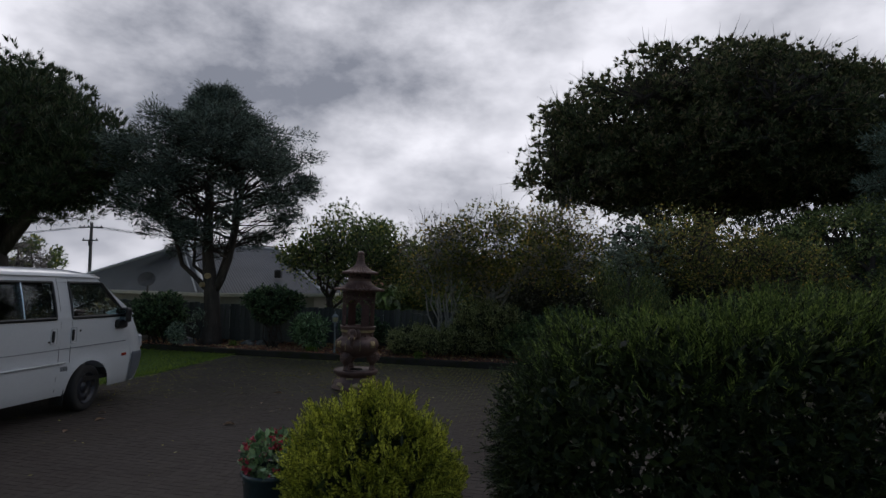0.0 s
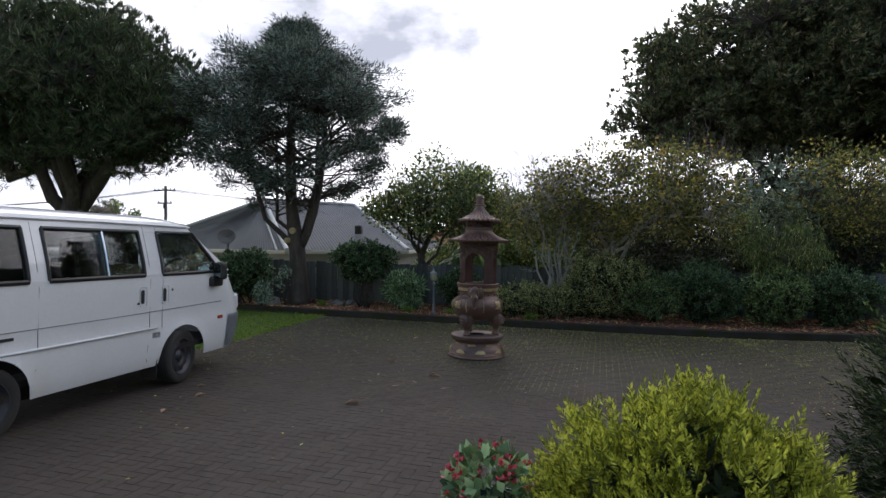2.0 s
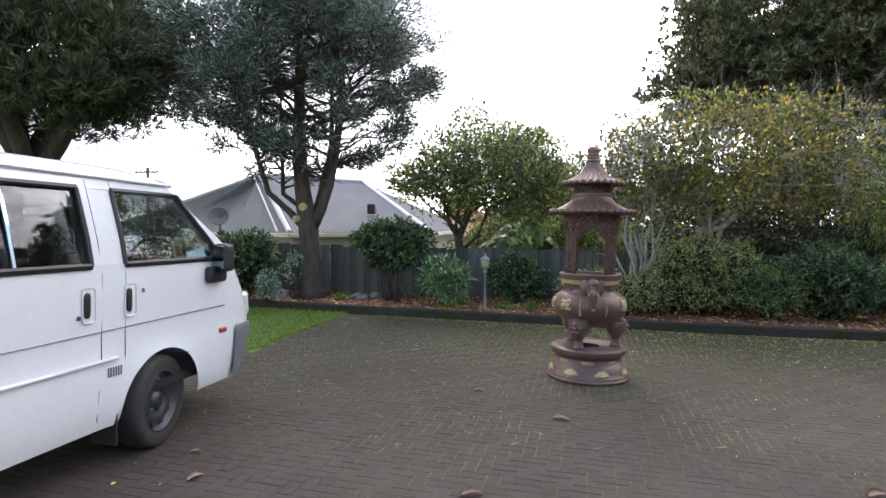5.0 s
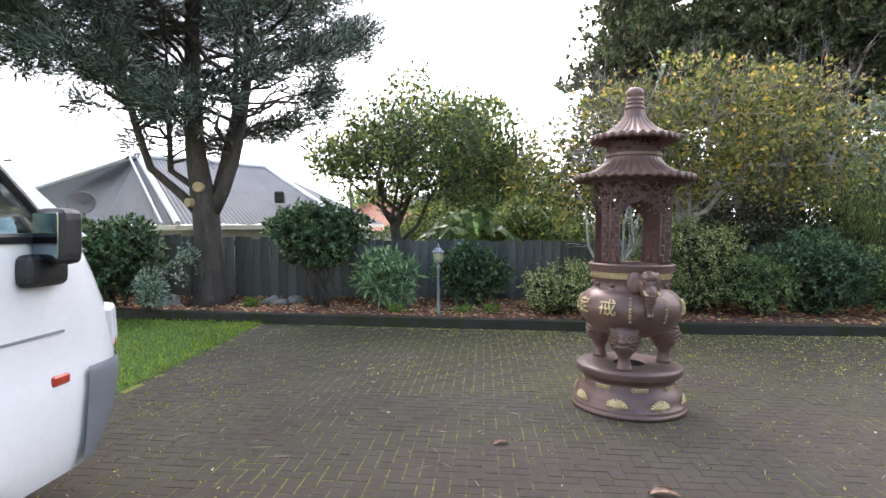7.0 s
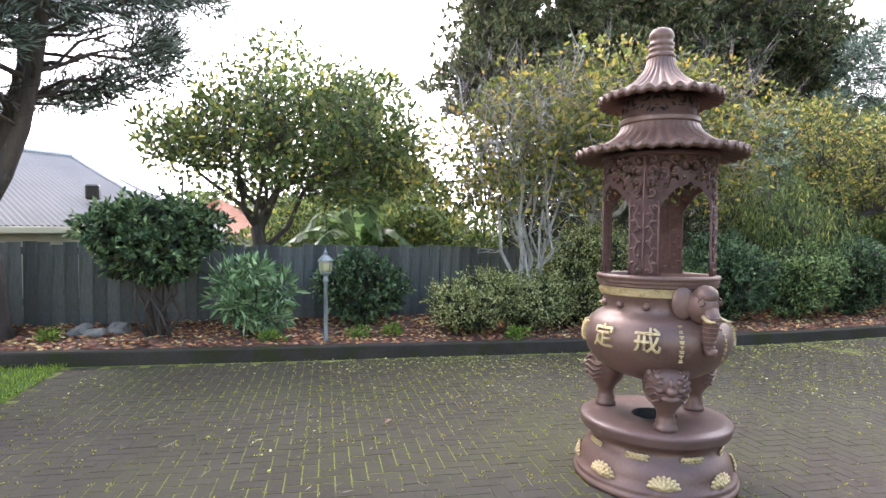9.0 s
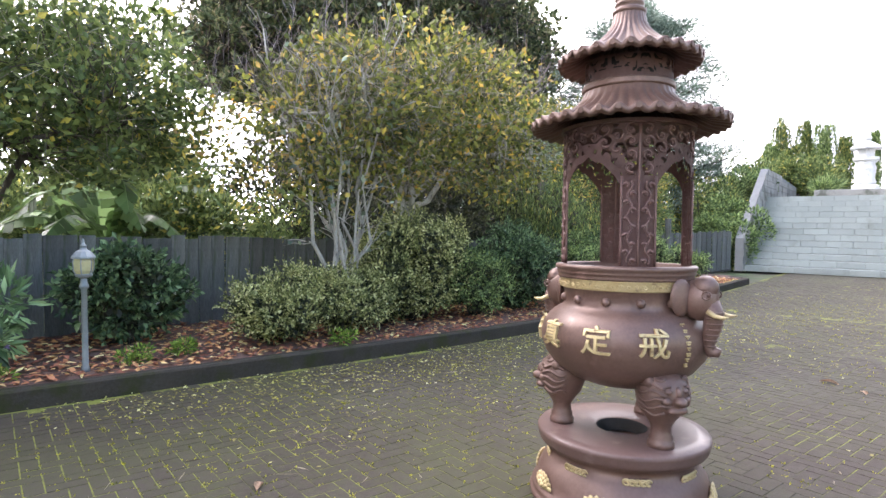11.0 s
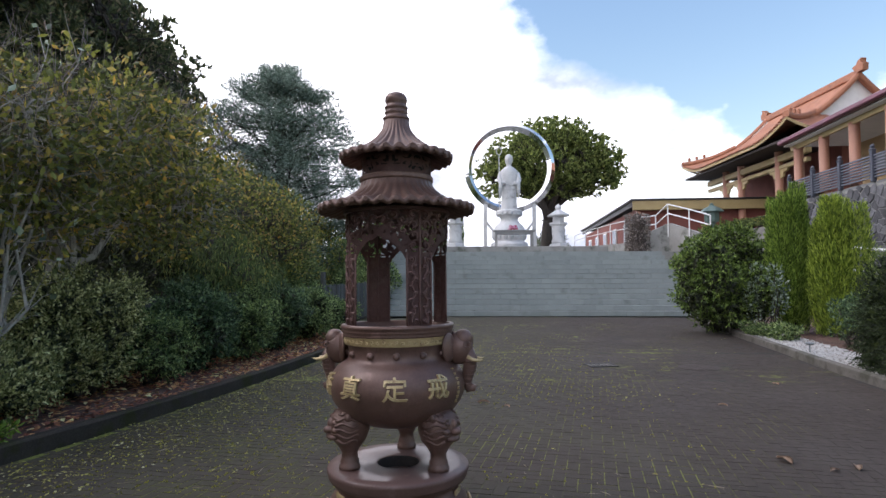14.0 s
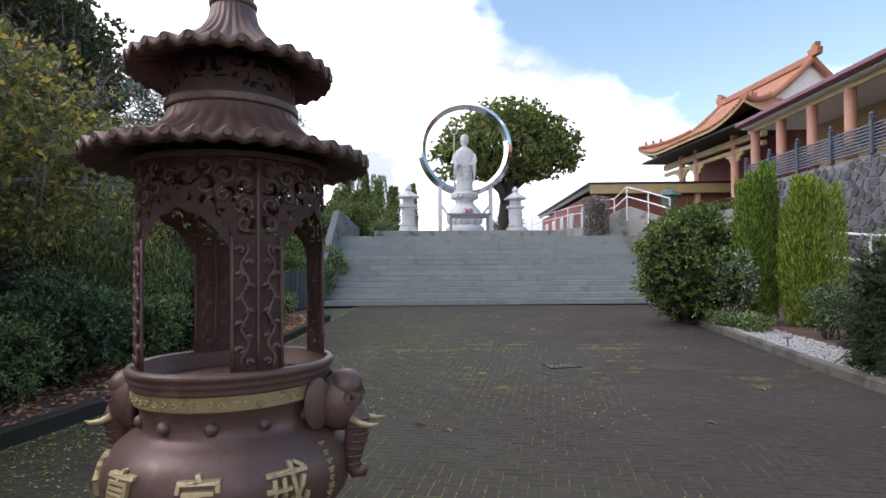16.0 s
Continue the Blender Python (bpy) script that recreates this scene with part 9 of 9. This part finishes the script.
def grey_house():
    t = thing("house", (-1.17, 2.02, 0.36), "neighbour house with grey corrugated hip roof and dish", "house")
    t.scale = (0.633, 0.633, 0.633)
    ez = 1.60
    FL, FR, BL, BR = (-11.3, 27.5, ez), (-5.3, 30.0, ez), (-26.8, 36.5, ez), (-4.2, 43.0, ez)
    P, Q = (-14.55, 32.0, 4.55), (-10.0, 36.0, 4.45)
    r = bmesh.new()
    corrugated(r, BL, FL, P, P, 80, 0.05)
    corrugated(r, FL, FR, P, Q, 40, 0.05)
    corrugated(r, FR, BR, Q, Q, 50, 0.05)
    corrugated(r, BR, (-26.8, 44.0, ez), Q, P, 50, 0.05)
    corrugated(r, (-26.8, 44.0, ez), BL, P, P, 30, 0.05)
    part("roof", r, ROOF_GREY, t, "grey corrugated hip roof")
    for p, q in ((FL, P), (BL, P), (FR, Q), (P, Q)):
        part("ridge_cap", bm_tube([Vector(p) + Vector((0, 0, 0.05)), Vector(q) + Vector((0, 0, 0.07))], 0.12, 8), ROOF_TRIM, t, "pale ridge flashing")
    part("ridge_cap", bm_tube([Vector(FL) + Vector((-0.7, 0.35, 0.06)), Vector(P) + Vector((-0.35, 0.0, 0.0))], 0.05, 6), ROOF_TRIM, t)
    for p, q in ((BL, FL), (FL, FR), (FR, BR)):
        d = Vector(q) - Vector(p)
        c = (Vector(p) + Vector(q)) / 2
        part("gutter", bm_box(d.length, 0.16, 0.2, (c.x, c.y - 0.05, ez - 0.10), 0.02, Matrix.Rotation(math.atan2(d.y, d.x), 4, "Z")), CREAM, t, "cream gutter")
    wall = bmesh.new()
    ring = [(-11.4, 28.2), (-6.0, 30.5), (-5.0, 42.5), (-26.0, 43.5), (-26.0, 37.0)]
    lo, hi = [wall.verts.new((x, y, -3.0)) for x, y in ring], [wall.verts.new((x, y, ez - 0.05)) for x, y in ring]
    for i in range(5):
        wall.faces.new((lo[i], lo[(i + 1) % 5], hi[(i + 1) % 5], hi[i]))
    part("wall", wall, HOUSE_WALL, t)
    part("roof_vent", bm_box(0.4, 0.4, 0.5, (-8.25, 30.6, 2.75), 0.05), BLACK_TRIM, t)
    d = thing("satellite_dish", (-9.93, 18.5, 1.80), "round grey satellite dish beside the roof", "satellite dish")
    d.scale = (0.64, 0.64, 0.64)
    dish = part("dish", lathe([(0.0, 0.0), (0.16, 0.02), (0.32, 0.08), (0.40, 0.13), (0.43, 0.135), (0.43, 0.15), (0.39, 0.145), (0.16, 0.05), (0.0, 0.015)], 32), surf("grey dish mesh", (0.09, 0.09, 0.095), (0.15, 0.15, 0.155), 6, 60, 0.6), d, soft=True)
    dish.matrix_basis = pose(0, 0, 0, 62, 0, 20)
    part("mast", bm_tube([(0, 0.1, -4.6), (0, 0.1, 0)], 0.05, 8), POLE_GREY, d)


grey_house()


def far_house(name, x0, x1, y0, y1, ez, rz, roof_mat, label):
    t = thing(name, ((x0 + x1) / 2, (y0 + y1) / 2, 0), label, "house")
    hx, hy = (x1 - x0) / 2, (y1 - y0) / 2
    r = bmesh.new()
    A, B_, C, D = (-hx, -hy, ez), (hx, -hy, ez), (hx, hy, ez), (-hx, hy, ez)
    k = max(0.0, hx - hy)
    R0, R1 = (-k, 0, rz), (k, 0, rz)
    for p in ((A, B_, R0, R1), (B_, C, R1, R1), (C, D, R1, R0), (D, A, R0, R0)):
        corrugated(r, *p, 36, 0.05)
    part("roof", r, roof_mat, t)
    part("wall", bm_box(2 * hx - 0.8, 2 * hy - 0.8, 3.2, (0, 0, ez - 1.55)), HOUSE_WALL, t)
    for k in range(3):
        w = part("window", bm_box(1.3, 0.08, 0.9, (-hx * 0.6 + k * hx * 0.6, -hy + 0.37, ez - 0.9)), WHITE_PAINT, t)
        part("pane", bm_box(1.1, 0.03, 0.72, (-hx * 0.6 + k * hx * 0.6, -hy + 0.33, ez - 0.9)), BLACK_TRIM, w)


far_house("tile_house", -7.2, -1.0, 31.0, 38.0, 1.15, 2.75, TERRACOTTA, "low house with orange tiled roof beyond the fence")
far_house("far_house", -4.5, 6.0, 52.0, 60.0, 2.2, 4.2, ROOF_GREY, "distant pale house with grey roof")


def power_pole():
    t = thing("power_pole", (-38.6, 60.0, -2.3), "wooden power pole with two crossarms and wires", "power pole")
    part("pole", bm_tube([(0, 0, 0), (0, 0, 9.8)], [0.2, 0.15], 12), POLE_GREY, t)
    for z, w in ((9.3, 2.6), (7.9, 1.7)):
        a = part("crossarm", bm_box(w, 0.12, 0.14, (0, -0.15, z), 0.01), POLE_GREY, t)
        for k in range(6 if w > 2 else 3):
            part("insulator", lathe([(0.05, 0), (0.06, 0.1), (0.03, 0.2), (0, 0.22)], 8), BLACK_TRIM, a).matrix_basis = pose(-w / 2 + 0.15 + k * (w - 0.3) / (5 if w > 2 else 2), -0.15, z + 0.07)
    part("transformer", bm_tube([(0.1, -0.35, 7.3), (0.1, -0.35, 7.8)], 0.16, 10), BLACK_TRIM, t)
    for k in range(4):
        y0 = -0.9 + k * 0.6
        pts = [(y0 + 60 * s, -26 * s, 9.4 - 2.8 * math.sin(math.pi * s) * 0.6 - 2.5 * s) for s in np.linspace(0, 1, 12)]
        part("wire", bm_tube(pts, 0.018, 5), BLACK_TRIM, t)
        pts = [(y0 - 50 * s, 6 * s, 9.4 - 2.4 * math.sin(math.pi * s) * 0.6) for s in np.linspace(0, 1, 8)]
        part("wire", bm_tube(pts, 0.018, 5), BLACK_TRIM, t)


power_pole()


def thin_pole():
    t = thing("pole", (-6.3, 45.0, -1.0), "thin pale pole beyond the houses", "pole")
    part("shaft", bm_tube([(0, 0, 0), (0, 0, 5.6)], [0.09, 0.07], 10), POLE_GREY, t)


thin_pole()

# far trees
for k, (x, y, h, r, mt) in enumerate(((-48, 62, 7, 5, TWIGS), (-60, 80, 8, 6, OLIVE), (-30, 78, 6, 5, OLIVE), (2, 48, 5, 5, OLIVE), (10, 60, 6, 6, OLIVE), (-6, 70, 6, 8, OLIVE), (-22, 90, 7, 9, OLIVE))):
    tree("far_tree", (x, y, -1.0), "distant rounded tree on the skyline", [(0, 0, 0, 0.25), (0, 0, h * 0.5, 0.18), (0, 0, h * 0.8, 0.06)], [(0, 0, h * 0.62, r * 0.8, r * 0.7, h * 0.36)], mt, BARK_DARK, 120 + k, clumps=40, per_clump=60, clump_r=0.9, leaf=(0.5, 0.10 if mt is TWIGS else 0.28), up=0.4, limb_r=0.08, group="distant trees", twig_w=0.03)
tree("dark_tree", (22.0, 27.0, -0.6), "dark evergreen mass beside the macrocarpa", [(0, 0, 0, 0.4), (0, 0, 3, 0.3), (0, 0, 6, 0.12)], [(0, 0, 5.2, 4.2, 3.4, 3.4), (-3.5, 0, 3.8, 3.5, 3, 2.4), (-9, 0, 3.2, 5, 3, 2.2)], MAC_GREEN, BARK_DARK, 130, clumps=170, per_clump=150, clump_r=0.95, leaf=(0.32, 0.09), up=0.4, limb_r=0.1, tufts=10)
tree("olive_tree", (14.0, 18.5, -0.4), "olive-green tree between fence and terrace", [(0, 0, 0, 0.2), (0, 0, 2, 0.15), (0.2, 0, 3.6, 0.06)], [(0, 0, 3.4, 2.6, 2.2, 1.9), (-2.4, 0, 2.8, 1.8, 1.6, 1.4)], OLIVE, BARK_DARK, 131, clumps=100, per_clump=160, clump_r=0.5, leaf=(0.13, 0.06), up=0.2, limb_r=0.06, twig_w=0.01, bare=20)

for k, (x, y, rx, h, mt) in enumerate(((17.5, 15.6, 1.9, 3.4, OLIVE), (20.5, 15.2, 1.8, 3.9, SHRUB_GREEN), (22.8, 15.6, 1.6, 4.4, OLIVE), (15.8, 14.6, 1.3, 2.3, SHRUB_GREEN), (25.0, 17.5, 2.2, 5.4, OLIVE), (21.0, 18.0, 2.2, 4.9, AUTUMN))):
    shrub("bank_shrub", (x, y, -0.4), "leafy green shrub on the bank beside the stairs", (rx, 1.2, h + 0.4), mt, 170 + k, n=9000, leaf=(0.13, 0.06), lift=0.03, lumps=26, lump=0.30, group="shrubs on the bank")

# plants on the terrace
for k, (x, y, h, r) in enumerate(((28.5, 12.6, 4.3, 0.35), (28.0, 11.7, 3.9, 0.4), (27.6, 10.9, 3.2, 0.3), (29.5, 9.9, 3.6, 0.3), (28.6, 13.4, 4.5, 0.45), (30.0, 12.2, 3.4, 0.4), (27.0, 12.9, 2.8, 0.6), (27.8, 14.0, 3.3, 0.6))):
    column_cypress("slim_conifer", (x, y, TERR), "slim dark upright conifer on the terrace", r * 1.5, h, SHRUB_GREEN if k % 2 else OLIVE, 140 + k, n=5000, leaf=(0.16, 0.04), peaks=5, group="slim conifers on the terrace", taper=0.5)
shrub("terrace_shrub", (26.0, 12.2, TERR), "green shrub mass on the terrace edge", (0.9, 1.8, 2.3), OLIVE, 150, n=7000, leaf=(0.14, 0.06), lumps=18)
shrub("palm_shrub", (23.5, 11.4, TERR), "low spiky palm on the terrace", (0.7, 0.7, 0.9), SHRUB_GREEN, 151, n=1400, leaf=(0.4, 0.03), lumps=6, up=0.5)
tree("cone_tree", (46.0, 1.6, 2.0), "small dark pointed conifer behind the handrail", [(0, 0, 0, 0.2), (0, 0, 3.6, 0.05)], [(0, 0, 1.4, 1.5, 1.5, 1.1), (0, 0, 2.6, 1.0, 1.0, 1.0), (0, 0, 3.8, 0.5, 0.5, 0.8)], PINE_GREEN, BARK_DARK, 152, clumps=60, per_clump=90, clump_r=0.5, leaf=(0.28, 0.07), up=0.5)


def stump():
    rng = np.random.default_rng(153)
    t = thing("vine_stump", (18.9, 2.45, TERR), "gnarled stump covered in dry brown creeper", "stump")
    part("trunk", bm_tube([(0, 0, 0), (0.05, 0.05, 0.6), (-0.02, -0.05, 1.25), (0.05, 0.08, 1.55)], [0.42, 0.36, 0.30, 0.16], 14), BARK, t)
    n = 2600
    d = unit(rng.normal(size=(n, 3)))
    pos = np.stack([d[:, 0] * 0.42, d[:, 1] * 0.45, rng.uniform(0.05, 1.6, n)], 1)
    v, f = leaves(pos, unit(d + np.array([0, 0, -0.3])), rng.uniform(0.06, 0.14, n), rng.uniform(0.02, 0.06, n), rng)
    tagged(arr("creeper", v, f, TWIGS, t), kind="stuff")


stump()


def green_lantern():
    t = thing("bronze_lantern", (27.0, -4.2, 2.0), "green patinated lantern beside the temple steps", "lantern")
    g = surf("green patina", (0.06, 0.10, 0.09), (0.12, 0.17, 0.15), 5, 50, 0.7)
    part("post", lathe([(0.35, 0), (0.3, 0.1), (0.16, 0.2), (0.16, 2.2), (0.36, 2.3)], 12), g, t)
    part("box", lathe([(0.36, 2.3), (0.38, 2.4), (0.38, 2.8), (0.34, 2.85)], 6), g, t)
    part("roof", lathe([(0.40, 2.82), (0.66, 2.85), (0.4, 3.05), (0.12, 3.2), (0.1, 3.3), (0, 3.35)], 6), g, t)


green_lantern()
shrub("clipped_hedge", (29.0, -7.2, 3.9), "clipped low hedge along the temple platform", (3.6, 0.5, 0.8), OLIVE, 160, n=6000, leaf=(0.12, 0.06), lumps=26, lump=0.25)
shrub("temple_bank_shrub", (20.0, -3.6, 1.0), "green shrub bank below the stone wall", (6.0, 1.0, 2.0), SHRUB_GREEN, 161, n=9000, leaf=(0.12, 0.05), lumps=30, lump=0.25)
tagged(part("temple_bank", bm_box(26.0, 18.0, 3.2, (33.5, -9.5, 0.4)), SOIL), "earth bank under the temple", "bank", kind="structure")


# ---- the stair side: laid out on its own grid, turned and moved into place as a whole ----
STAIR_SIDE = {"stairs", "terrace_floor", "terrace_bank", "terrace_plinth", "wall_stair_side", "wall_ramp", "handrail", "statue", "halo_ring", "stone_lantern", "altar_table", "offering_dish", "terrace_tree",
              "temple", "porch_rail", "veranda_building", "railing", "wall_stone", "brick_building", "slim_conifer", "terrace_shrub", "palm_shrub", "cone_tree", "vine_stump", "bronze_lantern",
              "clipped_hedge", "temple_bank_shrub", "temple_bank", "round_bush", "column_cypress", "pale_shoot_shrub", "dark_shrub", "low_plant", "path_light", "garden_handrail", "drain_grate", "manhole_cover"}
TURNED = Matrix.Translation((-4.586, 9.617, 0)) @ Matrix.Rotation(radians(4.35), 4, "Z") @ Matrix.Scale(1.05, 4) @ Matrix.Translation((4.539, -9.833, 0))
for ob in list(scene.objects):
    if ob.parent is None and ob.name.split(".")[0] in STAIR_SIDE:
        ob.matrix_basis = TURNED @ ob.matrix_basis

# ---- the court is no level plane: it falls from the van towards the drain and rises again to the stairs ----
def fall(x, y):
    gx = np.interp(x, [-20.0, -10.0, BX, 3.5, 6.5, 14.0, 40.0], [0.30, 0.17, 0.0, -0.09, -0.10, 0.0, 0.0])
    return gx - 0.012 * (np.clip(y, -4.0, 16.0) - BY) * np.interp(x, [3.5, 14.0], [1.0, 0.0])


def laid(x, y):
    """The move that sets a thing built on the level onto the sloping court."""
    e = 0.05
    n = Vector((-(fall(x + e, y) - fall(x - e, y)) / (2 * e), -(fall(x, y + e) - fall(x, y - e)) / (2 * e), 1.0))
    turn = Vector((0, 0, 1)).rotation_difference(n.normalized()).to_matrix().to_4x4()
    return Matrix.Translation((x, y, float(fall(x, y)))) @ turn @ Matrix.Translation((-x, -y, 0))


def sink_mesh(me):
    co = np.empty(len(me.vertices) * 3, dtype=np.float32)
    me.vertices.foreach_get("co", co)
    co = co.reshape(-1, 3)
    co[:, 2] += fall(co[:, 0], co[:, 1])
    me.vertices.foreach_set("co", co.ravel())
    me.update()


SHEETS = {"ground", "kerb_fence_bed", "kerb_fence_bed_end", "kerb_shrub_bed", "garden_bed", "gravel_bed", "moss", "lawn", "grass", "leaf_litter", "fallen_leaf_scatter", "twig_scatter", "pebbles", "brickwork", "joint_bed", "rail", "plinth_board", "post"}
RIGID = {"incense_burner", "van", "drain_grate", "manhole_cover", "fallen_leaf", "brick"}
STANDING_HIGH = {"column_cypress", "round_bush", "pale_shoot_shrub", "dark_shrub", "low_plant", "path_light"}
for ob in list(scene.objects):
    kind = ob.name.split(".")[0]
    root = ob.parent.name.split(".")[0] if ob.parent else ""
    if kind in SHEETS and root in ("", "courtyard_paving", "fence") and ob.type == "MESH":
        sink_mesh(ob.data)
    elif kind == "board" and root == "fence":
        p = ob.matrix_basis.translation
        ob.matrix_basis = Matrix.Translation((0, 0, float(fall(p.x, p.y)))) @ ob.matrix_basis
    elif kind in RIGID and root in ("", "courtyard_paving"):
        p = ob.matrix_basis.translation
        ob.matrix_basis = laid(p.x, p.y) @ ob.matrix_basis
    elif not ob.parent and ob.type in ("MESH", "EMPTY") and kind not in SHEETS and kind not in ("courtyard_paving", "fence") and (kind not in STAIR_SIDE or kind in STANDING_HIGH):
        p = ob.matrix_basis.translation
        ob.matrix_basis = Matrix.Translation((0, 0, float(fall(p.x, p.y)))) @ ob.matrix_basis
